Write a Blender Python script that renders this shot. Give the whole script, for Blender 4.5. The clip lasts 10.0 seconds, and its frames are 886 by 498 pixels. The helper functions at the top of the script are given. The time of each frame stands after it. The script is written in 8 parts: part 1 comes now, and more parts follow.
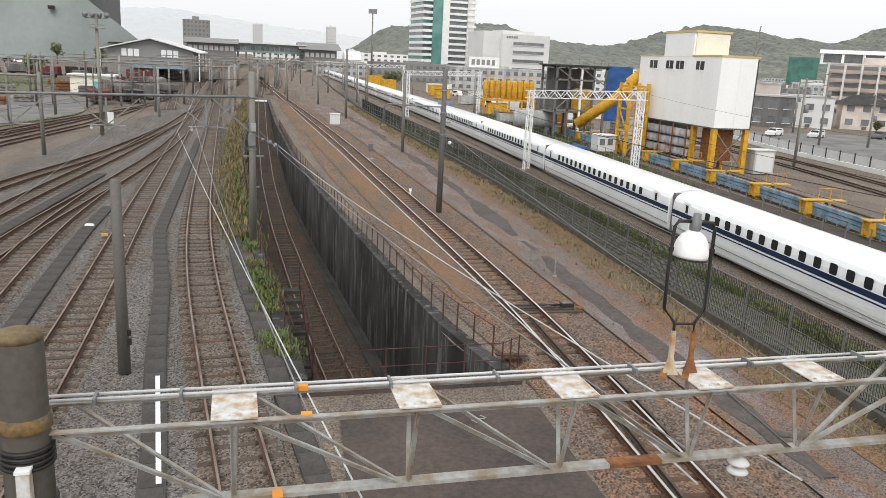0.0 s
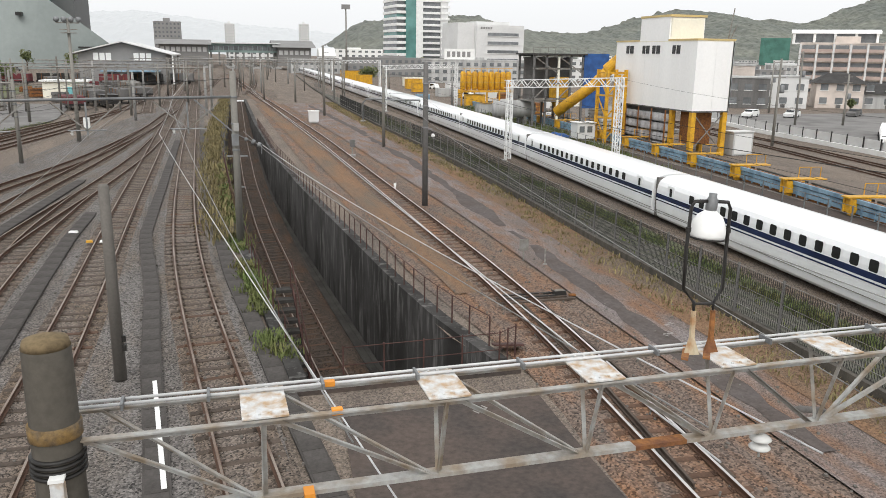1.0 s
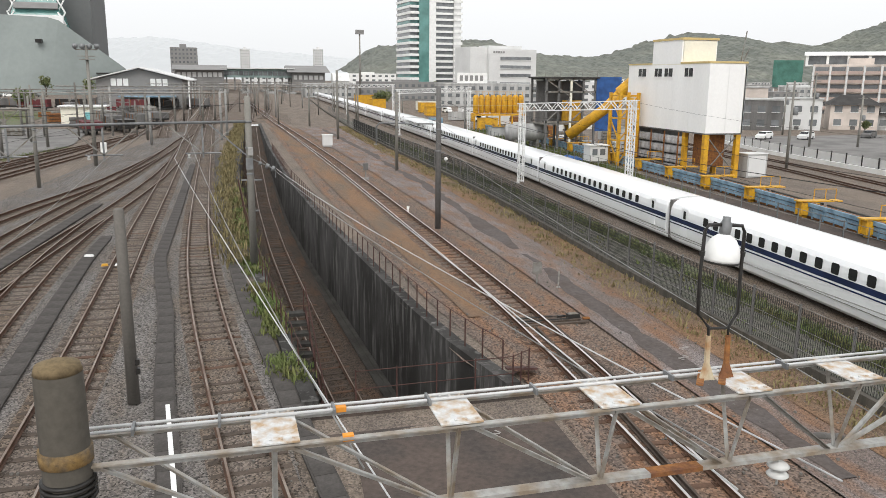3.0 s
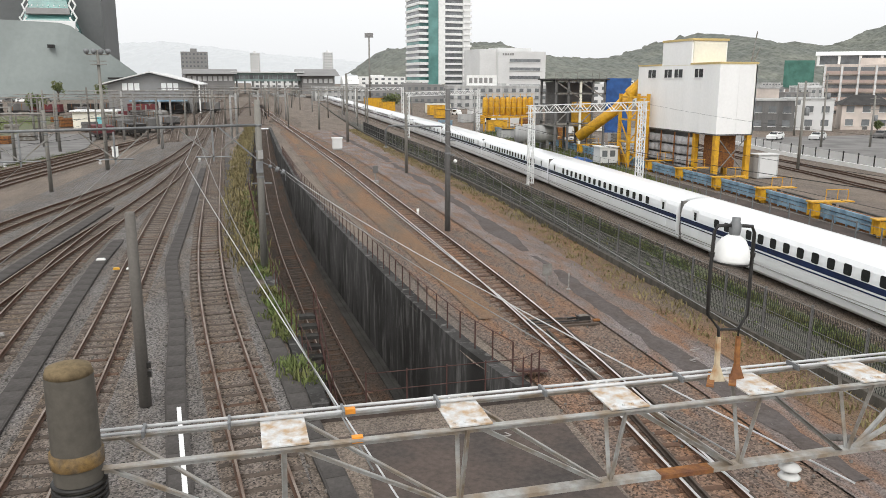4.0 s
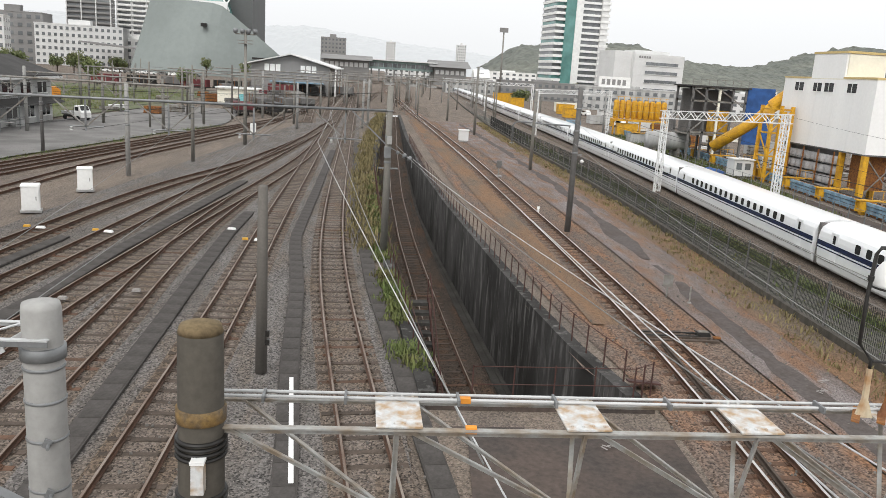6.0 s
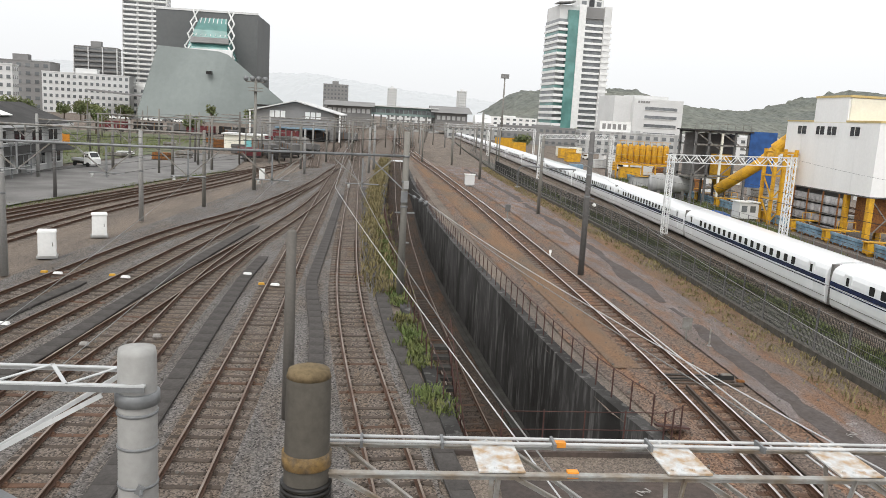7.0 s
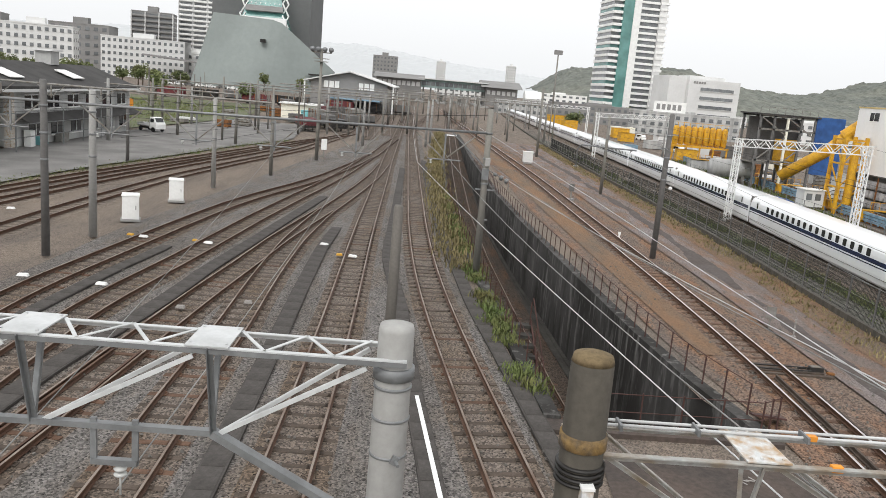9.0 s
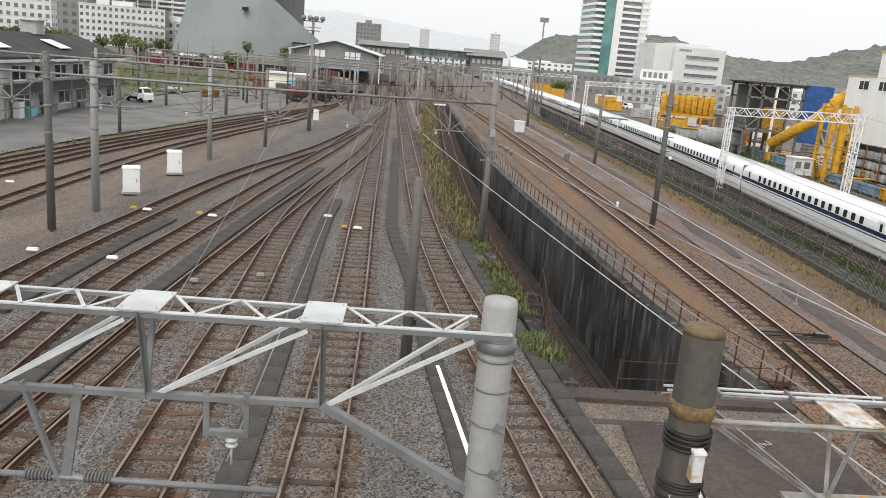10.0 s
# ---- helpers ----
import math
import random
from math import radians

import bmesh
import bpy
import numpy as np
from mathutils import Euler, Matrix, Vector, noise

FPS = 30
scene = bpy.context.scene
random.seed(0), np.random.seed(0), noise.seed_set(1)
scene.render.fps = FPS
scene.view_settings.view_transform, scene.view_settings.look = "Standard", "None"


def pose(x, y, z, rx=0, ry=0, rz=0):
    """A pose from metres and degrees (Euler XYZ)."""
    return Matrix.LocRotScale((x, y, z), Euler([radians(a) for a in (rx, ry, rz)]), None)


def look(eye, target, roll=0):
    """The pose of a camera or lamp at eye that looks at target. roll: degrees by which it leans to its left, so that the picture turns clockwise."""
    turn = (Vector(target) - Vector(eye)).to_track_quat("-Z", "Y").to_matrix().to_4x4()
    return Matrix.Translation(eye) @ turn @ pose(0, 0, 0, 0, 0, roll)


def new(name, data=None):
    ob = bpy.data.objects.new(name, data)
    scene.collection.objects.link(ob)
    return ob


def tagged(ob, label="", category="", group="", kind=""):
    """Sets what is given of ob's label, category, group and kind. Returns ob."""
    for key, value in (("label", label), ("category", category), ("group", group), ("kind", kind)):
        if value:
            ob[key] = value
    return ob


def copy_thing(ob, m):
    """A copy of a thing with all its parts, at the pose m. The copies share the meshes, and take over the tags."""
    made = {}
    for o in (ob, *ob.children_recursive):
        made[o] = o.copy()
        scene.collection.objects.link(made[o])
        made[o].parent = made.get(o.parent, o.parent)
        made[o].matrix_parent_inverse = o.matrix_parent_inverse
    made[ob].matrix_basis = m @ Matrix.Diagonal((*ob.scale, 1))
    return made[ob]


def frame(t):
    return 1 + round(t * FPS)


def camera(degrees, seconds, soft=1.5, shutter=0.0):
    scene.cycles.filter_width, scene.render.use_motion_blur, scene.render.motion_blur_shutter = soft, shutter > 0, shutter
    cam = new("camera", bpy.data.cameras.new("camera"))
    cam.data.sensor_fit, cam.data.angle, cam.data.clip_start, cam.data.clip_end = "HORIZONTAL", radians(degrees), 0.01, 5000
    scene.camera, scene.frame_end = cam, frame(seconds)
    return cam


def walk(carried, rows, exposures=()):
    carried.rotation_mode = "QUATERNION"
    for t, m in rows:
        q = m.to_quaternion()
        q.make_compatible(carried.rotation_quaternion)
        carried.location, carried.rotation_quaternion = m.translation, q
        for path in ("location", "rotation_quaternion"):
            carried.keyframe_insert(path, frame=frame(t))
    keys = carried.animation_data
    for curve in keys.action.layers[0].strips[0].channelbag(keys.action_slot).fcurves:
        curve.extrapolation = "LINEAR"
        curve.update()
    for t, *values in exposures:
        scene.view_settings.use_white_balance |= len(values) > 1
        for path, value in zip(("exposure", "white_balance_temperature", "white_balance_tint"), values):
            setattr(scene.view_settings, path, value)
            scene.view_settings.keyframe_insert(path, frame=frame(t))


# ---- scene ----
import itertools

cam = camera(59.0, 10.0, soft=0.7)
PATH = [
    (0, (-0.682, -0.38, 8.462), (-0.188, 1.501, 7.995), 2.8),
    (0.5, (-0.878, -0.323, 8.438), (-0.358, 1.556, 7.992), 1.7),
    (1, (-0.977, -0.286, 8.421), (-0.44, 1.579, 7.939), 0.8),
    (1.5, (-0.971, -0.271, 8.432), (-0.423, 1.596, 7.967), 2.0),
    (2, (-0.965, -0.274, 8.43), (-0.427, 1.593, 7.955), 2.1),
    (2.5, (-0.964, -0.267, 8.431), (-0.438, 1.611, 7.99), 1.1),
    (4, (-0.949, -0.277, 8.426), (-0.466, 1.618, 8.006), 0.1),
    (4.5, (-0.947, -0.272, 8.424), (-0.481, 1.626, 7.997), 0.4),
    (5, (-0.95, -0.258, 8.419), (-0.507, 1.645, 7.992), 0.7),
    (5.5, (-0.952, -0.217, 8.406), (-0.539, 1.699, 8.007), 1.1),
    (6, (-1.041, -0.114, 8.346), (-0.846, 1.828, 7.906), 3.6),
    (6.2, (-1.201, -0.11, 8.328), (-1.017, 1.854, 7.997), 3.2),
    (7.3, (-1.947, -0.153, 8.322), (-1.754, 1.81, 7.992), 3.4),
    (7.5, (-2.098, -0.168, 8.316), (-1.866, 1.799, 8.039), 3.3),
    (8, (-2.532, -0.152, 8.33), (-2.376, 1.825, 8.075), 2.3),
    (8.5, (-2.981, -0.119, 8.33), (-2.864, 1.846, 7.978), 5.5),
    (9, (-3.453, -0.153, 8.323), (-3.367, 1.805, 7.922), 5.0),
    (9.5, (-3.955, -0.215, 8.338), (-3.965, 1.732, 7.879), 1.6),
    (10, (-4.44, -0.331, 8.354), (-4.309, 1.608, 7.881), 4.9),
]
walk(cam, [(t, look(eye, target, roll)) for t, eye, target, roll in PATH])

# ---------- world, sun, exposure ----------
world = bpy.data.worlds.new("world")
scene.world = world
world.use_nodes = True
wn = world.node_tree
wn.nodes.clear()
sky = wn.nodes.new("ShaderNodeTexSky")
sky.sky_type = "NISHITA"
sky.sun_disc = False
sky.sun_elevation = radians(48)
sky.sun_rotation = radians(200)
sky.dust_density = 6.0
hsv = wn.nodes.new("ShaderNodeHueSaturation")
hsv.inputs["Saturation"].default_value = 0.12
bg_sky = wn.nodes.new("ShaderNodeBackground")
bg_sky.inputs["Strength"].default_value = 0.05
cloud = wn.nodes.new("ShaderNodeBackground")
cloud.inputs["Color"].default_value = (0.97, 0.985, 1.0, 1)
cloud.inputs["Strength"].default_value = 0.92
both = wn.nodes.new("ShaderNodeAddShader")
wout = wn.nodes.new("ShaderNodeOutputWorld")
wn.links.new(sky.outputs[0], hsv.inputs["Color"])
wn.links.new(hsv.outputs[0], bg_sky.inputs["Color"])
wn.links.new(bg_sky.outputs[0], both.inputs[0])
wn.links.new(cloud.outputs[0], both.inputs[1])
wn.links.new(both.outputs[0], wout.inputs[0])
sun_data = bpy.data.lights.new("sun", "SUN")
sun_data.energy = 1.0
sun_data.angle = radians(30)
sun_data.color = (1.0, 0.97, 0.92)
sun = new("sun", sun_data)
sun.matrix_world = pose(0, 0, 60, 42, 0, -20)


# ---------- materials ----------
def mat(name, col, rough=0.8, metal=0.0, var=0.25, scale=6.0, big=0.4, bump=0.2, col2=None, stain=0.35,
        streak=False, island=False, spec=0.4):
    """Procedural surface: grain at `scale`, blotches at `big`, optional second colour, streaks and piece-to-piece shifts."""
    m = bpy.data.materials.new(name)
    m.use_nodes = True
    nt = m.node_tree
    b = nt.nodes["Principled BSDF"]
    b.inputs["Roughness"].default_value = rough
    b.inputs["Metallic"].default_value = metal
    b.inputs["Specular IOR Level"].default_value = spec
    tc = nt.nodes.new("ShaderNodeTexCoord")
    src = tc.outputs["Object"]
    if streak:
        mp = nt.nodes.new("ShaderNodeMapping")
        mp.inputs["Scale"].default_value = (1, 1, 0.08)
        nt.links.new(src, mp.inputs[0])
        src2 = mp.outputs[0]
    else:
        src2 = src
    n1 = nt.nodes.new("ShaderNodeTexNoise")
    n1.inputs["Scale"].default_value = scale
    n1.inputs["Detail"].default_value = 6
    n1.inputs["Roughness"].default_value = 0.65
    nt.links.new(src, n1.inputs["Vector"])
    n2 = nt.nodes.new("ShaderNodeTexNoise")
    n2.inputs["Scale"].default_value = big
    n2.inputs["Detail"].default_value = 4
    nt.links.new(src2, n2.inputs["Vector"])
    r2 = nt.nodes.new("ShaderNodeMapRange")
    r2.inputs["From Min"].default_value = 0.4
    r2.inputs["From Max"].default_value = 0.65
    nt.links.new(n2.outputs["Fac"], r2.inputs["Value"])
    mx = nt.nodes.new("ShaderNodeMix")
    mx.data_type = "RGBA"
    c2 = col2 or tuple(c * (1 - stain) for c in col)
    mx.inputs["A"].default_value = (*col, 1)
    mx.inputs["B"].default_value = (*c2, 1)
    nt.links.new(r2.outputs[0], mx.inputs["Factor"])
    hs = nt.nodes.new("ShaderNodeHueSaturation")
    r1 = nt.nodes.new("ShaderNodeMapRange")
    r1.inputs["From Min"].default_value = 0.25
    r1.inputs["From Max"].default_value = 0.75
    r1.inputs["To Min"].default_value = 1 - var
    r1.inputs["To Max"].default_value = 1 + var
    nt.links.new(n1.outputs["Fac"], r1.inputs["Value"])
    val = r1.outputs[0]
    if island:
        oi = nt.nodes.new("ShaderNodeObjectInfo")
        ge = nt.nodes.new("ShaderNodeNewGeometry")
        ad = nt.nodes.new("ShaderNodeMath")
        ad.operation = "ADD"
        nt.links.new(oi.outputs["Random"], ad.inputs[0])
        nt.links.new(ge.outputs["Random Per Island"], ad.inputs[1])
        rr = nt.nodes.new("ShaderNodeMapRange")
        rr.inputs["From Max"].default_value = 2.0
        rr.inputs["To Min"].default_value = 0.6
        rr.inputs["To Max"].default_value = 1.4
        nt.links.new(ad.outputs[0], rr.inputs["Value"])
        ml = nt.nodes.new("ShaderNodeMath")
        ml.operation = "MULTIPLY"
        nt.links.new(val, ml.inputs[0])
        nt.links.new(rr.outputs[0], ml.inputs[1])
        val = ml.outputs[0]
    nt.links.new(val, hs.inputs["Value"])
    nt.links.new(mx.outputs["Result"], hs.inputs["Color"])
    nt.links.new(hs.outputs[0], b.inputs["Base Color"])
    if bump:
        bp = nt.nodes.new("ShaderNodeBump")
        bp.inputs["Strength"].default_value = bump
        bp.inputs["Distance"].default_value = 0.02
        nt.links.new(n1.outputs["Fac"], bp.inputs["Height"])
        nt.links.new(bp.outputs[0], b.inputs["Normal"])
    return m


def stones(name, col, col2, size=0.06, rust=None, lo=0.12, hi=2.05):
    """Crushed stone: every stone its own tone, recessed joints, broad patches of a second colour."""
    m = bpy.data.materials.new(name)
    m.use_nodes = True
    nt = m.node_tree
    b = nt.nodes["Principled BSDF"]
    b.inputs["Roughness"].default_value = 0.9
    b.inputs["Specular IOR Level"].default_value = 0.25
    tc = nt.nodes.new("ShaderNodeTexCoord")
    v = nt.nodes.new("ShaderNodeTexVoronoi")
    v.inputs["Scale"].default_value = 1 / size
    nt.links.new(tc.outputs["Object"], v.inputs["Vector"])
    bw = nt.nodes.new("ShaderNodeRGBToBW")
    nt.links.new(v.outputs["Color"], bw.inputs[0])
    rg = nt.nodes.new("ShaderNodeMapRange")
    rg.inputs["To Min"].default_value = lo
    rg.inputs["To Max"].default_value = hi
    nt.links.new(bw.outputs[0], rg.inputs["Value"])
    mp = nt.nodes.new("ShaderNodeMapping")
    mp.inputs["Scale"].default_value = (1.6, 0.35, 1)
    nt.links.new(tc.outputs["Object"], mp.inputs[0])
    n = nt.nodes.new("ShaderNodeTexNoise")
    n.inputs["Scale"].default_value = 0.35
    n.inputs["Detail"].default_value = 6
    n.inputs["Roughness"].default_value = 0.6
    nt.links.new(mp.outputs[0], n.inputs["Vector"])
    r = nt.nodes.new("ShaderNodeMapRange")
    r.inputs["From Min"].default_value = 0.42
    r.inputs["From Max"].default_value = 0.62
    nt.links.new(n.outputs["Fac"], r.inputs["Value"])
    mx = nt.nodes.new("ShaderNodeMix")
    mx.data_type = "RGBA"
    mx.inputs["A"].default_value = (*col, 1)
    mx.inputs["B"].default_value = (*col2, 1)
    nt.links.new(r.outputs[0], mx.inputs["Factor"])
    out = mx.outputs["Result"]
    if rust:
        n3 = nt.nodes.new("ShaderNodeTexNoise")
        n3.inputs["Scale"].default_value = 0.8
        n3.inputs["Detail"].default_value = 7
        n3.inputs["Roughness"].default_value = 0.6
        nt.links.new(mp.outputs[0], n3.inputs["Vector"])
        r3 = nt.nodes.new("ShaderNodeMapRange")
        r3.inputs["From Min"].default_value = 0.46
        r3.inputs["From Max"].default_value = 0.66
        nt.links.new(n3.outputs["Fac"], r3.inputs["Value"])
        m3 = nt.nodes.new("ShaderNodeMix")
        m3.data_type = "RGBA"
        m3.inputs["B"].default_value = (*rust, 1)
        nt.links.new(r3.outputs[0], m3.inputs["Factor"])
        nt.links.new(out, m3.inputs["A"])
        out = m3.outputs["Result"]
    hs = nt.nodes.new("ShaderNodeHueSaturation")
    nt.links.new(rg.outputs[0], hs.inputs["Value"])
    nt.links.new(out, hs.inputs["Color"])
    nt.links.new(hs.outputs[0], b.inputs["Base Color"])
    bp = nt.nodes.new("ShaderNodeBump")
    bp.inputs["Strength"].default_value = 0.8
    bp.inputs["Distance"].default_value = 0.03
    bp.invert = True
    nt.links.new(v.outputs["Distance"], bp.inputs["Height"])
    nt.links.new(bp.outputs[0], b.inputs["Normal"])
    return m


M_BALLAST = stones("ballast grey", (0.136, 0.126, 0.119), (0.102, 0.092, 0.084), 0.045, rust=(0.120, 0.101, 0.085), lo=0.05, hi=2.2)
M_BALLAST_B = stones("ballast brown", (0.148, 0.108, 0.085), (0.120, 0.094, 0.079), 0.05, rust=(0.188, 0.103, 0.060))
M_BED = stones("track bed", (0.138, 0.115, 0.098), (0.112, 0.089, 0.072), 0.045, rust=(0.118, 0.088, 0.064), lo=0.05, hi=2.15)
M_DIRT = stones("yard dirt", (0.192, 0.156, 0.126), (0.142, 0.118, 0.100), 0.045, lo=0.4, hi=1.6)
M_DIRT_R = stones("trackside dirt", (0.164, 0.132, 0.118), (0.215, 0.188, 0.180), 0.035, rust=(0.205, 0.120, 0.077), lo=0.4, hi=1.6)
M_RUSTSOIL = stones("rust-tinted soil", (0.203, 0.122, 0.072), (0.150, 0.114, 0.085), 0.04, lo=0.45, hi=1.55)
# brown ballast darkened in colour to carry the shade deep in the cutting
M_PITBED = stones("ballast with pit shade", (0.062, 0.047, 0.037), (0.046, 0.036, 0.030), 0.05, rust=(0.078, 0.047, 0.030))
# gutter and steps: the same depth shade put into the concrete's colour
M_PITDARK = mat("concrete with pit shade", (0.034, 0.031, 0.028), 0.85, var=0.35, scale=8, big=0.8, col2=(0.055, 0.052, 0.047), spec=0.25)
M_ASPHALT = mat("asphalt", (0.200, 0.192, 0.184), 0.9, var=0.2, scale=9, big=0.25, bump=0.3)
M_TROUGH = mat("trough concrete", (0.080, 0.073, 0.068), 0.92, var=0.3, scale=9, big=0.5, col2=(0.060, 0.054, 0.050), spec=0.2)
M_CONC = mat("concrete", (0.37, 0.365, 0.35), 0.85, var=0.12, scale=10, big=0.7, stain=0.25, streak=True)
M_CONC_POLE = mat("weathered concrete pole", (0.25, 0.24, 0.215), 0.85, var=0.15, scale=14, big=2.5, stain=0.35, streak=True)
M_CONC_BROWN = mat("mossy brown concrete", (0.094, 0.084, 0.069), 0.9, var=0.2, scale=14, big=3, stain=0.4, streak=True)
M_MOSS = mat("lichen cap", (0.17, 0.125, 0.068), 0.95, var=0.35, scale=25, big=5)
M_RAIL = mat("rusted rail", (0.112, 0.060, 0.038), 0.65, 0.3, var=0.25, scale=20, big=1.5)
M_RAILTOP = mat("worn rail head", (0.30, 0.25, 0.21), 0.45, 0.6, var=0.2, scale=20, big=0.6, col2=(0.16, 0.10, 0.07), bump=0)
M_SLEEPER = mat("old timber sleeper", (0.092, 0.070, 0.055), 0.9, var=0.35, scale=18, big=3, island=True)
M_SLEEPER_C = mat("rusty sleeper", (0.120, 0.068, 0.044), 0.9, var=0.3, scale=18, big=3, island=True)
M_GALV = mat("galvanised steel", (0.235, 0.242, 0.245), 0.5, 0.35, var=0.12, scale=18, big=2.5, stain=0.25)
M_STEEL = mat("weathered grey steel", (0.26, 0.255, 0.24), 0.6, 0.25, var=0.2, scale=14, big=2.2, col2=(0.17, 0.15, 0.125))
M_WHITESTEEL = mat("white painted steel", (0.80, 0.80, 0.79), 0.45, 0.0, var=0.08, scale=12, big=2, stain=0.12)
M_RUST = mat("orange rust", (0.27, 0.115, 0.035), 0.9, var=0.45, scale=22, big=5, col2=(0.14, 0.06, 0.03))
M_PLATE = mat("white plate with rust stains", (0.62, 0.625, 0.62), 0.6, 0.1, var=0.18, scale=16, big=9, col2=(0.42, 0.29, 0.17))
M_ORANGE = mat("orange marking tape", (0.85, 0.33, 0.04), 0.6, var=0.1)
M_PORCELAIN = mat("white porcelain", (0.58, 0.58, 0.56), 0.15, var=0.05, bump=0)
M_BLACK = mat("black painted steel", (0.022, 0.02, 0.018), 0.45, var=0.3, scale=20)
M_WHITE = mat("white paint", (0.84, 0.84, 0.82), 0.5, var=0.06, scale=6, big=0.6, stain=0.1)
M_TRAINWHITE = mat("glossy white train paint", (0.86, 0.87, 0.88), 0.18, var=0.03, scale=3, big=0.2, stain=0.04, bump=0, spec=0.6)
M_TRAINBLUE = mat("deep blue stripe", (0.014, 0.026, 0.085), 0.2, var=0.1, bump=0, spec=0.6)
M_GLASS_D = mat("dark window glass", (0.015, 0.017, 0.02), 0.08, var=0.2, scale=1.5, bump=0, spec=0.8)
M_BELLOWS = mat("grey bellows rubber", (0.16, 0.15, 0.14), 0.8, var=0.15)
M_PANEL = mat("white cladding", (0.88, 0.875, 0.86), 0.55, var=0.04, scale=3, big=0.35, stain=0.05, streak=True, bump=0.05)
M_CREAM = mat("cream cladding", (0.82, 0.79, 0.68), 0.6, var=0.06, scale=3, big=0.4, stain=0.1)
M_YELLOW = mat("yellow machine paint", (0.66, 0.36, 0.02), 0.5, var=0.2, scale=8, big=1.5, col2=(0.48, 0.25, 0.03))
M_BLUE = mat("blue tarpaulin", (0.03, 0.10, 0.30), 0.6, var=0.2, scale=4, big=1)
M_SKYBLUE = mat("light blue girder paint", (0.25, 0.38, 0.48), 0.6, var=0.2, scale=6, big=0.8, col2=(0.13, 0.22, 0.30))
M_CYAN = mat("pale cyan paint", (0.22, 0.55, 0.58), 0.6, var=0.1, scale=5, big=1, stain=0.15)
M_ROOFDARK = mat("dark slate roof", (0.055, 0.052, 0.05), 0.85, var=0.25, scale=6, big=0.6)
M_GREYWALL = mat("grey siding", (0.50, 0.50, 0.49), 0.8, var=0.1, scale=5, big=0.5, streak=True)
M_DARKWALL = mat("stained grey wall", (0.16, 0.155, 0.15), 0.85, var=0.2, scale=5, big=0.6, streak=True)
M_BRICKRED = mat("maroon panels", (0.14, 0.03, 0.035), 0.7, var=0.25, scale=5, big=1)
M_ARENA = mat("grey-green metal cladding", (0.235, 0.265, 0.255), 0.6, var=0.07, scale=0.5, big=0.05, stain=0.12)
M_ARENABOX = mat("dark grey cladding", (0.135, 0.14, 0.14), 0.7, var=0.08, scale=0.5, big=0.05, stain=0.1)
M_TEAL = mat("teal glass", (0.13, 0.30, 0.275), 0.2, var=0.1, scale=0.6, big=0.1, bump=0, spec=0.6)
M_BEIGE = mat("beige tiled facade", (0.68, 0.60, 0.54), 0.8, var=0.07, scale=1.0, big=0.15)
M_PINK = mat("reddish tiled facade", (0.42, 0.32, 0.29), 0.8, var=0.07, scale=1.0, big=0.15)
M_FAC = mat("light grey facade", (0.68, 0.68, 0.67), 0.8, var=0.05, scale=1.0, big=0.12, stain=0.1)
M_FACD = mat("dark grey facade", (0.25, 0.245, 0.24), 0.8, var=0.07, scale=1.0, big=0.12, stain=0.12)
# base lifted to mid-grey: haze over distant panes painted into the glass
M_WIN = mat("haze-greyed window glass", (0.17, 0.18, 0.185), 0.12, var=0.35, scale=0.6, big=0.2, bump=0, spec=0.7, island=True)
M_GRASS = mat("weeds", (0.115, 0.155, 0.048), 0.9, var=0.4, scale=3, big=0.5, col2=(0.13, 0.12, 0.045), island=True)
M_GRASSLAND = mat("grassy soil", (0.105, 0.125, 0.062), 0.95, var=0.45, scale=7, big=0.35, col2=(0.125, 0.115, 0.075), bump=0.8)
M_DRYGRASS = mat("dry grass", (0.235, 0.195, 0.095), 0.95, var=0.4, scale=4, big=0.6, island=True)
M_LEAF = mat("leaves", (0.120, 0.150, 0.058), 0.8, var=0.4, scale=1.5, big=0.3, col2=(0.185, 0.19, 0.085), island=True)
# distance haze is mixed into this green as a lighter grey tone
M_WOODS = mat("wooded hillside greyed by haze", (0.128, 0.138, 0.122), 0.95, var=0.55, scale=0.09, big=0.012, col2=(0.165, 0.172, 0.145), bump=0)
M_BARK = mat("bark", (0.09, 0.07, 0.05), 0.95, var=0.3, scale=12)
M_RAILING = mat("rusty red railing", (0.075, 0.036, 0.030), 0.85, var=0.35, scale=20, big=3)
M_RAILBRIGHT = mat("polished rail head", (0.62, 0.60, 0.58), 0.35, 0.7, var=0.12, scale=20, big=0.6, stain=0.2, bump=0)
M_BRIGHTGALV = mat("bright galvanised steel", (0.60, 0.61, 0.61), 0.5, 0.15, var=0.1, scale=14, big=2.2, stain=0.2)
M_OLDSTEEL = mat("old grey-green painted steel", (0.36, 0.36, 0.345), 0.6, 0.1, var=0.25, scale=14, big=4.0, col2=(0.25, 0.20, 0.145))
M_BRACKET = mat("cream paint over rust", (0.52, 0.45, 0.32), 0.7, var=0.15, scale=18, big=6, col2=(0.33, 0.18, 0.08))
M_TRIM = mat("mustard yellow trim", (0.62, 0.47, 0.21), 0.6, var=0.08, scale=4, big=0.5, stain=0.15)
M_BALCONY = mat("brown balcony panel", (0.44, 0.34, 0.30), 0.7, var=0.1, scale=2, big=0.3, stain=0.15)
M_POLEGREY = mat("grey-brown concrete pole", (0.165, 0.152, 0.136), 0.85, var=0.15, scale=14, big=2.0, stain=0.3, streak=True)
M_CONDUIT = mat("white conduit", (0.56, 0.565, 0.565), 0.4, var=0.06, scale=12, big=2, stain=0.15)
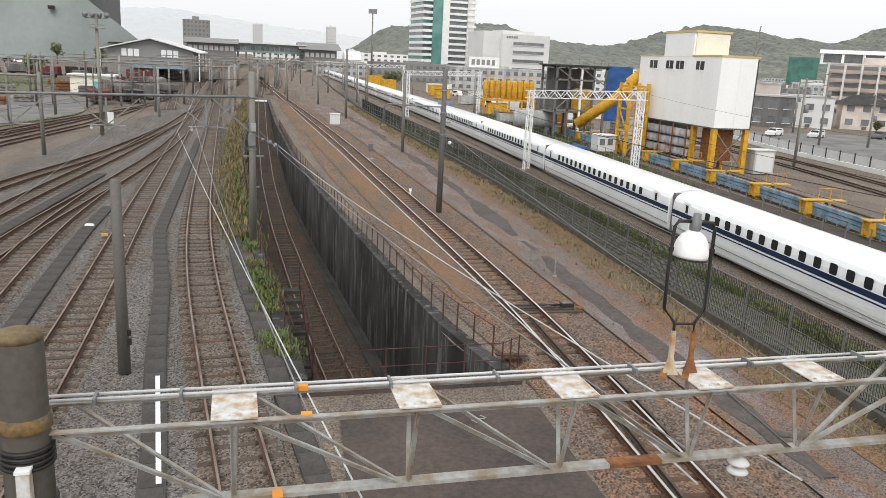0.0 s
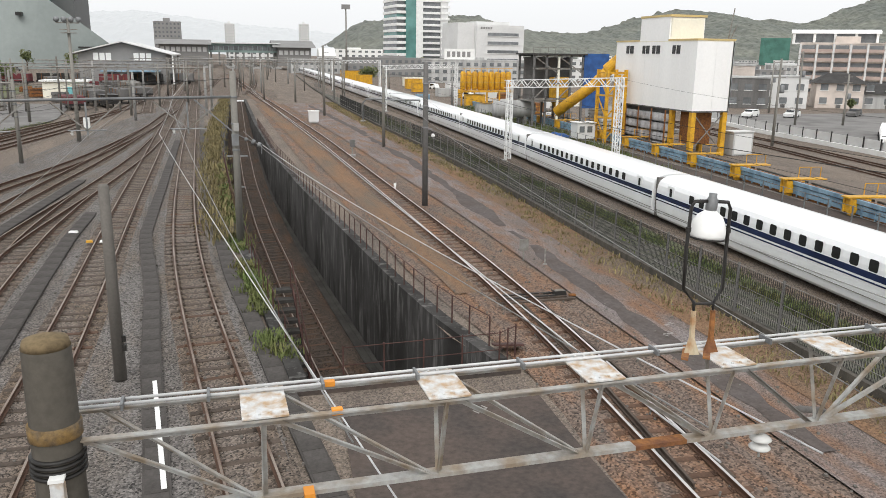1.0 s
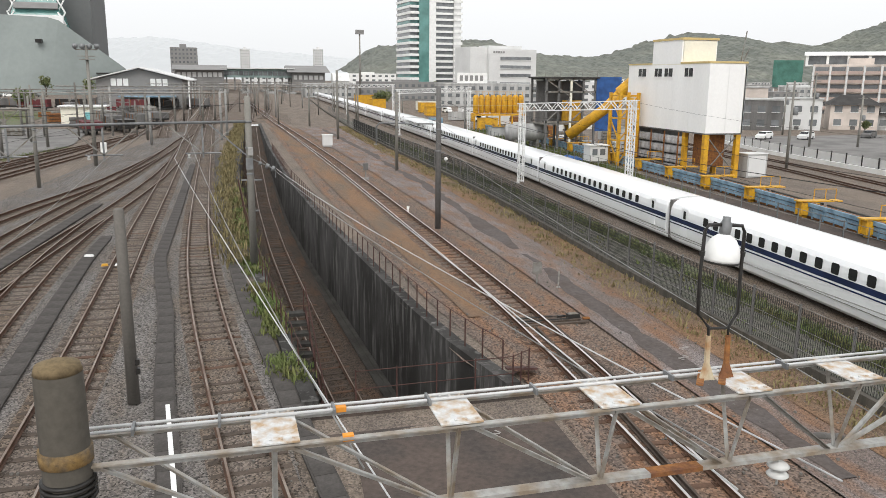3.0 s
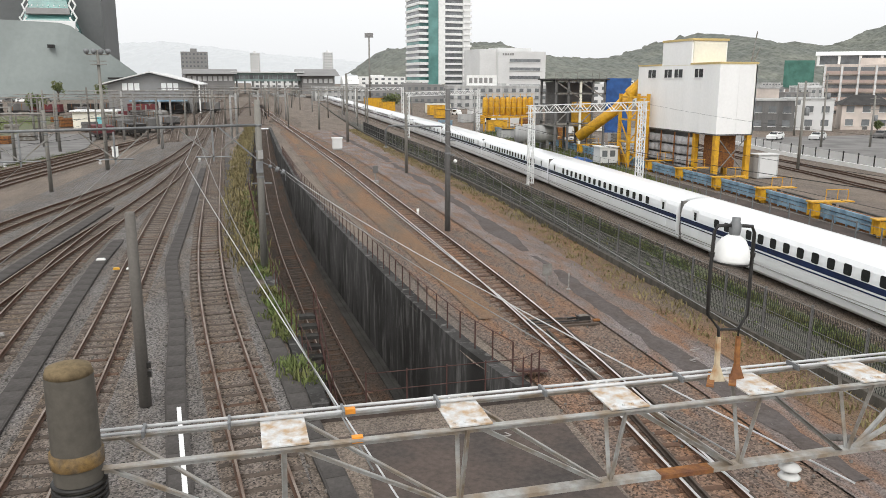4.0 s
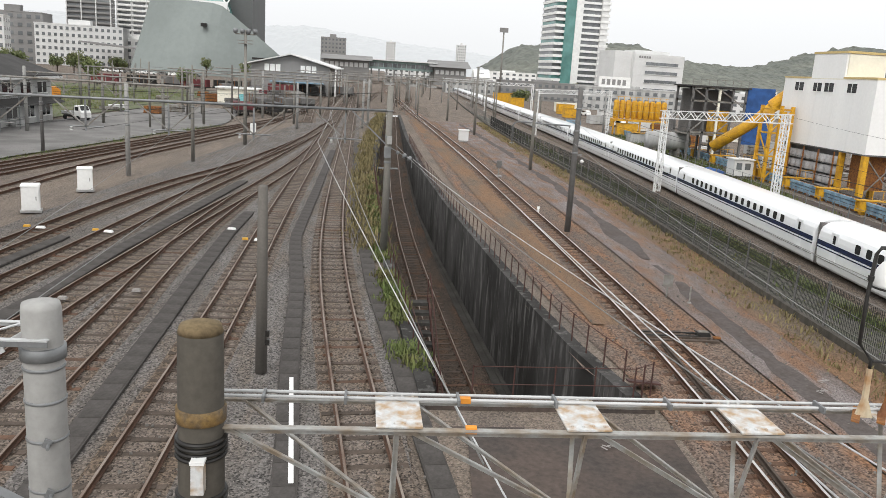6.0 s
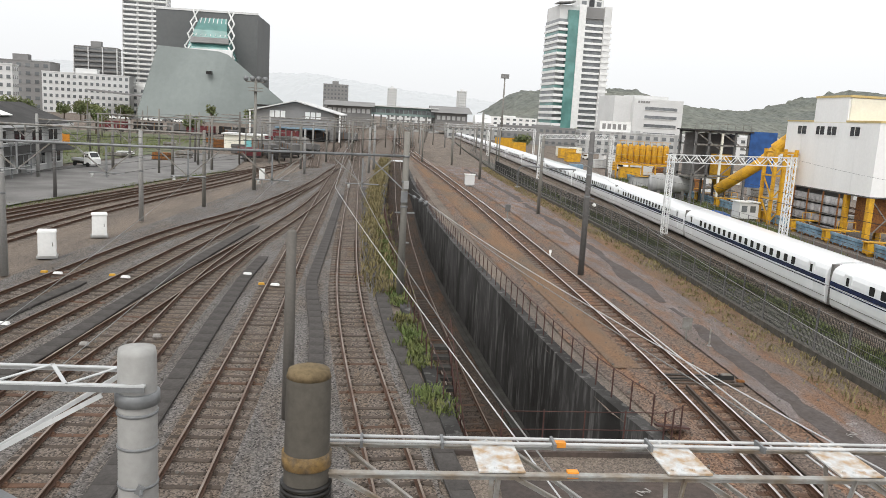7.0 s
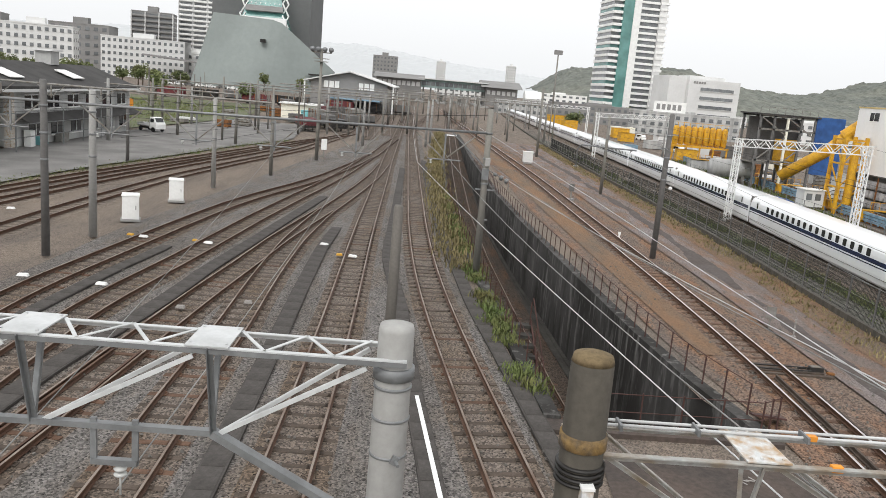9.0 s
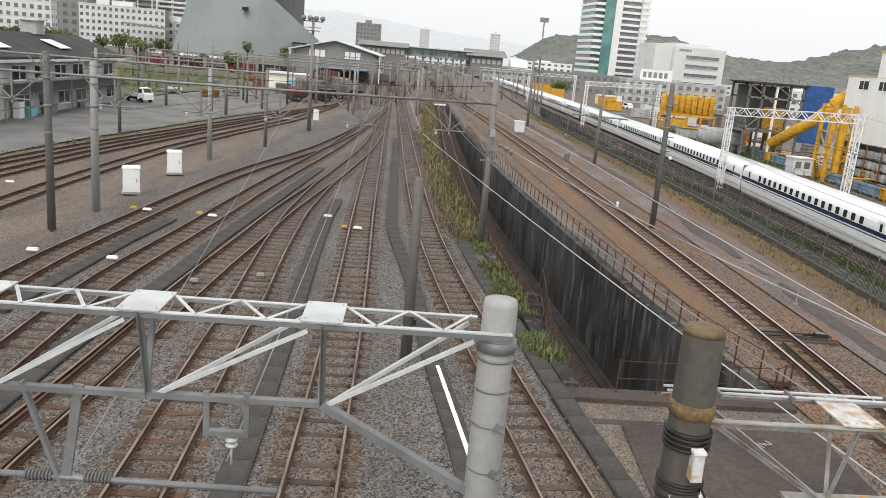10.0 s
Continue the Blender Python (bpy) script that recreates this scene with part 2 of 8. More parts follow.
M_PATH = mat("worn asphalt path", (0.108, 0.094, 0.089), 0.95, var=0.35, scale=7, big=0.5, col2=(0.090, 0.074, 0.066), bump=0.4, spec=0.2)
M_WIRE = mat("weathered wire", (0.30, 0.30, 0.29), 0.5, 0.5, var=0.1, bump=0)
M_WIREDARK = mat("dark wire", (0.03, 0.03, 0.028), 0.8, 0.0, var=0.1, bump=0)
M_SACK = mat("grey bulk sacks", (0.36, 0.35, 0.35), 0.9, var=0.2, scale=6, big=1, island=True)
M_GREENNET = mat("green scaffold net", (0.07, 0.18, 0.145), 0.8, var=0.2, scale=1, big=0.1)
M_STATION = mat("grey-green station cladding", (0.27, 0.36, 0.34), 0.5, var=0.08, scale=1, big=0.1)
M_DARKSOIL = mat("dark weedy soil", (0.105, 0.097, 0.084), 0.95, var=0.5, scale=9, big=0.7, col2=(0.078, 0.080, 0.055), bump=0.8)
M_CLAMP = mat("ochre clamp", (0.20, 0.125, 0.045), 0.9, var=0.5, scale=25, big=8, col2=(0.10, 0.08, 0.06))
M_STAIN = mat("stained concrete ground", (0.084, 0.064, 0.054), 0.95, var=0.35, scale=7, big=0.5, col2=(0.052, 0.044, 0.040), bump=0.5)
M_FADED = mat("faded white paint", (0.34, 0.32, 0.30), 0.9, var=0.3, scale=20)
M_TYRE = mat("black rubber", (0.02, 0.02, 0.02), 0.85, var=0.2)
far_mat = bpy.data.materials.new("far mountains with haze glow")
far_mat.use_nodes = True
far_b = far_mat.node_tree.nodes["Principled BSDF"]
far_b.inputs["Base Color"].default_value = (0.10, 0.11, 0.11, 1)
# a glow on the slopes stands in for the pale haze before them
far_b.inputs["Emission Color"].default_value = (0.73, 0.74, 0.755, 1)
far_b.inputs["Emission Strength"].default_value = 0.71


def stained_wall(name, dark, mid, pale):
    """Old retaining wall: broad damp patches, with narrow pale water streaks running down."""
    m = bpy.data.materials.new(name)
    m.use_nodes = True
    nt = m.node_tree
    b = nt.nodes["Principled BSDF"]
    b.inputs["Roughness"].default_value = 0.9
    b.inputs["Specular IOR Level"].default_value = 0.2
    tc = nt.nodes.new("ShaderNodeTexCoord")
    col = None
    for scl, sz, lo, hi, c in ((0.22, 0.6, 0.42, 0.62, mid), (2.6, 0.16, 0.52, 0.74, pale), (0.8, 0.3, 0.48, 0.66, dark), (7.0, 0.12, 0.62, 0.80, pale)):
        mp = nt.nodes.new("ShaderNodeMapping")
        mp.inputs["Scale"].default_value = (1, 1, sz)
        mp.inputs["Location"].default_value = (scl * 3, scl, 0)
        nt.links.new(tc.outputs["Object"], mp.inputs[0])
        n = nt.nodes.new("ShaderNodeTexNoise")
        n.inputs["Scale"].default_value = scl
        n.inputs["Detail"].default_value = 5
        n.inputs["Roughness"].default_value = 0.6
        nt.links.new(mp.outputs[0], n.inputs["Vector"])
        r = nt.nodes.new("ShaderNodeMapRange")
        r.inputs["From Min"].default_value = lo
        r.inputs["From Max"].default_value = hi
        r.inputs["To Max"].default_value = 0.8
        nt.links.new(n.outputs["Fac"], r.inputs["Value"])
        mx = nt.nodes.new("ShaderNodeMix")
        mx.data_type = "RGBA"
        mx.inputs["A"].default_value = (*dark, 1)
        mx.inputs["B"].default_value = (*c, 1)
        if col is not None:
            nt.links.new(col, mx.inputs["A"])
        nt.links.new(r.outputs[0], mx.inputs["Factor"])
        col = mx.outputs["Result"]
    nt.links.new(col, b.inputs["Base Color"])
    n = nt.nodes.new("ShaderNodeTexNoise")
    n.inputs["Scale"].default_value = 12
    n.inputs["Detail"].default_value = 5
    nt.links.new(tc.outputs["Object"], n.inputs["Vector"])
    bp = nt.nodes.new("ShaderNodeBump")
    bp.inputs["Strength"].default_value = 0.3
    bp.inputs["Distance"].default_value = 0.02
    nt.links.new(n.outputs["Fac"], bp.inputs["Height"])
    nt.links.new(bp.outputs[0], b.inputs["Normal"])
    return m


M_PITWALL = stained_wall("water-stained concrete", (0.030, 0.028, 0.026), (0.098, 0.094, 0.091), (0.235, 0.226, 0.216))


# ---------- mesh helpers ----------
class Geo:
    """Collects vertices and faces of one mesh."""

    def __init__(self):
        self.v, self.f = [], []

    def add(self, verts, faces):
        k = len(self.v)
        self.v += [tuple(p) for p in verts]
        self.f += [tuple(i + k for i in q) for q in faces]
        return self

    def box(self, c, s, m=None, taper=1.0):
        x, y, z = (a / 2 for a in s)
        vs = [Vector((sx * x * (taper if sz > 0 else 1), sy * y * (taper if sz > 0 else 1), sz * z))
              for sz in (-1, 1) for sx, sy in ((-1, -1), (1, -1), (1, 1), (-1, 1))]
        if m is not None:
            vs = [m @ p for p in vs]
        vs = [p + Vector(c) for p in vs]
        return self.add(vs, [(3, 2, 1, 0), (4, 5, 6, 7), (0, 1, 5, 4), (1, 2, 6, 5), (2, 3, 7, 6), (3, 0, 4, 7)])

    def bar(self, p, q, w, h=None, up=(0, 0, 1)):
        """A bar of w by h from p to q."""
        p, q, h = Vector(p), Vector(q), h or w
        d = (q - p).normalized()
        u = Vector(up)
        if abs(d.dot(u)) > 0.98:
            u = Vector((0, 1, 0))
        s = d.cross(u).normalized() * (w / 2)
        t = s.cross(d).normalized() * (h / 2)
        vs = [e + a * s + b * t for e in (p, q) for a, b in ((-1, -1), (1, -1), (1, 1), (-1, 1))]
        return self.add(vs, [(3, 2, 1, 0), (4, 5, 6, 7), (0, 1, 5, 4), (1, 2, 6, 5), (2, 3, 7, 6), (3, 0, 4, 7)])

    def angle(self, p, q, w, t=0.012, up=(0, 0, 1), flip=1):
        """An L-section steel angle from p to q."""
        p, q = Vector(p), Vector(q)
        d = (q - p).normalized()
        u = Vector(up)
        if abs(d.dot(u)) > 0.98:
            u = Vector((0, 1, 0))
        s = d.cross(u).normalized() * flip
        n = s.cross(d).normalized()
        self.bar(p + s * w / 2, q + s * w / 2, w, t, up=n)
        self.bar(p - n * w / 2, q - n * w / 2, t, w, up=n)
        return self

    def tube(self, pts, r, n=8, cap=True, r2=None):
        pts = [Vector(p) for p in pts]
        k = len(self.v)
        for i, p in enumerate(pts):
            d = (pts[min(i + 1, len(pts) - 1)] - pts[max(i - 1, 0)]).normalized()
            u = Vector((0, 0, 1)) if abs(d.z) < 0.95 else Vector((0, 1, 0))
            s = d.cross(u).normalized()
            t = s.cross(d).normalized()
            rr = r if r2 is None else r + (r2 - r) * i / (len(pts) - 1)
            for j in range(n):
                a = 2 * math.pi * j / n
                self.v.append(tuple(p + rr * (math.cos(a) * s + math.sin(a) * t)))
        for i in range(len(pts) - 1):
            for j in range(n):
                a, b = k + i * n + j, k + i * n + (j + 1) % n
                self.f.append((a, b, b + n, a + n))
        if cap:
            self.f.append(tuple(k + j for j in range(n))[::-1])
            self.f.append(tuple(k + (len(pts) - 1) * n + j for j in range(n)))
        return self

    def lathe(self, prof, n=20, c=(0, 0, 0)):
        """prof: (radius, z) from below upward."""
        k = len(self.v)
        for r, z in prof:
            for j in range(n):
                a = 2 * math.pi * j / n
                self.v.append((c[0] + r * math.cos(a), c[1] + r * math.sin(a), c[2] + z))
        for i in range(len(prof) - 1):
            for j in range(n):
                a, b = k + i * n + j, k + i * n + (j + 1) % n
                self.f.append((a, b, b + n, a + n))
        self.f.append(tuple(k + j for j in range(n))[::-1])
        self.f.append(tuple(k + (len(prof) - 1) * n + j for j in range(n)))
        return self

    def sweep(self, line, prof):
        """A closed profile of (side, up) carried along a line of points, upright."""
        pts = [Vector(p) for p in line]
        k, n = len(self.v), len(prof)
        for i, p in enumerate(pts):
            d = pts[min(i + 1, len(pts) - 1)] - pts[max(i - 1, 0)]
            d.z = 0
            d.normalize()
            s = Vector((d.y, -d.x, 0))
            self.v += [tuple(p + a * s + Vector((0, 0, b))) for a, b in prof]
        for i in range(len(pts) - 1):
            for j in range(n):
                a, b = k + i * n + j, k + i * n + (j + 1) % n
                self.f.append((a, a + n, b + n, b))
        self.f.append(tuple(k + j for j in range(n)))
        self.f.append(tuple(k + (len(pts) - 1) * n + j for j in range(n))[::-1])
        return self

    def mesh(self, name, material, smooth=False):
        me = bpy.data.meshes.new(name)
        me.from_pydata(self.v, [], self.f)
        me.materials.append(material)
        if smooth:
            me.polygons.foreach_set("use_smooth", [True] * len(me.polygons))
        me.update()
        return me


def part(name, geo, material, parent=None, label="", smooth=False, at=None):
    me = geo if isinstance(geo, bpy.types.Mesh) else geo.mesh(name, material, smooth)
    ob = new(name, me)
    if parent is not None:
        ob.parent = parent
    if at is not None:
        ob.matrix_basis = at
    return tagged(ob, label)


def thing(name, m, label, category, group="", kind=""):
    ob = new(name)
    ob.empty_display_size = 0.3
    ob.matrix_basis = m
    return tagged(ob, label, category, group, kind)


def structure(name, geo, material, label, category, smooth=False):
    return tagged(part(name, geo, material, smooth=smooth), label, category, kind="structure")


def along(line, step):
    """Points every `step` metres on a smooth line through (x, y) points, with headings."""
    xs = [p[0] for p in line]
    ys = [p[1] for p in line]
    yy = np.linspace(ys[0], ys[-1], 1200)
    xx = np.interp(yy, ys, xs)
    w = np.ones(61) / 61
    pad = np.concatenate([np.full(30, xx[0]) - np.arange(30, 0, -1) * (xx[1] - xx[0]), xx,
                          np.full(30, xx[-1]) + np.arange(1, 31) * (xx[-1] - xx[-2])])
    xx = np.convolve(pad, w, "valid")
    s = np.concatenate([[0], np.cumsum(np.hypot(np.diff(xx), np.diff(yy)))])
    at = np.arange(0, s[-1], step)
    px, py = np.interp(at, s, xx), np.interp(at, s, yy)
    hd = np.arctan2(np.interp(at + 0.5, s, yy) - np.interp(at - 0.5, s, yy),
                    np.interp(at + 0.5, s, xx) - np.interp(at - 0.5, s, xx))
    return [(float(a), float(b), float(c)) for a, b, c in zip(px, py, hd)]


def at_y(line, y):
    return float(np.interp(y, [p[1] for p in line], [p[0] for p in line]))


# ---------- plan ----------
G0 = -0.10                      # ballast level beside the rails
LOW = -2.35                     # ground beyond the fence
PIT_L = [(0.95, 19.4), (0.72, 23.4), (0.32, 30.3), (0.0, 38), (-0.3, 49), (-0.5, 63), (-0.4, 80), (0.4, 110), (1.6, 150)]
PIT_R = [(6.2, 20.4), (5.7, 22.0), (5.15, 28), (4.6, 37.8), (3.9, 51), (3.4, 66), (3.3, 100), (3.9, 150)]
PIT_Y0, PIT_Y1 = 19.4, 150.0
FENCE = [(14.7, 5), (15.05, 12), (15.3, 18.5), (15.45, 23), (15.6, 27), (15.8, 31.7), (16.3, 38.8), (16.9, 48), (17.3, 58.6),
         (17.5, 70), (17.6, 93), (18.5, 130), (22, 200), (30, 330)]
SHINK = [(22.6, -22), (24.0, -8), (25.0, 4), (26.0, 16), (26.8, 26), (27.4, 34), (28.2, 44), (29.0, 55), (29.8, 65), (31.2, 85), (33.0, 120),
         (34.7, 165), (38, 270), (44, 460)]


def pit_floor(y):
    return float(np.interp(y, [20, 45, 70, 150], [-4.4, -4.0, -3.7, G0 - 0.4]))


def ground_z(x, y):
    fx = at_y(FENCE, y)
    if x > fx + 0.6:
        return G0 - (2.25) * min(1, max(0, (x - fx - 0.6) / 7.0)) ** 0.8
    return G0


# ---------- ground: one sheet with the cutting left open ----------
def build_ground():
    ys = list(np.arange(-40, 60, 2.0)) + list(np.arange(60, 150, 5.0)) + [150, 165, 185, 210, 250, 300, 380, 500, 700, 1000, 1500, 2200, 3200, 4500]
    ys = sorted(set([float(y) for y in ys] + [PIT_Y0]))
    verts, faces, rows = [], [], []
    for y in ys:
        yc = min(max(y, PIT_Y0), PIT_Y1)
        a, b = at_y(PIT_L, yc), at_y(PIT_R, yc)
        fx = at_y(FENCE, min(max(y, 5), 330))
        xs = [-4500, -1200, -400, -150, -80, -60, -50, -42, -36, -31, -27, -23, -20, -17, -14, -11, -8, -5, -2.6, a, b, b + 2, b + 5]
        xs += [fx - 3, fx - 0.6, fx + 0.6, fx + 2, fx + 3.5, fx + 5.5, fx + 7.6, fx + 12, fx + 20, fx + 35, fx + 60, 150, 400, 1200, 4500]
        row = []
        for x in xs:
            z = ground_z(x, min(y, 330)) + (0.05 * noise.noise((x * 0.35, y * 0.35, 0)) if abs(x) < 60 else 0) - (0.09 if x < 18 else 0)
            row.append(len(verts))
            verts.append((x, y, z))
        rows.append(row)
    for r in range(len(ys) - 1):
        for c in range(len(rows[0]) - 1):
            if c == 19 and PIT_Y0 <= ys[r] < PIT_Y1:
                continue
            faces.append((rows[r][c], rows[r][c + 1], rows[r + 1][c + 1], rows[r + 1][c]))
    g = Geo()
    g.v, g.f = verts, faces
    return structure("ground", g, M_DIRT, "brown and grey dirt and gravel of the railway yard", "ground")


build_ground()


def strip(name, line, w, z, material, label, category, step=3.0, th=0.08):
    """A slab that follows a line, its top at z."""
    pts = along(line, step)
    g = Geo()
    pr = [(-w / 2, -th), (w / 2, -th), (w / 2, 0), (-w / 2, 0)]
    g.sweep([(x, y, z) for x, y, _ in pts], pr)
    return structure(name, g, material, label, category)


# ---------- tracks ----------
RAIL_PROF = [(-0.06, -0.14), (0.06, -0.14), (0.06, -0.125), (0.01, -0.11), (0.01, -0.035), (0.034, -0.025), (0.034, 0.0),
             (-0.034, 0.0), (-0.034, -0.025), (-0.01, -0.035), (-0.01, -0.11), (-0.06, -0.125)]
HEAD_PROF = [(-0.026, -0.002), (0.026, -0.002), (0.026, 0.004), (-0.026, 0.004)]


def sleeper_mesh(name, material, length=1.8):
    g = Geo()
    g.box((0, 0, -0.07), (length, 0.19, 0.14), taper=0.985)
    for s in (-1, 1):
        g.box((s * 0.535, 0, 0.012), (0.30, 0.17, 0.024))
        for k in (-1, 1):
            g.box((s * 0.535 + k * 0.1, 0.03 * k, 0.04), (0.05, 0.05, 0.045))
    return g.mesh(name, material)


SLEEPER = sleeper_mesh("sleeper", M_SLEEPER)
SLEEPER_R = sleeper_mesh("sleeper", M_SLEEPER_C)


TRACK_NO = itertools.count()


def track(line, label, near_y=46.0, top=0.07, gauge=1.067, bed=M_BED, bed_w=1.9, step=0.68, zfun=None, material=M_SLEEPER,
          worn=True, bed_low=0.16):
    root = thing("railway_track", Matrix.Identity(4), label, "railway track", "tracks of the yard", "structure")
    zf = zfun or (lambda x, y: 0.0)
    drop = 0.0035 * (next(TRACK_NO) % 6)
    pts = along(line, 1.5)
    for s in (-1, 1):
        lp = [(x + s * gauge / 2 * math.sin(h), y - s * gauge / 2 * math.cos(h), top + zf(x, y)) for x, y, h in pts]
        r = part("rail", Geo().sweep(lp, RAIL_PROF), M_RAIL, root)
        bright = bed is M_BALLAST_B and not zfun
        part("rail_head", Geo().sweep(lp, [(a * (1.3 if bright else 1.0), b) for a, b in HEAD_PROF]), M_RAILBRIGHT if bright else M_RAILTOP, r)
    b = Geo().sweep([(x, y, top - 0.168 - drop + zf(x, y)) for x, y, h in pts],
                    [(-bed_w / 2 - 0.3, -bed_low), (bed_w / 2 + 0.3, -bed_low), (bed_w / 2 - 0.1, 0), (-bed_w / 2 + 0.1, 0)])
    part("ballast_bed", b, bed, root)
    rest = Geo()
    rng = random.Random(int(abs(line[0][0]) * 100))
    mesh = SLEEPER if material is M_SLEEPER else SLEEPER_R
    for x, y, h in along(line, step):
        m = pose(x, y, top - 0.155 - drop * 0.7 + zf(x, y) + rng.uniform(-0.016, 0.006), 0, 0, math.degrees(h) - 90 + rng.uniform(-1.5, 1.5))
        if y < near_y:
            mesh_pick = SLEEPER_R if (rng.random() < 0.13) else mesh
            part("sleeper", mesh_pick, None, root, at=m)
        elif y < 260:
            rest.box((x, y, top - 0.225 - drop + rng.uniform(-0.01, 0.004) + zf(x, y)), (1.8, 0.19, 0.14), m.to_3x3().to_4x4())
    if rest.v:
        tagged(part("sleepers_far", rest, material, root), kind="stuff")
    return root


# broad ballast between the yard tracks, darker concrete cable troughs as separate lids
def sheet(name, left, right, y0, y1, z, material, label, step=3.0, category="ground"):
    g = Geo()
    ys = np.arange(y0, y1 + 0.01, step)
    for y in ys:
        a, b = at_y(left, y), at_y(right, y)
        for k in range(5):
            x = a + (b - a) * k / 4
            g.v.append((x, y, z + 0.02 * noise.noise((x * 0.7, y * 0.7, 3.0))))
    for i in range(len(ys) - 1):
        for k in range(4):
            a = i * 5 + k
            g.f.append((a, a + 1, a + 6, a + 5))
    return structure(name, g, material, label, category)


LINE_A = [(-5.7, 5), (-5.72, 14), (-5.72, 20), (-5.75, 27), (-5.98, 35), (-6.15, 45), (-6.3, 62), (-6.6, 85), (-6.8, 118), (-7.5, 200), (-9, 330)]
LINE_B = [(0.2, 6), (-0.65, 14), (-0.95, 17), (-1.4, 21), (-2.0, 26.3), (-2.5, 32.5), (-2.95, 42), (-3.25, 55), (-3.6, 75), (-4.0, 100),
          (-4.6, 140), (-6, 230), (-8, 330)]
LINE_C = [(-8.85, 5), (-8.9, 14), (-9.05, 19), (-9.12, 25.3), (-9.28, 29), (-9.4, 33.5), (-9.45, 39.7), (-9.02, 48.7), (-8.4, 55), (-7.7, 62.8), (-7.1, 71.7), (-6.72, 84)]
LINE_D = [(-12.4, 5), (-12.0, 14), (-11.7, 18), (-11.45, 22.3), (-11.28, 25.1), (-11.05, 28.7), (-10.65, 33.4), (-10.2, 39.6), (-9.55, 45.5), (-9.02, 50)]
LINE_E = [(-13.75, 5), (-14.05, 17.3), (-14.25, 24.8), (-14.0, 28.4), (-13.5, 33), (-13.05, 38.5), (-12.55, 45), (-11.55, 55), (-10.75, 62), (-9.9, 71.4), (-8.3, 95), (-6.9, 125)]
LINE_F = [(-16.7, 8), (-17.05, 21.5), (-17.1, 28), (-16.35, 36), (-15.75, 42.6), (-15.0, 49.2), (-13.9, 55.2), (-12.6, 60.5), (-11.1, 68.5), (-9.6, 81), (-8.35, 95), (-7.2, 118)]
LINE_G = [(7.6, 3), (8.35, 13.5), (8.75, 18), (9.1, 24), (9.2, 35), (9.15, 51), (9.05, 80), (8.2, 120), (7.2, 155), (4, 330)]
YARD_LINES = [
    [(-23.2, 23.1), (-23.0, 37.1), (-22.9, 43.1), (-22.5, 50.3), (-21.8, 60.2), (-20.1, 71.9), (-16.7, 91.8), (-14.5, 121.8)],
    [(-28.2, 30.7), (-26.7, 44.7), (-25.7, 54.2), (-23.6, 66.7), (-20.2, 86.1), (-15.9, 116.1)],
    [(-30.5, 34.7), (-28.6, 48.7), (-27.3, 58.2), (-24.8, 70.7), (-21.0, 90.7), (-14.1, 123.8), (-13.4, 153.8)],
]
track(LINE_A, "straight rusty siding on timber sleepers in grey ballast")
track(LINE_B, "curving rusty track on timber sleepers beside the cutting", 52)
track(LINE_C, "rusty yard track joining its neighbour further on", 40)
track(LINE_D, "rusty yard track merging through a turnout", 40)
track(LINE_E, "rusty yard track sweeping across the ballast", 40)
track(LINE_F, "rusty outer yard track on timber sleepers", 40)
for ln in YARD_LINES:
    track(ln, "rusty storage track in brown dirt", 0, bed=M_DIRT, bed_w=2.4)
track(LINE_G, "main line track with bright rails and rusty sleepers", 46, bed=M_BALLAST_B, material=M_SLEEPER_C, bed_w=3.2)
THROAT = [
    [(-10.5, 118), (-13, 160), (-14.5, 220), (-14, 320), (-12, 420)],
    [(-8.5, 130), (-10, 170), (-11, 240), (-9, 330), (-6, 420)],
    [(-4.8, 145), (-2.5, 200), (0.5, 270), (3.5, 340), (6, 420)],
    [(5.5, 170), (9, 220), (12.5, 290), (14.5, 350), (16, 420)],
    [(-12.5, 135), (-17, 180), (-20, 240), (-21, 320)],
    [(2.5, 160), (4.5, 220), (6.5, 300), (9, 420)],
]
for ln in THROAT:
    track(ln, "rusty track fanning out before the station", 0, bed=M_BED, bed_w=2.6)
sheet("ballast_throat", [(-18, 152), (-22, 180), (-25, 300), (-22, 420)], [(10, 152), (12, 180), (19, 300), (24, 420)], 152, 420, G0 - 0.075, M_BED,
      "dark brown ballast before the station", step=12)
PIT_LINE = [(0.5 * (at_y(PIT_L, y) + at_y(PIT_R, y)) + 0.15, y) for y in (21, 30, 40, 55, 75, 100, 150)]
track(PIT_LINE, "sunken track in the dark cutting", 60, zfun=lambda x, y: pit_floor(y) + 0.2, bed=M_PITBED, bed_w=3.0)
track(SHINK, "high-speed line on a raised grey ballast bed", 0, top=LOW + 0.40, gauge=1.435, bed_w=5.2, bed_low=0.5)


sheet("ballast_yard", [(-19.0, 0), (-18.4, 40), (-15, 80), (-9, 140)], [(0.6, 0), (-0.1, 23), (-0.9, 32), (-1.5, 45), (-2.3, 80), (-3, 140)],
      0, 140, G0 - 0.035, M_BALLAST, "coarse grey ballast spread between yard tracks")
sheet("ballast_main", [(6.9, 0), (7.0, 20), (6.2, 28), (6.0, 40), (5.4, 60), (5.2, 140)], [(11.0, 0), (11.2, 20), (11.6, 40), (11.4, 80), (10, 140)],
      0, 140, G0 - 0.038, M_BALLAST_B, "brown ballast along the main line")
sheet("rust_soil", [(7.1, 28), (6.6, 52), (6.4, 70), (5.6, 140)], [(8.1, 28), (8.15, 52), (8.0, 70), (6.6, 140)], 26, 140, G0 + 0.004,
      M_RUSTSOIL, "rust-coloured soil beside the main line")
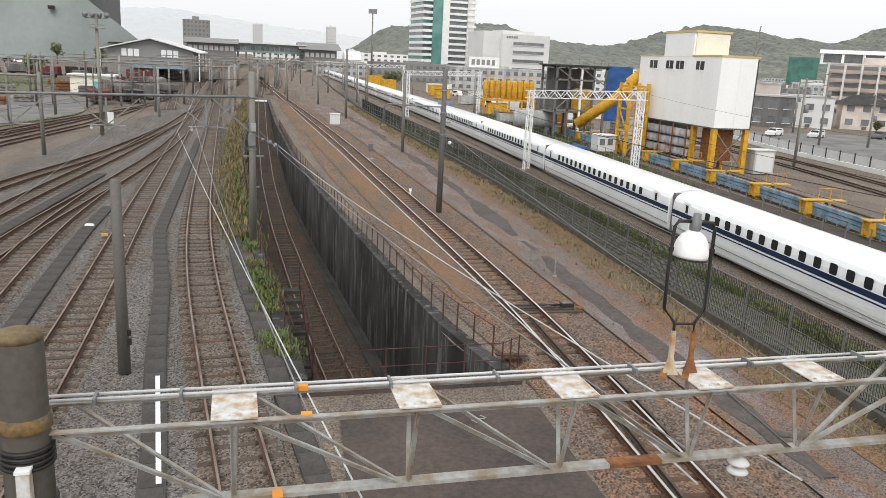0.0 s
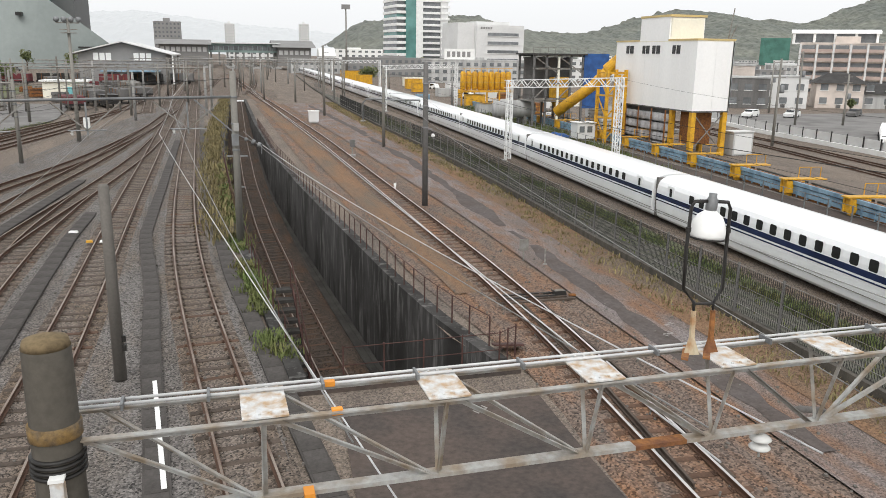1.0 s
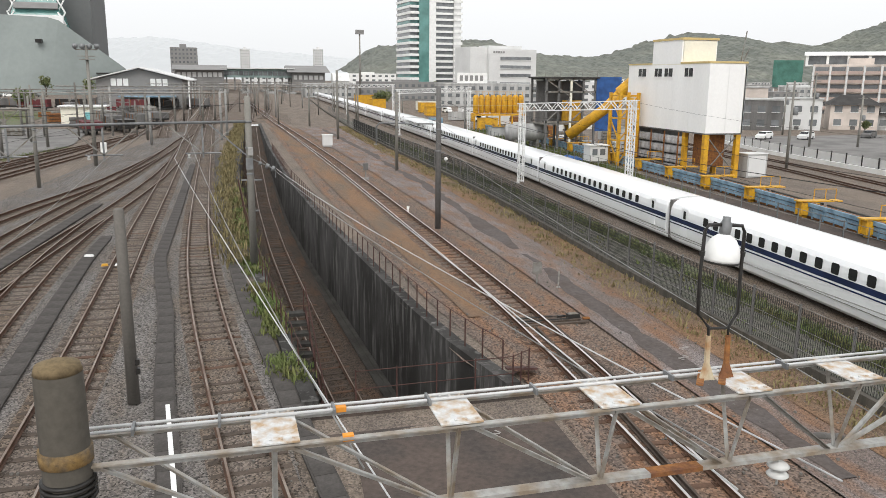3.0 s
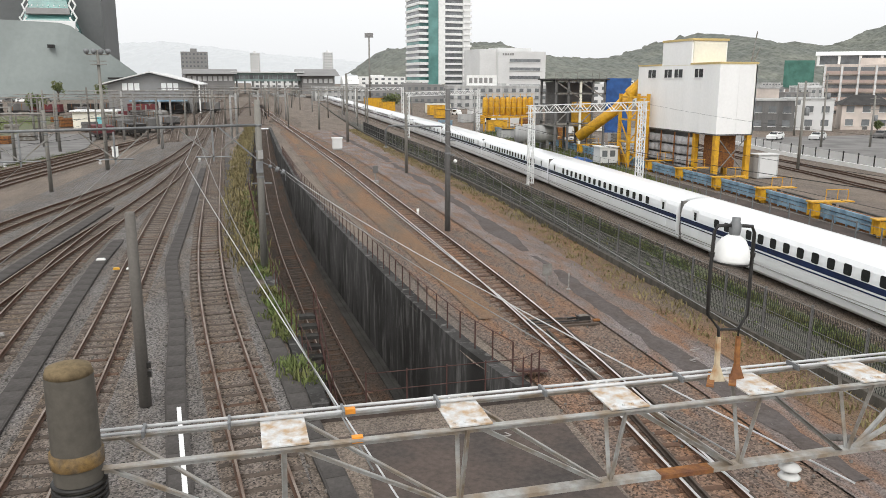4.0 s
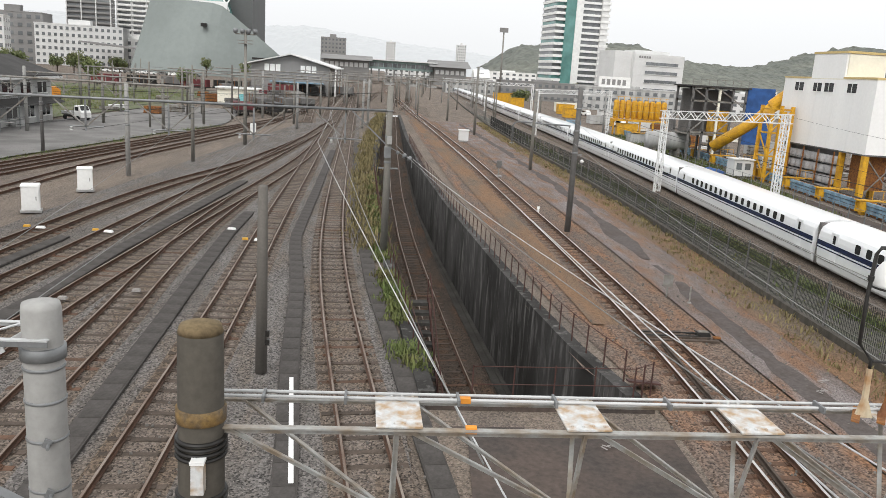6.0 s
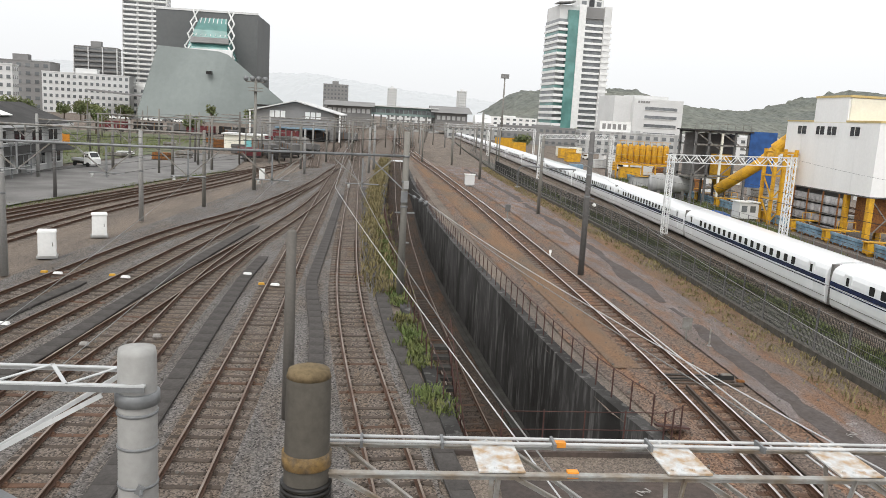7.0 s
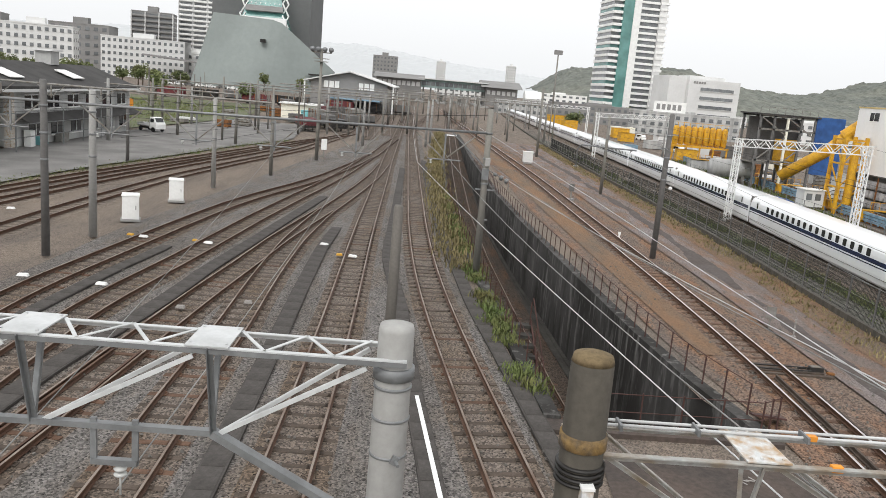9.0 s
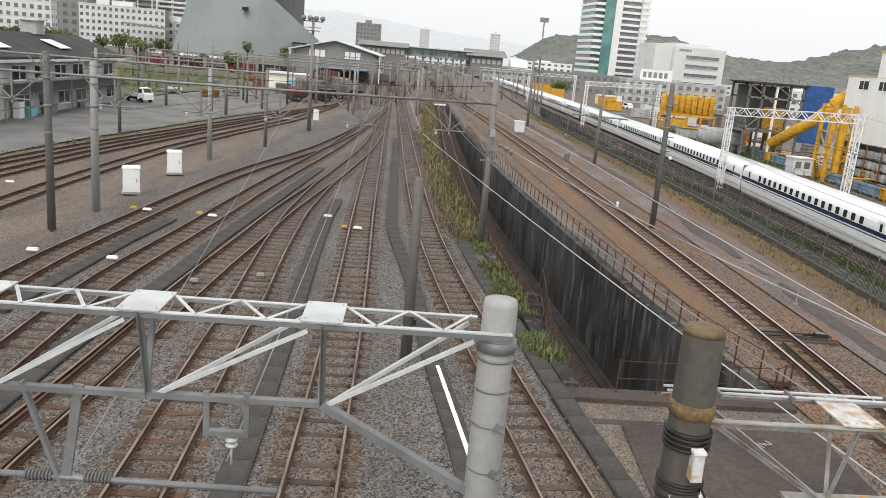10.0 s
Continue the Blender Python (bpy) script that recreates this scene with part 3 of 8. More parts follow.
PATHLINE = [(11.6, 6), (12.0, 20), (12.5, 30), (13.0, 38), (13.5, 48), (14.0, 60), (14.4, 90), (13.8, 135)]
g = Geo()
rows = []
for x, y, _ in along(PATHLINE, 0.6):
    w = 0.35 + 0.55 * noise.noise((y * 0.13, 4.0, 0)) + 0.2 * noise.noise((y * 0.9, 8.0, 0))
    o = 0.35 * noise.noise((y * 0.2, 12.0, 0))
    if w < 0.12:
        rows.append(None)
        continue
    rows.append(len(g.v))
    g.v += [(x + o - w, y, G0 + 0.02), (x + o - w * 0.4, y, G0 + 0.042), (x + o + w * 0.5, y, G0 + 0.042), (x + o + w, y, G0 + 0.02)]
for a, b in zip(rows[:-1], rows[1:]):
    if a is not None and b is not None:
        g.f += [(a + k, a + k + 1, b + k + 1, b + k) for k in range(3)]
structure("worn_path", g, M_PATH, "broken strips of old asphalt along the verge", "path")
sheet("trackside_dirt", [(11.0, 0), (11.2, 20), (11.6, 40), (11.4, 80), (10, 140)], [(14.6, 0), (15.2, 20), (16.2, 40), (17.3, 80), (18.4, 140)],
      0, 140, G0 + 0.01, M_DIRT_R, "patchy grey and brown trackside dirt")
sheet("rust_verge", [(12.9, 0), (13.5, 20), (14.6, 40), (15.8, 80), (17, 140)], [(14.65, 0), (15.3, 20), (16.3, 40), (17.4, 80), (18.5, 140)],
      0, 140, G0 + 0.03, M_RUSTSOIL, "dry rust-brown verge under the fence")


def slope(name, d0, d1, y0, y1, lift, material, label):
    g = Geo()
    ys = np.arange(y0, y1 + 0.01, 3.0)
    for y in ys:
        fx = at_y(FENCE, y)
        for k in range(7):
            x = fx + d0 + (d1 - d0) * k / 6
            g.v.append((x, y, ground_z(x, y) + lift + 0.04 * noise.noise((x * 0.8, y * 0.8, 5.0))))
    for i in range(len(ys) - 1):
        for k in range(6):
            a = i * 7 + k
            g.f.append((a, a + 1, a + 8, a + 7))
    return structure(name, g, material, label, "embankment")


slope("embankment_foot", 6.6, 8.6, 5, 190, 0.07, M_GRASSLAND, "green weedy foot of the embankment beside the line")
slope("embankment", 0.62, 6.8, 5, 190, 0.05, M_DARKSOIL, "dark weedy embankment behind the boundary fence")


def trough(line, w, label, y0, y1):
    """A cable trough: a row of concrete lids with open joints."""
    root = thing("cable_trough", Matrix.Identity(4), label, "cable trough", "cable troughs", "structure")
    run = [(x, y, G0 + 0.062) for x, y, _ in along(line, 1.0) if y0 < y < y1]
    part("channel", Geo().sweep(run, [(-w / 2 - 0.03, -0.08), (w / 2 + 0.03, -0.08), (w / 2 + 0.03, 0), (-w / 2 - 0.03, 0)]), M_TROUGH, root)
    g = Geo().box((0, 0, 0), (w - 0.03, 0.99, 0.08), taper=0.99)
    me = g.mesh("trough_lid", M_TROUGH)
    rng = random.Random(5)
    far = Geo()
    for x, y, h in along(line, 1.0):
        if y0 < y < y1:
            m = pose(x, y, G0 + 0.032 + rng.uniform(-0.003, 0.003), 0, 0, math.degrees(h) - 90 + rng.uniform(-0.3, 0.3))
            if y < 60:
                part("trough_lid", me, None, root, at=m)
            else:
                far.box((x, y, G0 + 0.035), (w, 0.97, 0.08))
    if far.v:
        tagged(part("trough_lids_far", far, M_TROUGH, root), kind="stuff")
    return root


trough([(-2.2, 8), (-2.55, 15.4), (-3.1, 21.2), (-3.6, 29), (-4.55, 38), (-4.6, 53), (-4.8, 80)], 0.5, "dark concrete cable trough between two sidings", 8, 80)
trough([(1.3, 8), (0.75, 14.6), (0.3, 18.8), (-0.1, 23.5), (-0.75, 30), (-1.25, 38.8), (-1.8, 50), (-2.2, 66), (-2.6, 90)], 0.5,
       "dark concrete cable trough along the cutting", 8, 90)
trough([(-7.2, 8), (-7.3, 16), (-7.5, 24.5), (-7.7, 31), (-7.85, 38.5), (-7.75, 44)], 0.55, "dark concrete trough lids between yard tracks", 8, 44)
trough([(-13.3, 8), (-13.15, 16), (-13.0, 20.7), (-12.45, 25), (-12.15, 28.5), (-11.95, 33), (-11.45, 38.3), (-11.0, 44), (-9.95, 56)], 0.6, "dark concrete trough between curving tracks", 8, 56)
trough([(-16.0, 22), (-15.72, 27), (-15.4, 31.7), (-14.9, 36)], 0.5, "worn concrete trough beside the outer yard track", 22, 36)

# white clearance line painted on the trough
g = Geo().bar((-2.93, 20.2, G0 + 0.083), (-2.38, 14.6, G0 + 0.083), 0.11, 0.008)
tagged(part("white_line", g, M_WHITE), "white painted clearance line on the dark trough", "road marking")


# ---------- the cutting ----------
def build_cutting():
    ys = list(np.arange(PIT_Y0, 60, 2.0)) + list(np.arange(60, PIT_Y1 + 0.1, 6.0))
    for name, line, side, lab in (("wall_cutting_main", PIT_R, 1, "tall water-stained dark concrete retaining wall"),
                                  ("wall_cutting_yard", PIT_L, -1, "dark concrete retaining wall on the yard side")):
        root = thing(name, Matrix.Identity(4), lab, "retaining wall", kind="structure")
        for i in range(len(ys) - 1):
            a, b = ys[i], ys[i + 1] - 0.015
            xa, xb = at_y(line, a), at_y(line, b)
            za, zb = pit_floor(a) - 0.3, pit_floor(b) - 0.3
            t = 0.45 * side
            top = G0 + 0.12
            off = 0.004 * ((i * 7) % 3)
            vs = [(xa - side * off, a, za), (xb - side * off, b, zb), (xb - side * off, b, top), (xa - side * off, a, top),
                  (xa + t, a, za), (xb + t, b, zb), (xb + t, b, top), (xa + t, a, top)]
            g = Geo().add(vs, [(0, 1, 2, 3), (7, 6, 5, 4), (3, 2, 6, 7), (0, 4, 5, 1), (0, 3, 7, 4), (1, 5, 6, 2)])
            part("wall_panel", g, M_PITWALL, root)
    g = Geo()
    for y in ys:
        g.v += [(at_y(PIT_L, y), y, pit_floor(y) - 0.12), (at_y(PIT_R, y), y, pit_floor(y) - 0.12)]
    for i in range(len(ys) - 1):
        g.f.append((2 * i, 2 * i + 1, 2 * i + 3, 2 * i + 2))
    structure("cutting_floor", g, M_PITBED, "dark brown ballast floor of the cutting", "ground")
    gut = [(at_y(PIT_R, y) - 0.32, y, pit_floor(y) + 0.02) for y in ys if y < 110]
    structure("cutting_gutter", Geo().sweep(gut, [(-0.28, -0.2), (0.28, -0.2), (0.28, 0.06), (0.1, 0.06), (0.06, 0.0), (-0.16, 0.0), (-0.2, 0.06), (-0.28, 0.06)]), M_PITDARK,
              "dark concrete gutter at the foot of the retaining wall", "gutter")
    # portal slab and end wall
    a, b = at_y(PIT_L, 20), at_y(PIT_R, 20)
    g = Geo().box(((a + b) / 2, 19.05, G0 - 0.42), (b - a + 1.2, 0.7, 0.9))
    g.box(((a + b) / 2, 17.6, -3.0), (b - a, 0.3, 5.6))
    structure("tunnel_portal", g, M_STAIN, "dark concrete portal slab above the tunnel mouth", "tunnel portal")


build_cutting()
sheet("portal_cover", [(0.9, 6), (1.3, 14), (1.75, 19.4)], [(6.4, 6), (6.5, 14), (6.8, 19.4)], 6, 18.8, G0 - 0.01, M_STAIN,
      "brown stained concrete cover over the tunnel", step=1.9, category="pavement")


# ---------- train ----------
ZT = LOW + 0.42                 # underside of the train's skirt
CAR = 28.3


def build_carriage():
    root = thing("train_carriage", Matrix.Identity(4), "white high-speed train carriage with dark blue stripe on rails", "train carriage",
                 "carriages of the train")
    half = [(1.40, 0.08), (1.56, 0.25), (1.65, 0.8), (1.68, 1.4), (1.67, 1.95), (1.62, 2.25), (1.50, 2.5), (1.25, 2.69), (0.9, 2.80), (0.5, 2.85), (0.2, 2.86)]
    prof = half + [(-a, b) for a, b in reversed(half)]
    L = CAR - 0.35
    ys = [-L / 2, -L / 2 + 0.12, L / 2 - 0.12, L / 2]
    sc = [0.97, 1.0, 1.0, 0.97]
    g = Geo()
    n = len(prof)
    for y, s in zip(ys, sc):
        g.v += [(a * s, y, b) for a, b in prof]
    for i in range(3):
        for j in range(n):
            a, b = i * n + j, i * n + (j + 1) % n
            g.f.append((a, b, b + n, a + n))
    g.f += [tuple(range(n)), tuple(range(3 * n, 4 * n))[::-1]]
    body = part("body", g, M_TRAINWHITE, root)
    for s in (-1, 1):
        part("stripe", Geo().box((s * 1.682, 0, 1.58), (0.012, L - 0.1, 0.29)), M_TRAINBLUE, body, "dark blue stripe")
        part("thin_stripe", Geo().box((s * 1.676, 0, 1.30), (0.022, L - 0.1, 0.07)), M_TRAINBLUE, body)
        part("skirt_joint", Geo().box((s * 1.64, 0, 0.62), (0.04, L - 0.1, 0.02)), M_BELLOWS, body)
        for yy in (-L / 2 + 2.0, L / 2 - 2.0):
            d = part("door", Geo().box((s * 1.668, yy, 1.55), (0.03, 0.85, 1.75)), M_TRAINWHITE, root, "sliding door")
            part("door_window", Geo().box((s * 1.676, yy, 2.03), (0.02, 0.32, 0.5)), M_GLASS_D, d)
    wg = Geo()
    w, h = 0.27, 0.26
    ring = [(-w, -h + 0.07), (-w + 0.07, -h), (w - 0.07, -h), (w, -h + 0.07), (w, h - 0.07), (w - 0.07, h), (-w + 0.07, h), (-w, h - 0.07)]
    wg.v = [(-0.006, a, b) for a, b in ring] + [(0.006, a, b) for a, b in ring]
    wg.f = [tuple(range(8)), tuple(range(15, 7, -1))] + [(i, i + 8, (i + 1) % 8 + 8, (i + 1) % 8) for i in range(8)]
    win = wg.mesh("window", M_GLASS_D)
    for k in range(17):
        yy = -L / 2 + 4.6 + k * (L - 9.2) / 16
        part("window", win, None, body, at=pose(-1.672, yy, 2.03, 0, 1, 0))
    for k in range(17):
        yy = -L / 2 + 4.6 + k * (L - 9.2) / 16
        part("window", win, None, body, at=pose(1.672, yy, 2.03, 0, -1, 0))
    part("bellows", Geo().box((0, L / 2 + 0.17, 1.42), (3.05, 0.36, 2.55)), M_BELLOWS, root, "grey gangway bellows")
    for yy in (-9, 9):
        for d in (-1.25, 1.25):
            part("wheelset", Geo().tube([(-0.78, yy + d, -0.12), (0.78, yy + d, -0.12)], 0.36, 12), M_BLACK, root)
    return root


car = build_carriage()
pts = along(SHINK, 0.5)
first = True
for k in range(15):
    i = int((CAR * (k + 0.89)) / 0.5)
    if i + 1 >= len(pts):
        break
    x, y, h = pts[i]
    a, b = pts[max(i - 22, 0)], pts[min(i + 22, len(pts) - 1)]
    hd = math.degrees(math.atan2(b[1] - a[1], b[0] - a[0])) - 90
    m = pose(x, y, ZT, 0, 0, hd)
    if first:
        car.matrix_basis = m
        first = False
    else:
        copy_thing(car, m)


# ---------- catenary beams over the camera's foreground ----------
def old_truss():
    """Old triangular truss: two upper chords and one lower, braced, with plates, conduits and rust."""
    root = thing("truss_beam", Matrix.Identity(4), "old grey lattice catenary beam with rusty white plates", "catenary beam")
    zt, zb = 5.88, 5.14

    def yf(x):
        return 5.0 + 0.002 * x

    x0, x1 = -2.2, 8.2
    F = lambda x: (x, yf(x), zt)
    B = lambda x: (x, yf(x) + 0.46, zt)
    D = lambda x: (x, yf(x) + 0.21, zb)
    part("front_chord", Geo().angle(F(x0), F(x1), 0.055, 0.012), M_OLDSTEEL, root)
    part("back_chord", Geo().angle(B(x0 + 0.02), B(x1), 0.03, 0.008), M_OLDSTEEL, root)
    part("bottom_chord", Geo().bar(D(-1.15), D(x1), 0.11, 0.035), M_OLDSTEEL, root)
    nodes = [-0.79, 0.58, 1.89, 3.13, 4.25, 5.4, 6.5]
    xs = [x0 + 0.15] + nodes
    for i, x in enumerate(nodes):
        part("post", Geo().angle(F(x), D(x), 0.036, 0.008), M_OLDSTEEL, root)
        part("post", Geo().angle((x + 0.06, yf(x) + 0.46, zt), D(x + 0.02), 0.032, 0.008), M_OLDSTEEL, root)
        pl = Geo().box((0, 0, 0), (0.33, 0.56, 0.012))
        for sx in (-0.12, -0.04, 0.04, 0.12):
            for sy in (-0.23, 0.23):
                pl.box((sx, sy, 0.012), (0.018, 0.018, 0.014))
        part("gusset_plate", pl, M_PLATE, root, "white plate streaked with rust",
             at=pose(x + 0.03, yf(x) + 0.24, zt + 0.02, 0, 0, 0.5))
        if i < 4:
            a = xs[i]
            part("diagonal", Geo().angle((a + 0.1, yf(a), zt), D(x - 0.05), 0.034, 0.008), M_OLDSTEEL, root)
            part("diagonal", Geo().angle((a + 0.16, yf(a) + 0.46, zt), D(x - 0.03), 0.034, 0.008), M_OLDSTEEL, root)
        elif i == 4:
            a = xs[i]
            part("diagonal", Geo().angle((a + 0.1, yf(a), zt), D(x - 0.05), 0.03, 0.008), M_STEEL, root)
    for i in (4, 5):
        a, b = nodes[i], nodes[i + 1]
        part("diagonal", Geo().angle((b, yf(b), zt), D(a + 0.05), 0.03, 0.008), M_OLDSTEEL, root)
        part("diagonal", Geo().angle((b + 0.05, yf(b) + 0.46, zt), D(a + 0.08), 0.03, 0.008), M_OLDSTEEL, root)
    for k, dy in enumerate((0.40, 0.49)):
        part("conduit", Geo().tube([(x0 + 0.04, yf(x0) + dy, zt + 0.045), (x1, yf(x1) + dy, zt + 0.035)], 0.013, 8), M_CONDUIT, root,
             "white cable conduit", smooth=True)
    for x in (-1.75, -1.15, -0.3, 0.45, 1.35, 2.6, 3.75, 4.95):
        part("clip", Geo().box((x, yf(x) + 0.4, zt + 0.05), (0.02, 0.16, 0.05)), M_GALV, root)
    for y, z, h in ((yf(-0.17) + 0.4, zt + 0.045, 0.055), (yf(-0.14), zt - 0.005, 0.062)):
        part("orange_band", Geo().box((-0.245, y, z), (0.08, 0.12 if h < 0.055 else 0.05, h * 0.75)), M_ORANGE, root, "orange warning band")
    part("orange_band", Geo().box((-0.45, yf(0) + 0.16, zb), (0.08, 0.125, 0.05)), M_ORANGE, root)
    part("rust_patch", Geo().bar(D(2.35), D(2.85), 0.116, 0.04), M_RUST, root, "rusted length of the lower chord")
    for x in (3.66,):
        g = Geo()
        for k in range(2):
            g.lathe([(0.035, -0.03), (0.09, -0.02), (0.10, -0.005), (0.075, 0.02), (0.03, 0.04)], 18, (x, yf(x) + 0.2, zb - 0.09 - 0.085 * k))
        g.tube([(x, yf(x) + 0.2, zb), (x, yf(x) + 0.2, zb - 0.28)], 0.012)
        part("insulator", g, M_PORCELAIN, root, "white porcelain insulator", smooth=True)
    g = Geo()
    for k in range(4):
        g.lathe([(0.03, -0.02), (0.06, -0.015), (0.065, 0.0), (0.03, 0.02)], 14, (4.35 + 0.07 * k, yf(4.4) + 0.5, zb - 0.02 - 0.012 * k))
    part("insulator", g, M_BELLOWS, root, smooth=True)
    return root


old_truss()


def hanging_lamp():
    m = pose(2.99, 5.46, 5.88, 0, 4, 2)
    root = thing("hanging_lamp", m, "white bowl lamp in a black rod frame on the lattice beam", "lamp")
    for s in (-1, 1):
        b = part("bracket", Geo().add([(s * 0.10 - 0.075, -0.16, 0.02), (s * 0.10 + 0.075, -0.16, 0.02), (s * 0.10 + 0.022, -0.13, 0.16), (s * 0.10 + 0.018, -0.10, 0.40),
                                       (s * 0.10 - 0.018, -0.10, 0.40), (s * 0.10 - 0.022, -0.13, 0.16),
                                       (s * 0.10 - 0.075, -0.185, 0.02), (s * 0.10 + 0.075, -0.185, 0.02), (s * 0.10 + 0.022, -0.155, 0.16), (s * 0.10 + 0.018, -0.125, 0.40),
                                       (s * 0.10 - 0.018, -0.125, 0.40), (s * 0.10 - 0.022, -0.155, 0.16)],
                                      [(0, 1, 2, 3, 4, 5), (11, 10, 9, 8, 7, 6)] + [(i, i + 6, (i + 1) % 6 + 6, (i + 1) % 6) for i in range(6)]),
                 M_RUST if s > 0 else M_BRACKET, root, "rusted steel bracket" if s > 0 else "cream bracket stained by rust")
        part("foot", Geo().bar((s * 0.11 - 0.15, -0.3, 0.03), (s * 0.11 + 0.08, 0.0, 0.03), 0.06, 0.015), M_RUST, b)
        part("rod", Geo().tube([(s * 0.10, -0.115, 0.36), (s * 0.10, -0.10, 0.47), (s * 0.20, -0.06, 0.58), (s * 0.205, -0.02, 0.95),
                                (s * 0.20, 0.0, 1.29), (s * 0.17, 0.0, 1.345), (s * 0.05, 0.0, 1.35)], 0.016, 8), M_BLACK, root, "bent black rod", smooth=True)
        part("collar", Geo().lathe([(0.024, -0.02), (0.024, 0.02)], 10, (s * 0.205, -0.01, 1.10)), M_BLACK, root)
    part("cross_rod", Geo().tube([(-0.1, -0.1, 0.46), (0.1, -0.1, 0.46)], 0.012), M_BLACK, root)
    part("shade", Geo().lathe([(0.148, 1.035), (0.152, 1.06), (0.150, 1.11), (0.135, 1.17), (0.105, 1.225), (0.06, 1.26), (0.045, 1.27)], 28), M_WHITE, root,
         "white enamel bowl shade", smooth=True)
    part("rim", Geo().lathe([(0.146, 1.02), (0.154, 1.022), (0.154, 1.036), (0.146, 1.038)], 28), M_BLACK, root, smooth=True)
    part("socket", Geo().lathe([(0.045, 1.265), (0.05, 1.30), (0.05, 1.36), (0.035, 1.385), (0.035, 1.42)], 16), M_GALV, root, "grey lamp socket", smooth=True)
    return root


hanging_lamp()


def brown_pole():
    root = thing("catenary_pole", pose(-2.12, 4.98, G0 + 0.23), "mossy brown concrete pole with cables and a meter box", "catenary pole", "catenary poles")
    part("shaft", Geo().lathe([(0.19, -0.23), (0.152, 6.28), (0.15, 6.42), (0.135, 6.475), (0.06, 6.50)], 28), M_CONC_BROWN, root, smooth=True)
    part("cap", Geo().lathe([(0.151, 6.43), (0.137, 6.48), (0.06, 6.506), (0.02, 6.51)], 28), M_MOSS, root, "yellow-brown lichen cap", smooth=True)
    part("clamp", Geo().lathe([(0.160, 5.80), (0.170, 5.805), (0.170, 5.90), (0.160, 5.905)], 28), M_CLAMP, root, "rusty yellow clamp band", smooth=True)
    for z in (5.66, 5.62, 5.58, 5.54, 5.25, 5.2, 5.12):
        part("cable_wrap", Geo().lathe([(0.162, z), (0.178, z + 0.008), (0.178, z + 0.022), (0.162, z + 0.03)], 24), M_BLACK, root, smooth=True)
    bx = part("meter_box", Geo().box((0.02, -0.20, 5.47), (0.085, 0.09, 0.22), taper=0.94), M_PLATE, root, "white meter box with rust")
    part("lid", Geo().box((0.02, -0.20, 5.59), (0.095, 0.10, 0.02)), M_WHITE, bx)
    for k in range(3):
        g = Geo().tube([(0.12, -0.12, 5.25 - 0.03 * k), (0.2 + 0.02 * k, -0.16, 5.1 - 0.05 * k), (0.13, -0.17, 4.98 - 0.05 * k), (-0.05, -0.19, 5.0 - 0.05 * k), (-0.12, -0.16, 5.2)], 0.012, 6)
        part("cable_loop", g, M_WHITESTEEL if k else M_BLACK, root, smooth=True)
    g = Geo()
    for k in range(3):
        g.lathe([(0.02, -0.02), (0.05, -0.01), (0.055, 0.01), (0.02, 0.02)], 14, (0.17, -0.14, 5.05 + 0.05 * k))
    part("insulator", g, M_PORCELAIN, root, smooth=True)


brown_pole()


def concrete_pole():
    root = thing("catenary_pole", pose(-3.5, 5.87, G0), "pale grey concrete pole with steel bands and clamps", "catenary pole", "catenary poles")
    part("shaft", Geo().lathe([(0.185, 0), (0.146, 6.3), (0.144, 6.50), (0.135, 6.545), (0.06, 6.56)], 32), M_CONC, root, smooth=True)
    for z in (6.02, 5.75, 5.43, 5.0, 4.66, 4.2, 3.7):
        part("band", Geo().lathe([(0.152, z), (0.158, z + 0.004), (0.158, z + 0.022), (0.152, z + 0.026)], 28), M_GALV, root, smooth=True)
    part("clamp", Geo().lathe([(0.155, 6.10), (0.168, 6.105), (0.168, 6.20), (0.155, 6.205)], 28), M_GALV, root, "galvanised clamp band", smooth=True)
    for z in (5.45, 5.02):
        part("step_bolt", Geo().tube([(0.06, -0.13, z), (0.09, -0.24, z - 0.01)], 0.014, 8), M_GALV, root)
        part("bolt_plate", Geo().box((0.06, -0.165, z), (0.06, 0.02, 0.075), pose(0, 0, 0, 0, 25, 0)), M_GALV, root)


concrete_pole()


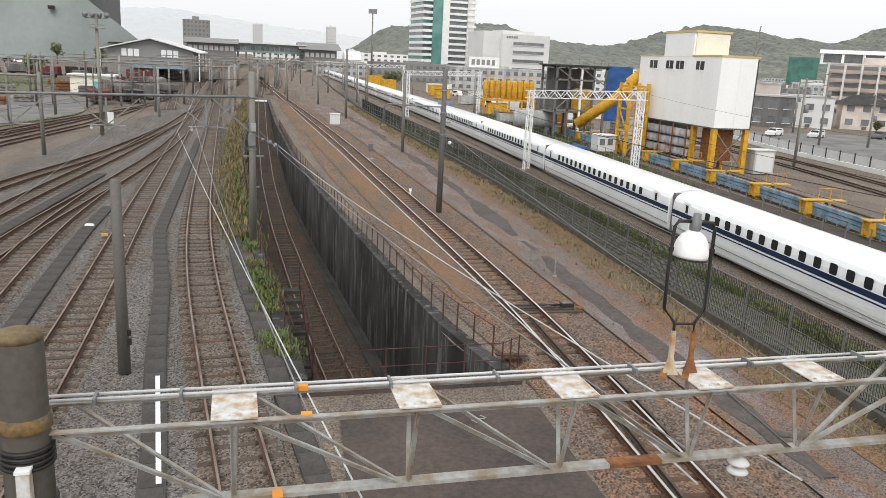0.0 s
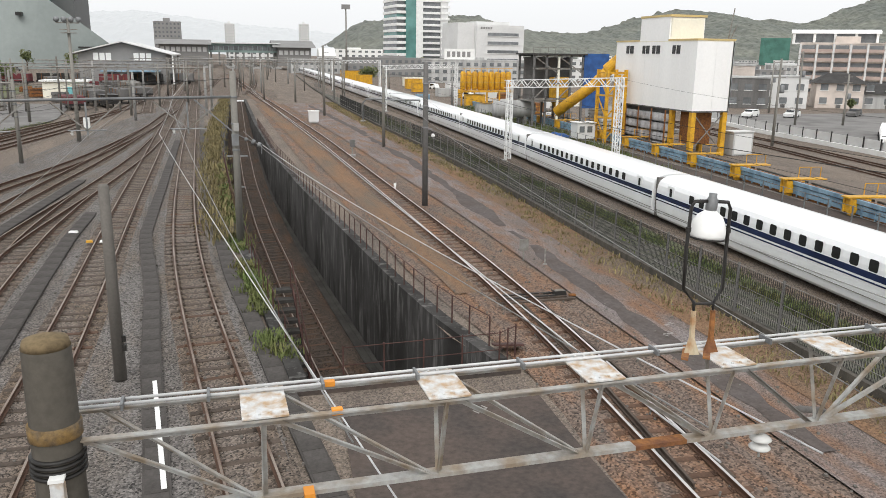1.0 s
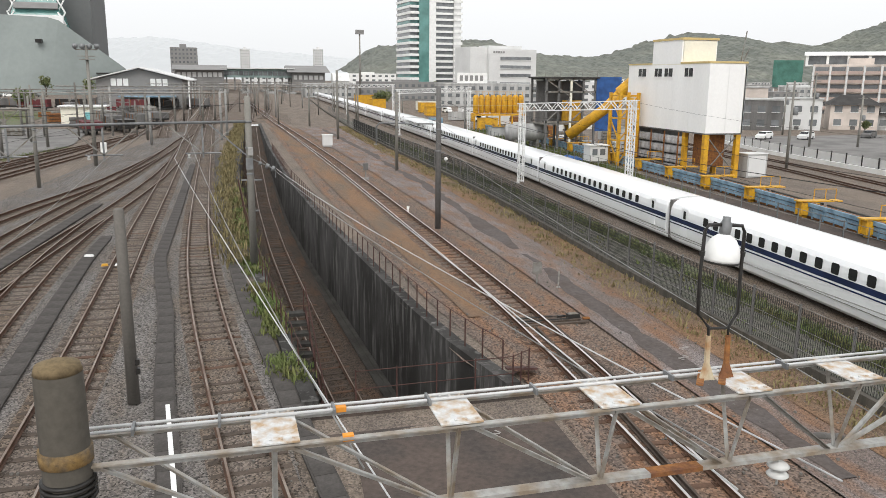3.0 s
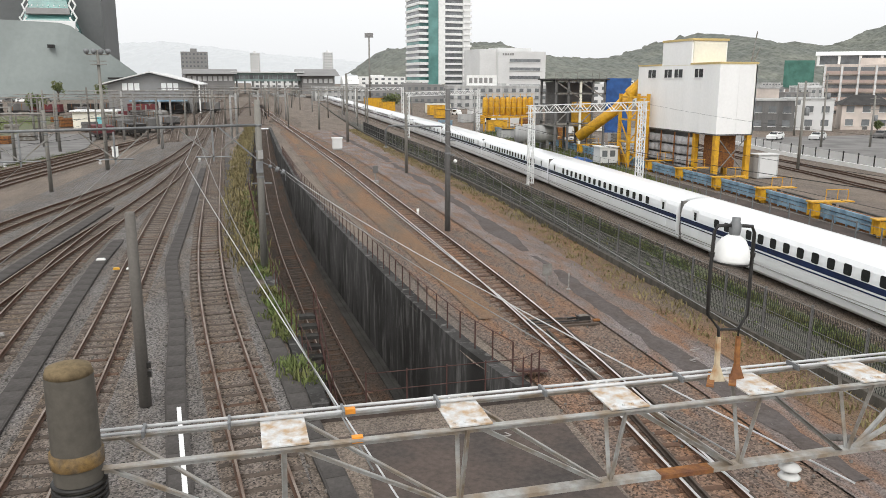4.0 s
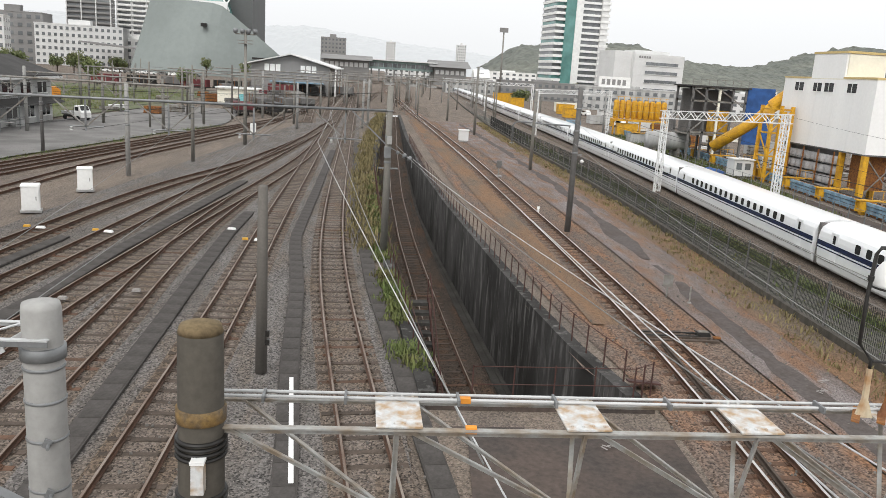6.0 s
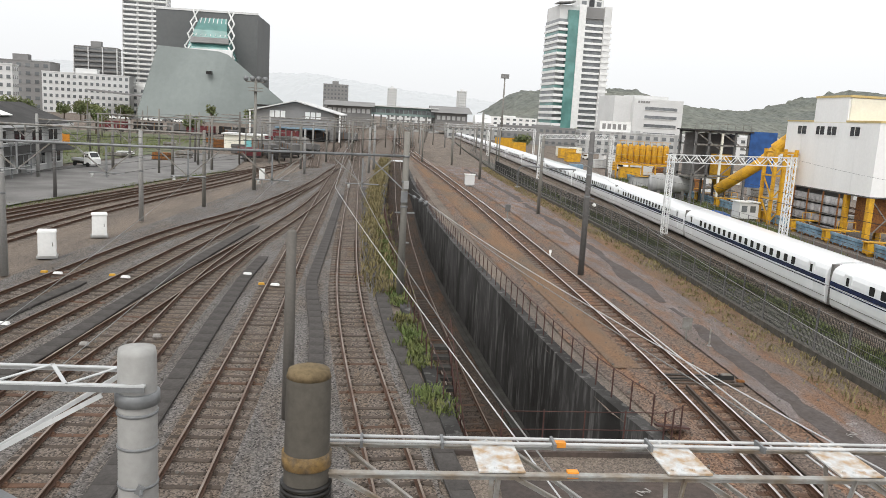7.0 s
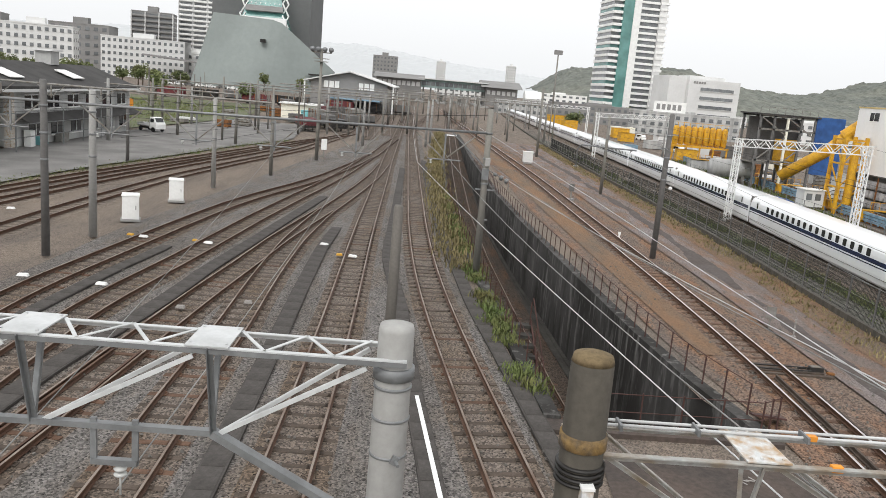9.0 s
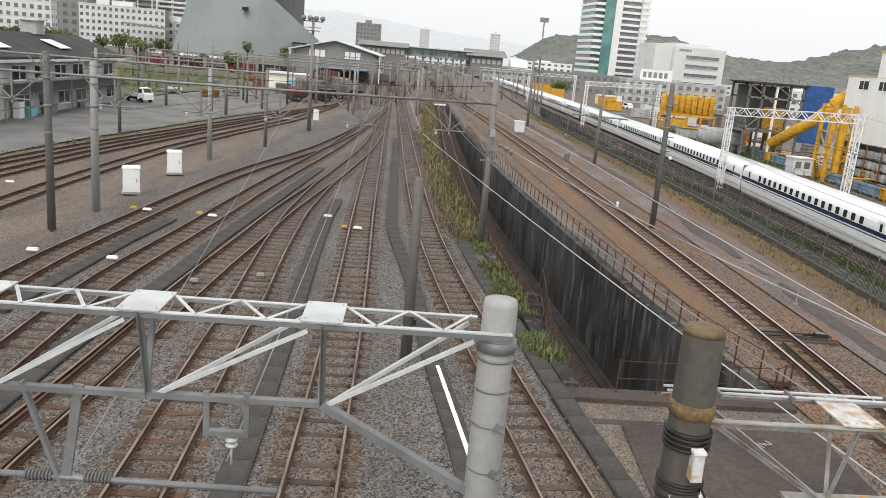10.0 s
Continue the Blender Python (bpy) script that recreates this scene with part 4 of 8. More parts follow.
def new_truss():
    root = thing("truss_beam", Matrix.Identity(4), "new galvanised lattice catenary beam with zigzag lacing", "catenary beam")
    zt, zb = 6.19, 5.39

    def yf(x):
        return 5.70 - 0.008 * (x + 3.5)

    F = lambda x, z=zt: (x, yf(x), z)
    B = lambda x, z=zt: (x, yf(x) + 0.46, z)
    D = lambda x, z=zb: (x, yf(x) + 0.20, z)
    x0, x1 = -12.5, -3.40
    ch = part("front_chord", Geo().bar((x0, yf(x0) + 0.02, zt), (x1, yf(x1) + 0.02, zt), 0.05, 0.012), M_BRIGHTGALV, root)
    # upright leg in darker steel, painting the shadow lip under the bright flange
    part("shaded_chord_web", Geo().bar((x0, yf(x0), zt - 0.028), (x1, yf(x1), zt - 0.028), 0.01, 0.042), M_GALV, ch)
    part("back_chord", Geo().angle(B(x0), B(x1 - 0.25), 0.045, 0.01), M_BRIGHTGALV, root)
    part("bottom_chord", Geo().bar(D(x0), D(-4.95), 0.07, 0.05), M_GALV, root)
    part("strut", Geo().bar(D(-4.95), (-3.62, 5.87, 4.66), 0.10, 0.06), M_GALV, root)
    nodes = [-4.96, -6.42, -7.75, -9.1, -10.4, -11.7]
    ends = [-3.6] + nodes
    for i, x in enumerate(nodes):
        part("post", Geo().angle(F(x), D(x), 0.042, 0.008), M_GALV, root)
        part("post", Geo().angle(B(x), D(x + 0.02), 0.042, 0.008), M_GALV, root)
        pl = Geo().box((0, 0, 0), (0.34, 0.52, 0.012))
        for sx in (-0.14, 0.14):
            for sy in (-0.2, 0.2):
                pl.box((sx, sy, 0.012), (0.02, 0.02, 0.014))
        part("gusset_plate", pl, M_BRIGHTGALV, root, "bright galvanised plate", at=pose(x, yf(x) + 0.23, zt + 0.02, 0, 0, -0.6))
        a = ends[i]
        part("diagonal", Geo().angle((a - 0.12, yf(a), zt - 0.06), D(x + 0.05), 0.032, 0.008), M_BRIGHTGALV, root)
        part("diagonal", Geo().angle((a - 0.12, yf(a) + 0.46, zt - 0.06), D(x + 0.06), 0.030, 0.008), M_BRIGHTGALV, root)
        if i < 4:
            lo, hi = x + 0.17, a - (0.17 if i else 0.1)
            k = 4
            for j in range(k):
                p, q = lo + (hi - lo) * j / k, lo + (hi - lo) * (j + 1) / k
                part("lacing_bar", Geo().bar(B(p, zt + 0.006) if j % 2 == 0 else F(p, zt + 0.006), F(q, zt + 0.006) if j % 2 == 0 else B(q, zt + 0.006), 0.03, 0.008),
                     M_BRIGHTGALV, root)
    # hangers below
    for xa, xb in ((-5.92, -5.58),):
        for x in (xa, xb):
            part("hanger", Geo().bar(D(x, zb + 0.06), D(x, zb - 0.34), 0.05, 0.03), M_GALV, root)
        part("hanger_bar", Geo().bar(D(xa - 0.02, zb - 0.32), D(xb + 0.02, zb - 0.32), 0.06, 0.05), M_GALV, root)
        g = Geo()
        for k in range(2):
            g.lathe([(0.02, -0.015), (0.05, -0.01), (0.055, 0.005), (0.02, 0.02)], 14, (xb - 0.12, yf(xb) + 0.2, zb - 0.38 - 0.05 * k))
        g.tube([(xb - 0.12, yf(xb) + 0.2, zb - 0.33), (xb - 0.12, yf(xb) + 0.2, zb - 0.62)], 0.01)
        part("insulator", g, M_PORCELAIN, root, "white porcelain insulator", smooth=True)
    part("hanger", Geo().bar(D(-7.45, zb + 0.05), D(-7.15, zb - 0.9), 0.06, 0.035), M_GALV, root)
    part("hanger", Geo().bar(D(-6.98, zb + 0.05), D(-7.12, zb - 0.9), 0.08, 0.035), M_GALV, root)
    bar = Geo().tube([D(-8.6, zb - 0.80), D(-5.3, zb - 0.86)], 0.03, 10)
    part("drop_tube", bar, M_GALV, root, "grey horizontal tube", smooth=True)
    for x in (-7.45, -6.95):
        g = Geo()
        for k in range(8):
            g.tube([D(x + 0.03 * k, zb - 0.815), D(x + 0.03 * k + 0.014, zb - 0.815)], 0.05, 12)
        part("insulator", g, M_BELLOWS, root, "grey ribbed insulator", smooth=True)


new_truss()


# ---------- railings and fence ----------
def railing(line, y0, y1, z, step, h, label, material=M_RAILING, side=0.0):
    root = thing("railing", Matrix.Identity(4), label, "railing", "railings of the cutting")
    pts = [p for p in along(line, step) if y0 <= p[1] <= y1]
    post = Geo().box((0, 0, h / 2), (0.036, 0.036, h)).mesh("post", material)
    for x, y, hd in pts:
        part("post", post, None, root, at=pose(x + side, y, z, 0, 0, math.degrees(hd) - 90))
    fine = [(p[0] + side, p[1], z) for p in along(line, 1.0) if y0 <= p[1] <= y1]
    part("rail", Geo().tube([(x, y, zz + h) for x, y, zz in fine], 0.014, 6), material, root)
    return root


railing(PIT_R, 19.6, 95, G0 + 0.1, 1.15, 0.95, "dark rusty railing along the top of the retaining wall", side=0.2)
railing(PIT_L, 21.0, 66, G0 + 0.05, 1.4, 0.9, "rusty red railing along the yard side of the cutting", side=-0.15)
root = thing("railing", Matrix.Identity(4), "bent rusty red railing across the tunnel mouth", "railing", "railings of the cutting")
for a, b in (((1.9, 19.15), (6.35, 19.25)), ((6.35, 19.25), (7.0, 19.7))):
    n = max(2, int(math.dist(a, b) / 1.1))
    for k in range(0 if a[0] < 6 else 1, n + 1):
        x, y = a[0] + (b[0] - a[0]) * k / n, a[1] + (b[1] - a[1]) * k / n
        part("post", Geo().box((x, y, G0 + 0.5), (0.036, 0.036, 1.0)), M_RAILING, root)
    for z in (0.45, 0.95):
        part("rail", Geo().tube([(*a, G0 + z), (*b, G0 + z)], 0.014, 6), M_RAILING, root)
part("fallen_panel", Geo().box((7.0, 20.3, G0 + 0.16), (0.9, 0.05, 0.6), pose(0, 0, 0, 75, 0, -12)), M_RAILING, root, "fallen rusty panel")

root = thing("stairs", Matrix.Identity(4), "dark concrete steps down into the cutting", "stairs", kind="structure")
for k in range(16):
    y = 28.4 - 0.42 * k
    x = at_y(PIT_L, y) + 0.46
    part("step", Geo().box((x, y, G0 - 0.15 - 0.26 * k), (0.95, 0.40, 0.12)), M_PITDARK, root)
part("stringer", Geo().bar((at_y(PIT_L, 28) + 0.95, 28.6, -0.15), (at_y(PIT_L, 22) + 0.95, 22.0, -4.2), 0.06, 0.2), M_RAILING, root)
part("handrail", Geo().tube([(at_y(PIT_L, 28) + 0.97, 28.6, 0.8), (at_y(PIT_L, 22) + 0.97, 22.0, -3.25)], 0.025, 6), M_RAILING, root)
for k in range(6):
    y = 28.4 - 1.2 * k
    z = -0.25 - 0.615 * (28.4 - y)
    part("baluster", Geo().bar((at_y(PIT_L, y) + 0.92, y, z), (at_y(PIT_L, y) + 0.92, y, z + 0.95), 0.04), M_RAILING, root)


def boundary_fence():
    root = thing("boundary_fence", Matrix.Identity(4), "grey wire fence on a low concrete base beside the high-speed line", "fence", kind="structure")
    base = [(x, y, G0) for x, y, _ in along(FENCE, 3.0)]
    part("base_wall", Geo().sweep(base, [(-0.1, -0.3), (0.1, -0.3), (0.1, 0.3), (-0.1, 0.3)]), M_CONC_BROWN, root)
    post = Geo().box((0, 0, 1.0), (0.07, 0.07, 2.0), taper=0.9).mesh("post", M_DARKWALL)
    for x, y, h in along(FENCE, 2.3):
        if y < 190:
            part("post", post, None, root, at=pose(x, y, G0, 0, 0, math.degrees(h) - 90))
    for z in (0.62, 1.25, 1.92):
        part("fence_rail", Geo().tube([(x, y, G0 + z) for x, y, _ in base], 0.013, 5), M_STEEL, root)
    g = Geo()
    for x, y, h in along(FENCE, 0.10):
        if y < 130:
            g.bar((x, y, G0 + 0.35), (x, y, G0 + 1.9), 0.013, 0.008)
            if y < 75:
                g.bar((x, y, G0 + 0.35), (x, y + 0.9, G0 + 1.9), 0.008, 0.006)
    tagged(part("mesh_wires", g, M_WIREDARK, root), kind="stuff")


boundary_fence()


# ---------- poles ----------
def pole(x, y, top, r=0.15, z0=G0, material=M_CONC_POLE, label="grey concrete catenary pole with steel bands", arms=(), bands=3):
    root = thing("catenary_pole", pose(x, y, z0), label, "catenary pole", "catenary poles")
    h = top - z0
    part("shaft", Geo().lathe([(r * 1.15, 0), (r * 0.9, h - 0.05), (r * 0.7, h)], 18), material, root, smooth=True)
    for k in range(bands):
        z = h * (0.55 + 0.15 * k)
        part("band", Geo().lathe([(r + 0.005, z), (r + 0.02, z + 0.01), (r + 0.02, z + 0.08), (r + 0.005, z + 0.09)], 14), M_GALV, root, smooth=True)
    for dx, dz, dy in arms:
        part("arm", Geo().bar((0, 0, dz), (dx, dy, dz), 0.07, 0.06), M_GALV, root, "steel cross arm")
    return root


p1 = pole(-3.82, 20.75, 5.15, 0.145, material=M_POLEGREY, bands=0, label="short dark grey concrete pole standing between sidings")
for z in (0.9, 1.15):
    part("junction_box", Geo().box((0.17, -0.05, z), (0.10, 0.12, 0.16)), M_BLACK, p1)
p2 = pole(-0.24, 35.8, 7.6, 0.15, label="concrete pole with insulators at the edge of the cutting", arms=((0.5, 4.0, 0), (-0.4, 4.0, 0), (0.3, 2.6, 0)))
part("equipment_box", Geo().box((-0.02, -0.2, 4.75), (0.3, 0.22, 0.5)), M_GALV, p2)
part("equipment_box", Geo().box((0.05, -0.2, 5.3), (0.22, 0.2, 0.35)), M_CONC, p2)
for k, (dx, dz) in enumerate(((0.45, 4.75), (0.75, 4.62), (1.0, 4.5))):
    g = Geo()
    g.tube([(dx - 0.06, -0.1, dz + 0.03), (dx + 0.06, -0.1, dz - 0.03)], 0.12 if k else 0.08, 14)
    part("insulator", g, M_GALV, p2, "grey disc insulator", smooth=True)
part("tie_rod", Geo().tube([(0, 0, 5.0), (1.1, -0.15, 4.45), (1.1, -0.15, 4.1)], 0.02, 6), M_GALV, p2)
pole(-18.9, 33.0, 7.3, 0.15, material=M_DARKWALL, label="dark stained concrete pole carrying a gantry beam")
pole(-18.7, 37.4, 6.85, 0.17, label="thick pale concrete pole with bands", material=M_CONC)
pole(-17.9, 56.5, 6.25, 0.15, material=M_CONC)
pole(-15.6, 66.2, 6.2, 0.14, material=M_CONC_POLE)
pole(-28.1, 67.8, 4.6, 0.13, material=M_DARKWALL, label="short dark pole beside the yard road")
pole(-10.8, 105.6, 5.8, 0.16, material=M_CONC)
pole(-12.0, 113.5, 6.2, 0.15)
pole(-1.6, 120.6, 6.6, 0.17, material=M_CONC)
pole(-2.3, 112.5, 6.4, 0.16, material=M_CONC)
p3 = pole(10.35, 43.0, 8.0, 0.15, material=M_DARKWALL, label="dark concrete pole with cross arms on the verge", arms=((0.5, 7.0, 0), (-0.35, 6.2, 0), (0.45, 5.2, 0), (0.4, 4.4, 0)))
part("lamp", Geo().lathe([(0.02, 0), (0.1, 0.05), (0.11, 0.12), (0.04, 0.2)], 14, (0.42, -0.1, 3.95)), M_WHITE, p3, "small white lamp", smooth=True)
pole(13.5, 111.0, 9.4, 0.17, material=M_CONC_POLE, arms=((0.8, 8.6, 0), (-0.8, 8.0, 0)))
pole(13.9, 72.0, 7.2, 0.14, material=M_CONC_POLE)
for x, y, t in ((32.9, 164, 6.6), (44.9, 154, 6.7), (30.5, 205, 6.5), (42.6, 204, 6.6), (35.5, 262, 6.6), (20.5, 150, 7.0), (24.3, 200, 7.2), (8.5, 175, 7.0), (-4, 165, 6.5),
                (-15.5, 150, 6.2), (-7.5, 185, 6.5), (-20.5, 135, 6.0), (-26, 112, 5.8), (-33, 98, 5.6), (-24.5, 92, 5.7), (5.8, 235, 7), (-2.5, 250, 7), (15, 260, 7), (-36, 84, 6.4),
                (-41, 100, 6.2), (-30, 125, 6.6), (-37, 118, 5.4), (-22.5, 104, 6.6), (-9.5, 132, 6.4), (-17.5, 122, 6.9), (-12.5, 142, 6.2), (-5.5, 140, 6.8), (2.4, 158, 6.4), (12.5, 142, 6.6),
                (-27, 160, 6.6), (-34, 150, 6.8), (-1.5, 205, 6.6), (8.8, 215, 6.8), (18.5, 225, 7.0), (-12, 215, 6.4), (-43, 75, 5.2), (-46, 128, 6.0), (26.5, 176, 6.8), (28.8, 240, 7.0)):
    pole(x, y, t, 0.16, z0=LOW if x > 26 else G0, material=M_CONC_POLE if (int(x * 7 + y) % 3) else M_CONC)


MAST_GAPS = ((-31.5, -20.5, 143, 160), (-36, -11, 214, 270), (-44, -36, 50, 102))
mast_rng = random.Random(52)
for k in range(64):
    if k < 30:
        y = mast_rng.uniform(95, 235)
        x = mast_rng.uniform(-0.36, -0.10) * y
    else:
        y = mast_rng.uniform(135, 390)
        x = mast_rng.choice((-17.5, -12.2, -9.0, -1.0, 1.6, 5.2, 8.0, 11.0, 15.5, 19.0)) + mast_rng.uniform(-0.5, 0.5) + 0.02 * (y - 200)
    if any(a < x < b and c < y < d for a, b, c, d in MAST_GAPS):
        continue
    h = mast_rng.uniform(4.2, 7.6)
    arm = mast_rng.choice(((1.6, h - 0.6, 0), (-1.8, h - 0.9, 0), (1.1, h - 1.4, 0)))
    pole(x, y, G0 + h, mast_rng.uniform(0.09, 0.14), material=mast_rng.choice((M_CONC_POLE, M_POLEGREY, M_STEEL)), bands=1,
         label="slim weathered catenary mast with a bracket arm", arms=(arm, (arm[0] * 0.6, arm[1] - 0.9, 0)))


def floodlight(x, y, top):
    root = thing("floodlight_mast", pose(x, y, G0), "tall pole with a cluster of floodlights over the yard", "floodlight mast", "floodlight masts")
    h = top - G0
    part("mast", Geo().lathe([(0.2, 0), (0.13, h)], 16), M_CONC_POLE, root, smooth=True)
    part("crossbar", Geo().bar((-1.0, 0, h - 0.4), (1.0, 0, h - 0.4), 0.1), M_STEEL, root)
    part("crossbar", Geo().bar((-0.8, 0, h - 1.0), (0.8, 0, h - 1.0), 0.08), M_STEEL, root)
    for k in range(4):
        part("floodlight", Geo().lathe([(0.08, 0), (0.24, 0.14), (0.26, 0.4), (0.1, 0.5)], 14, (-0.95 + 0.63 * k, -0.1, h - 0.36)), M_GALV, root, "grey floodlight head", smooth=True)
    part("platform", Geo().box((0, 0, h - 1.3), (1.3, 0.8, 0.08)), M_STEEL, root)


floodlight(-13.8, 81.7, 11.2)


# portal beam across the yard with hanging triangles
def yb(x):
    return 35.75 + 0.06 * x


def yard_beam():
    root = thing("portal_beam", Matrix.Identity(4), "long grey tubular catenary beam spanning the yard tracks", "catenary beam")
    part("tube", Geo().tube([(-0.24, yb(-0.24), 6.5), (-12, yb(-12), 6.36), (-32, yb(-32), 6.28)], 0.06, 10), M_GALV, root, smooth=True)
    for x in (-2.2, -6.2, -9.8, -13.2, -16.8, -21.0, -24.2, -27.6):
        for d in (-1.35, 1.35):
            part("brace", Geo().bar((x + d, yb(x), 6.30), (x, yb(x), 5.15), 0.06, 0.05), M_STEEL, root)
        part("hanger", Geo().bar((x, yb(x), 6.3), (x, yb(x), 4.95), 0.07, 0.06), M_GALV, root)
        part("lower_tube", Geo().tube([(x - 0.75, yb(x), 5.15), (x + 0.75, yb(x), 5.15)], 0.03, 8), M_GALV, root)
        g = Geo()
        for k in range(3):
            g.lathe([(0.03, 0), (0.08, 0.02), (0.03, 0.05)], 10, (x - 0.6, yb(x), 4.95 + 0.06 * k))
        part("insulator", g, M_PORCELAIN, root, smooth=True)
    part("arm_brace", Geo().bar((-0.24, yb(0), 4.9), (-1.9, yb(-1.9), 6.4), 0.06), M_GALV, root)


yard_beam()


def small_beam(y, x0, x1, z, label):
    root = thing("portal_beam", Matrix.Identity(4), label, "catenary beam", "far catenary beams")
    part("tube", Geo().tube([(x0, y, z), (x1, y, z)], 0.09, 8), M_STEEL, root)
    n = int(abs(x1 - x0) / 4)
    for k in range(n):
        x = x0 + (x1 - x0) * (k + 0.5) / n
        part("hanger", Geo().bar((x, y, z), (x, y, z - 1.1), 0.09), M_STEEL, root)
        part("brace", Geo().bar((x - 1.2, y, z), (x, y, z - 1.0), 0.06), M_STEEL, root)
        part("brace", Geo().bar((x + 1.2, y, z), (x, y, z - 1.0), 0.06), M_STEEL, root)


small_beam(66.5, -44, -15.6, 5.9, "grey catenary beam over the storage tracks")
small_beam(113, -40, -2.3, 6.2, "grey catenary beam over converging tracks")
small_beam(92, -41, -24.5, 5.6, "grey catenary beam over old yard tracks")
small_beam(132, -34, -5.5, 6.3, "grey catenary beam among station approach tracks")
small_beam(150, -30, 20, 6.6, "far catenary beam over the station throat")
small_beam(200, -20, 30, 6.6, "far catenary beam near the station")
small_beam(250, -12, 36, 6.8, "distant catenary beam before the station")


def lattice_gantry(a, b, za, zb, w=0.5, label="white lattice portal over the high-speed track"):
    root = thing("lattice_portal", Matrix.Identity(4), label, "catenary portal", "lattice portals")
    for (x, y), top in ((a, za), (b, zb)):
        for sx in (-1, 1):
            for sy in (-1, 1):
                part("leg", Geo().bar((x + sx * w / 2, y + sy * w / 2, LOW), (x + sx * w / 2, y + sy * w / 2, top), 0.09), M_WHITESTEEL, root)
        n = 15
        for s in (-1, 1):
            g = Geo()
            for k in range(n):
                z, z2 = LOW + (top - LOW) * k / n, LOW + (top - LOW) * (k + 1) / n
                d = 1 if k % 2 else -1
                g.bar((x - d * w / 2, y + s * w / 2, z), (x + d * w / 2, y + s * w / 2, z2), 0.05)
                g.bar((x + s * w / 2, y - d * w / 2, z), (x + s * w / 2, y + d * w / 2, z2), 0.05)
            tagged(part("lacing", g, M_WHITESTEEL, root), kind="stuff")
        part("foot", Geo().box((x, y, LOW - 0.1), (1.0, 1.0, 0.5)), M_CONC, root)
    pa, pb = Vector((*a, za)), Vector((*b, zb))
    dv = (pb - pa).normalized()
    side = Vector((dv.y, -dv.x, 0)) * 0.25
    for s in (-1, 1):
        for z in (0, -0.75):
            part("chord", Geo().bar(pa - dv * 0.5 + s * side + Vector((0, 0, z)), pb + dv * 0.5 + s * side + Vector((0, 0, z)), 0.09), M_WHITESTEEL, root)
        g = Geo()
        n = int((pb - pa).length / 0.75)
        for k in range(n):
            p, q = pa + (pb - pa) * k / n + s * side, pa + (pb - pa) * (k + 1) / n + s * side
            g.bar(p + Vector((0, 0, -0.75 * (k % 2))), q + Vector((0, 0, -0.75 * ((k + 1) % 2))), 0.06)
        tagged(part("beam_lacing", g, M_WHITESTEEL, root), kind="stuff")


lattice_gantry((28.2, 77.0), (34.3, 65.0), 5.95, 6.6)
lattice_gantry((29.9, 148), (46.6, 157), 6.3, 6.6, label="white lattice portal further along the high-speed track")
lattice_gantry((32.5, 235), (47, 238), 6.3, 6.5, label="distant white lattice portal")


# ---------- wires ----------
def wire(name, pts, sag, r=0.012, material=M_WIRE, label="thin overhead contact wire"):
    g = Geo()
    for a, b in zip(pts[:-1], pts[1:]):
        a, b = Vector(a), Vector(b)
        g.tube([a.lerp(b, k / 10) - Vector((0, 0, sag * 4 * (k / 10) * (1 - k / 10))) for k in range(11)], r, 5, cap=False)
    return tagged(part(name, g, material), label, "wire", "overhead wires")


wire("wire", [(0.9, 35.65, 4.4), (4.3, 5.12, 4.85)], 0.25, 0.011, M_CONDUIT, "pale insulated wire slung across the cutting")
wire("wire", [(0.1, 35.8, 5.0), (3.2, 5.25, 5.15)], 0.3, 0.009, M_WIRE, "thin grey wire slung across the cutting")
wire("wire", [(2.2, 75, 5.0), (2.93, 28, 4.92), (3.2, 12.5, 4.81), (3.33, 5.3, 4.8)], 0.02, 0.011, M_CONDUIT, "bright contact wire above the track in the cutting")
wire("wire", [(-4.3, 120, 5.4), (-3.9, 60, 5.3), (-3.4, 35.5, 4.95), (0.25, 5.2, 4.95), (0.7, -2, 5.0)], 0.12, 0.009, M_CONDUIT, "bright contact wire above the curved track")
wire("wire", [(-4.3, 120, 6.2), (-3.9, 60, 6.1), (-2.9, 35.6, 6.35), (-0.1, 5.2, 5.5)], 0.5, 0.008, M_WIRE, "grey messenger wire above the curved track")
wire("wire", [(-6.6, 90, 5.3), (-6.2, 35.4, 4.95), (-5.74, 5.9, 4.8)], 0.15, 0.008, M_WIRE, "thin contact wire above the straight siding")
wire("wire", [(-9.8, 35.16, 4.95), (-7.14, 5.92, 4.5)], 0.1, 0.008, M_WIRE)
wire("wire", [(8.2, 120, 5.6), (9.1, 70, 5.5), (9.6, 43, 5.4), (5.4, 5.5, 5.0)], 0.2, 0.007, M_WIRE, "bright contact wire above the main line")
wire("wire", [(8.2, 120, 6.6), (9.1, 70, 6.5), (9.9, 43, 6.3), (6.5, 5.6, 5.7)], 0.5, 0.008, M_WIRE, "grey messenger wire above the main line")
wire("wire", [(13.5, 111, 8.0), (10.6, 43, 7.2), (9.5, 3, 6.9)], 0.6, 0.008, M_WIREDARK, "dark power wire along the verge")
wire("wire", [(29.7, 148, 3.2), (30.6, 72.5, 2.9), (26.0, 16, 2.8), (24.3, -4, 2.8)], 0.1, 0.012, M_WIREDARK, "dark contact wire above the high-speed track")
wire("wire", [(30.5, 148, 5.0), (30.6, 72.5, 4.5), (26.0, 16, 4.5), (24.3, -4, 4.5)], 0.4, 0.012, M_WIREDARK, "dark messenger wire above the high-speed track")
wire("wire", [(32.9, 164, 6.3), (36.2, 67, 6.3), (31, 10, 6.2)], 0.8, 0.008, M_WIREDARK, "dark feeder wire beside the high-speed track")


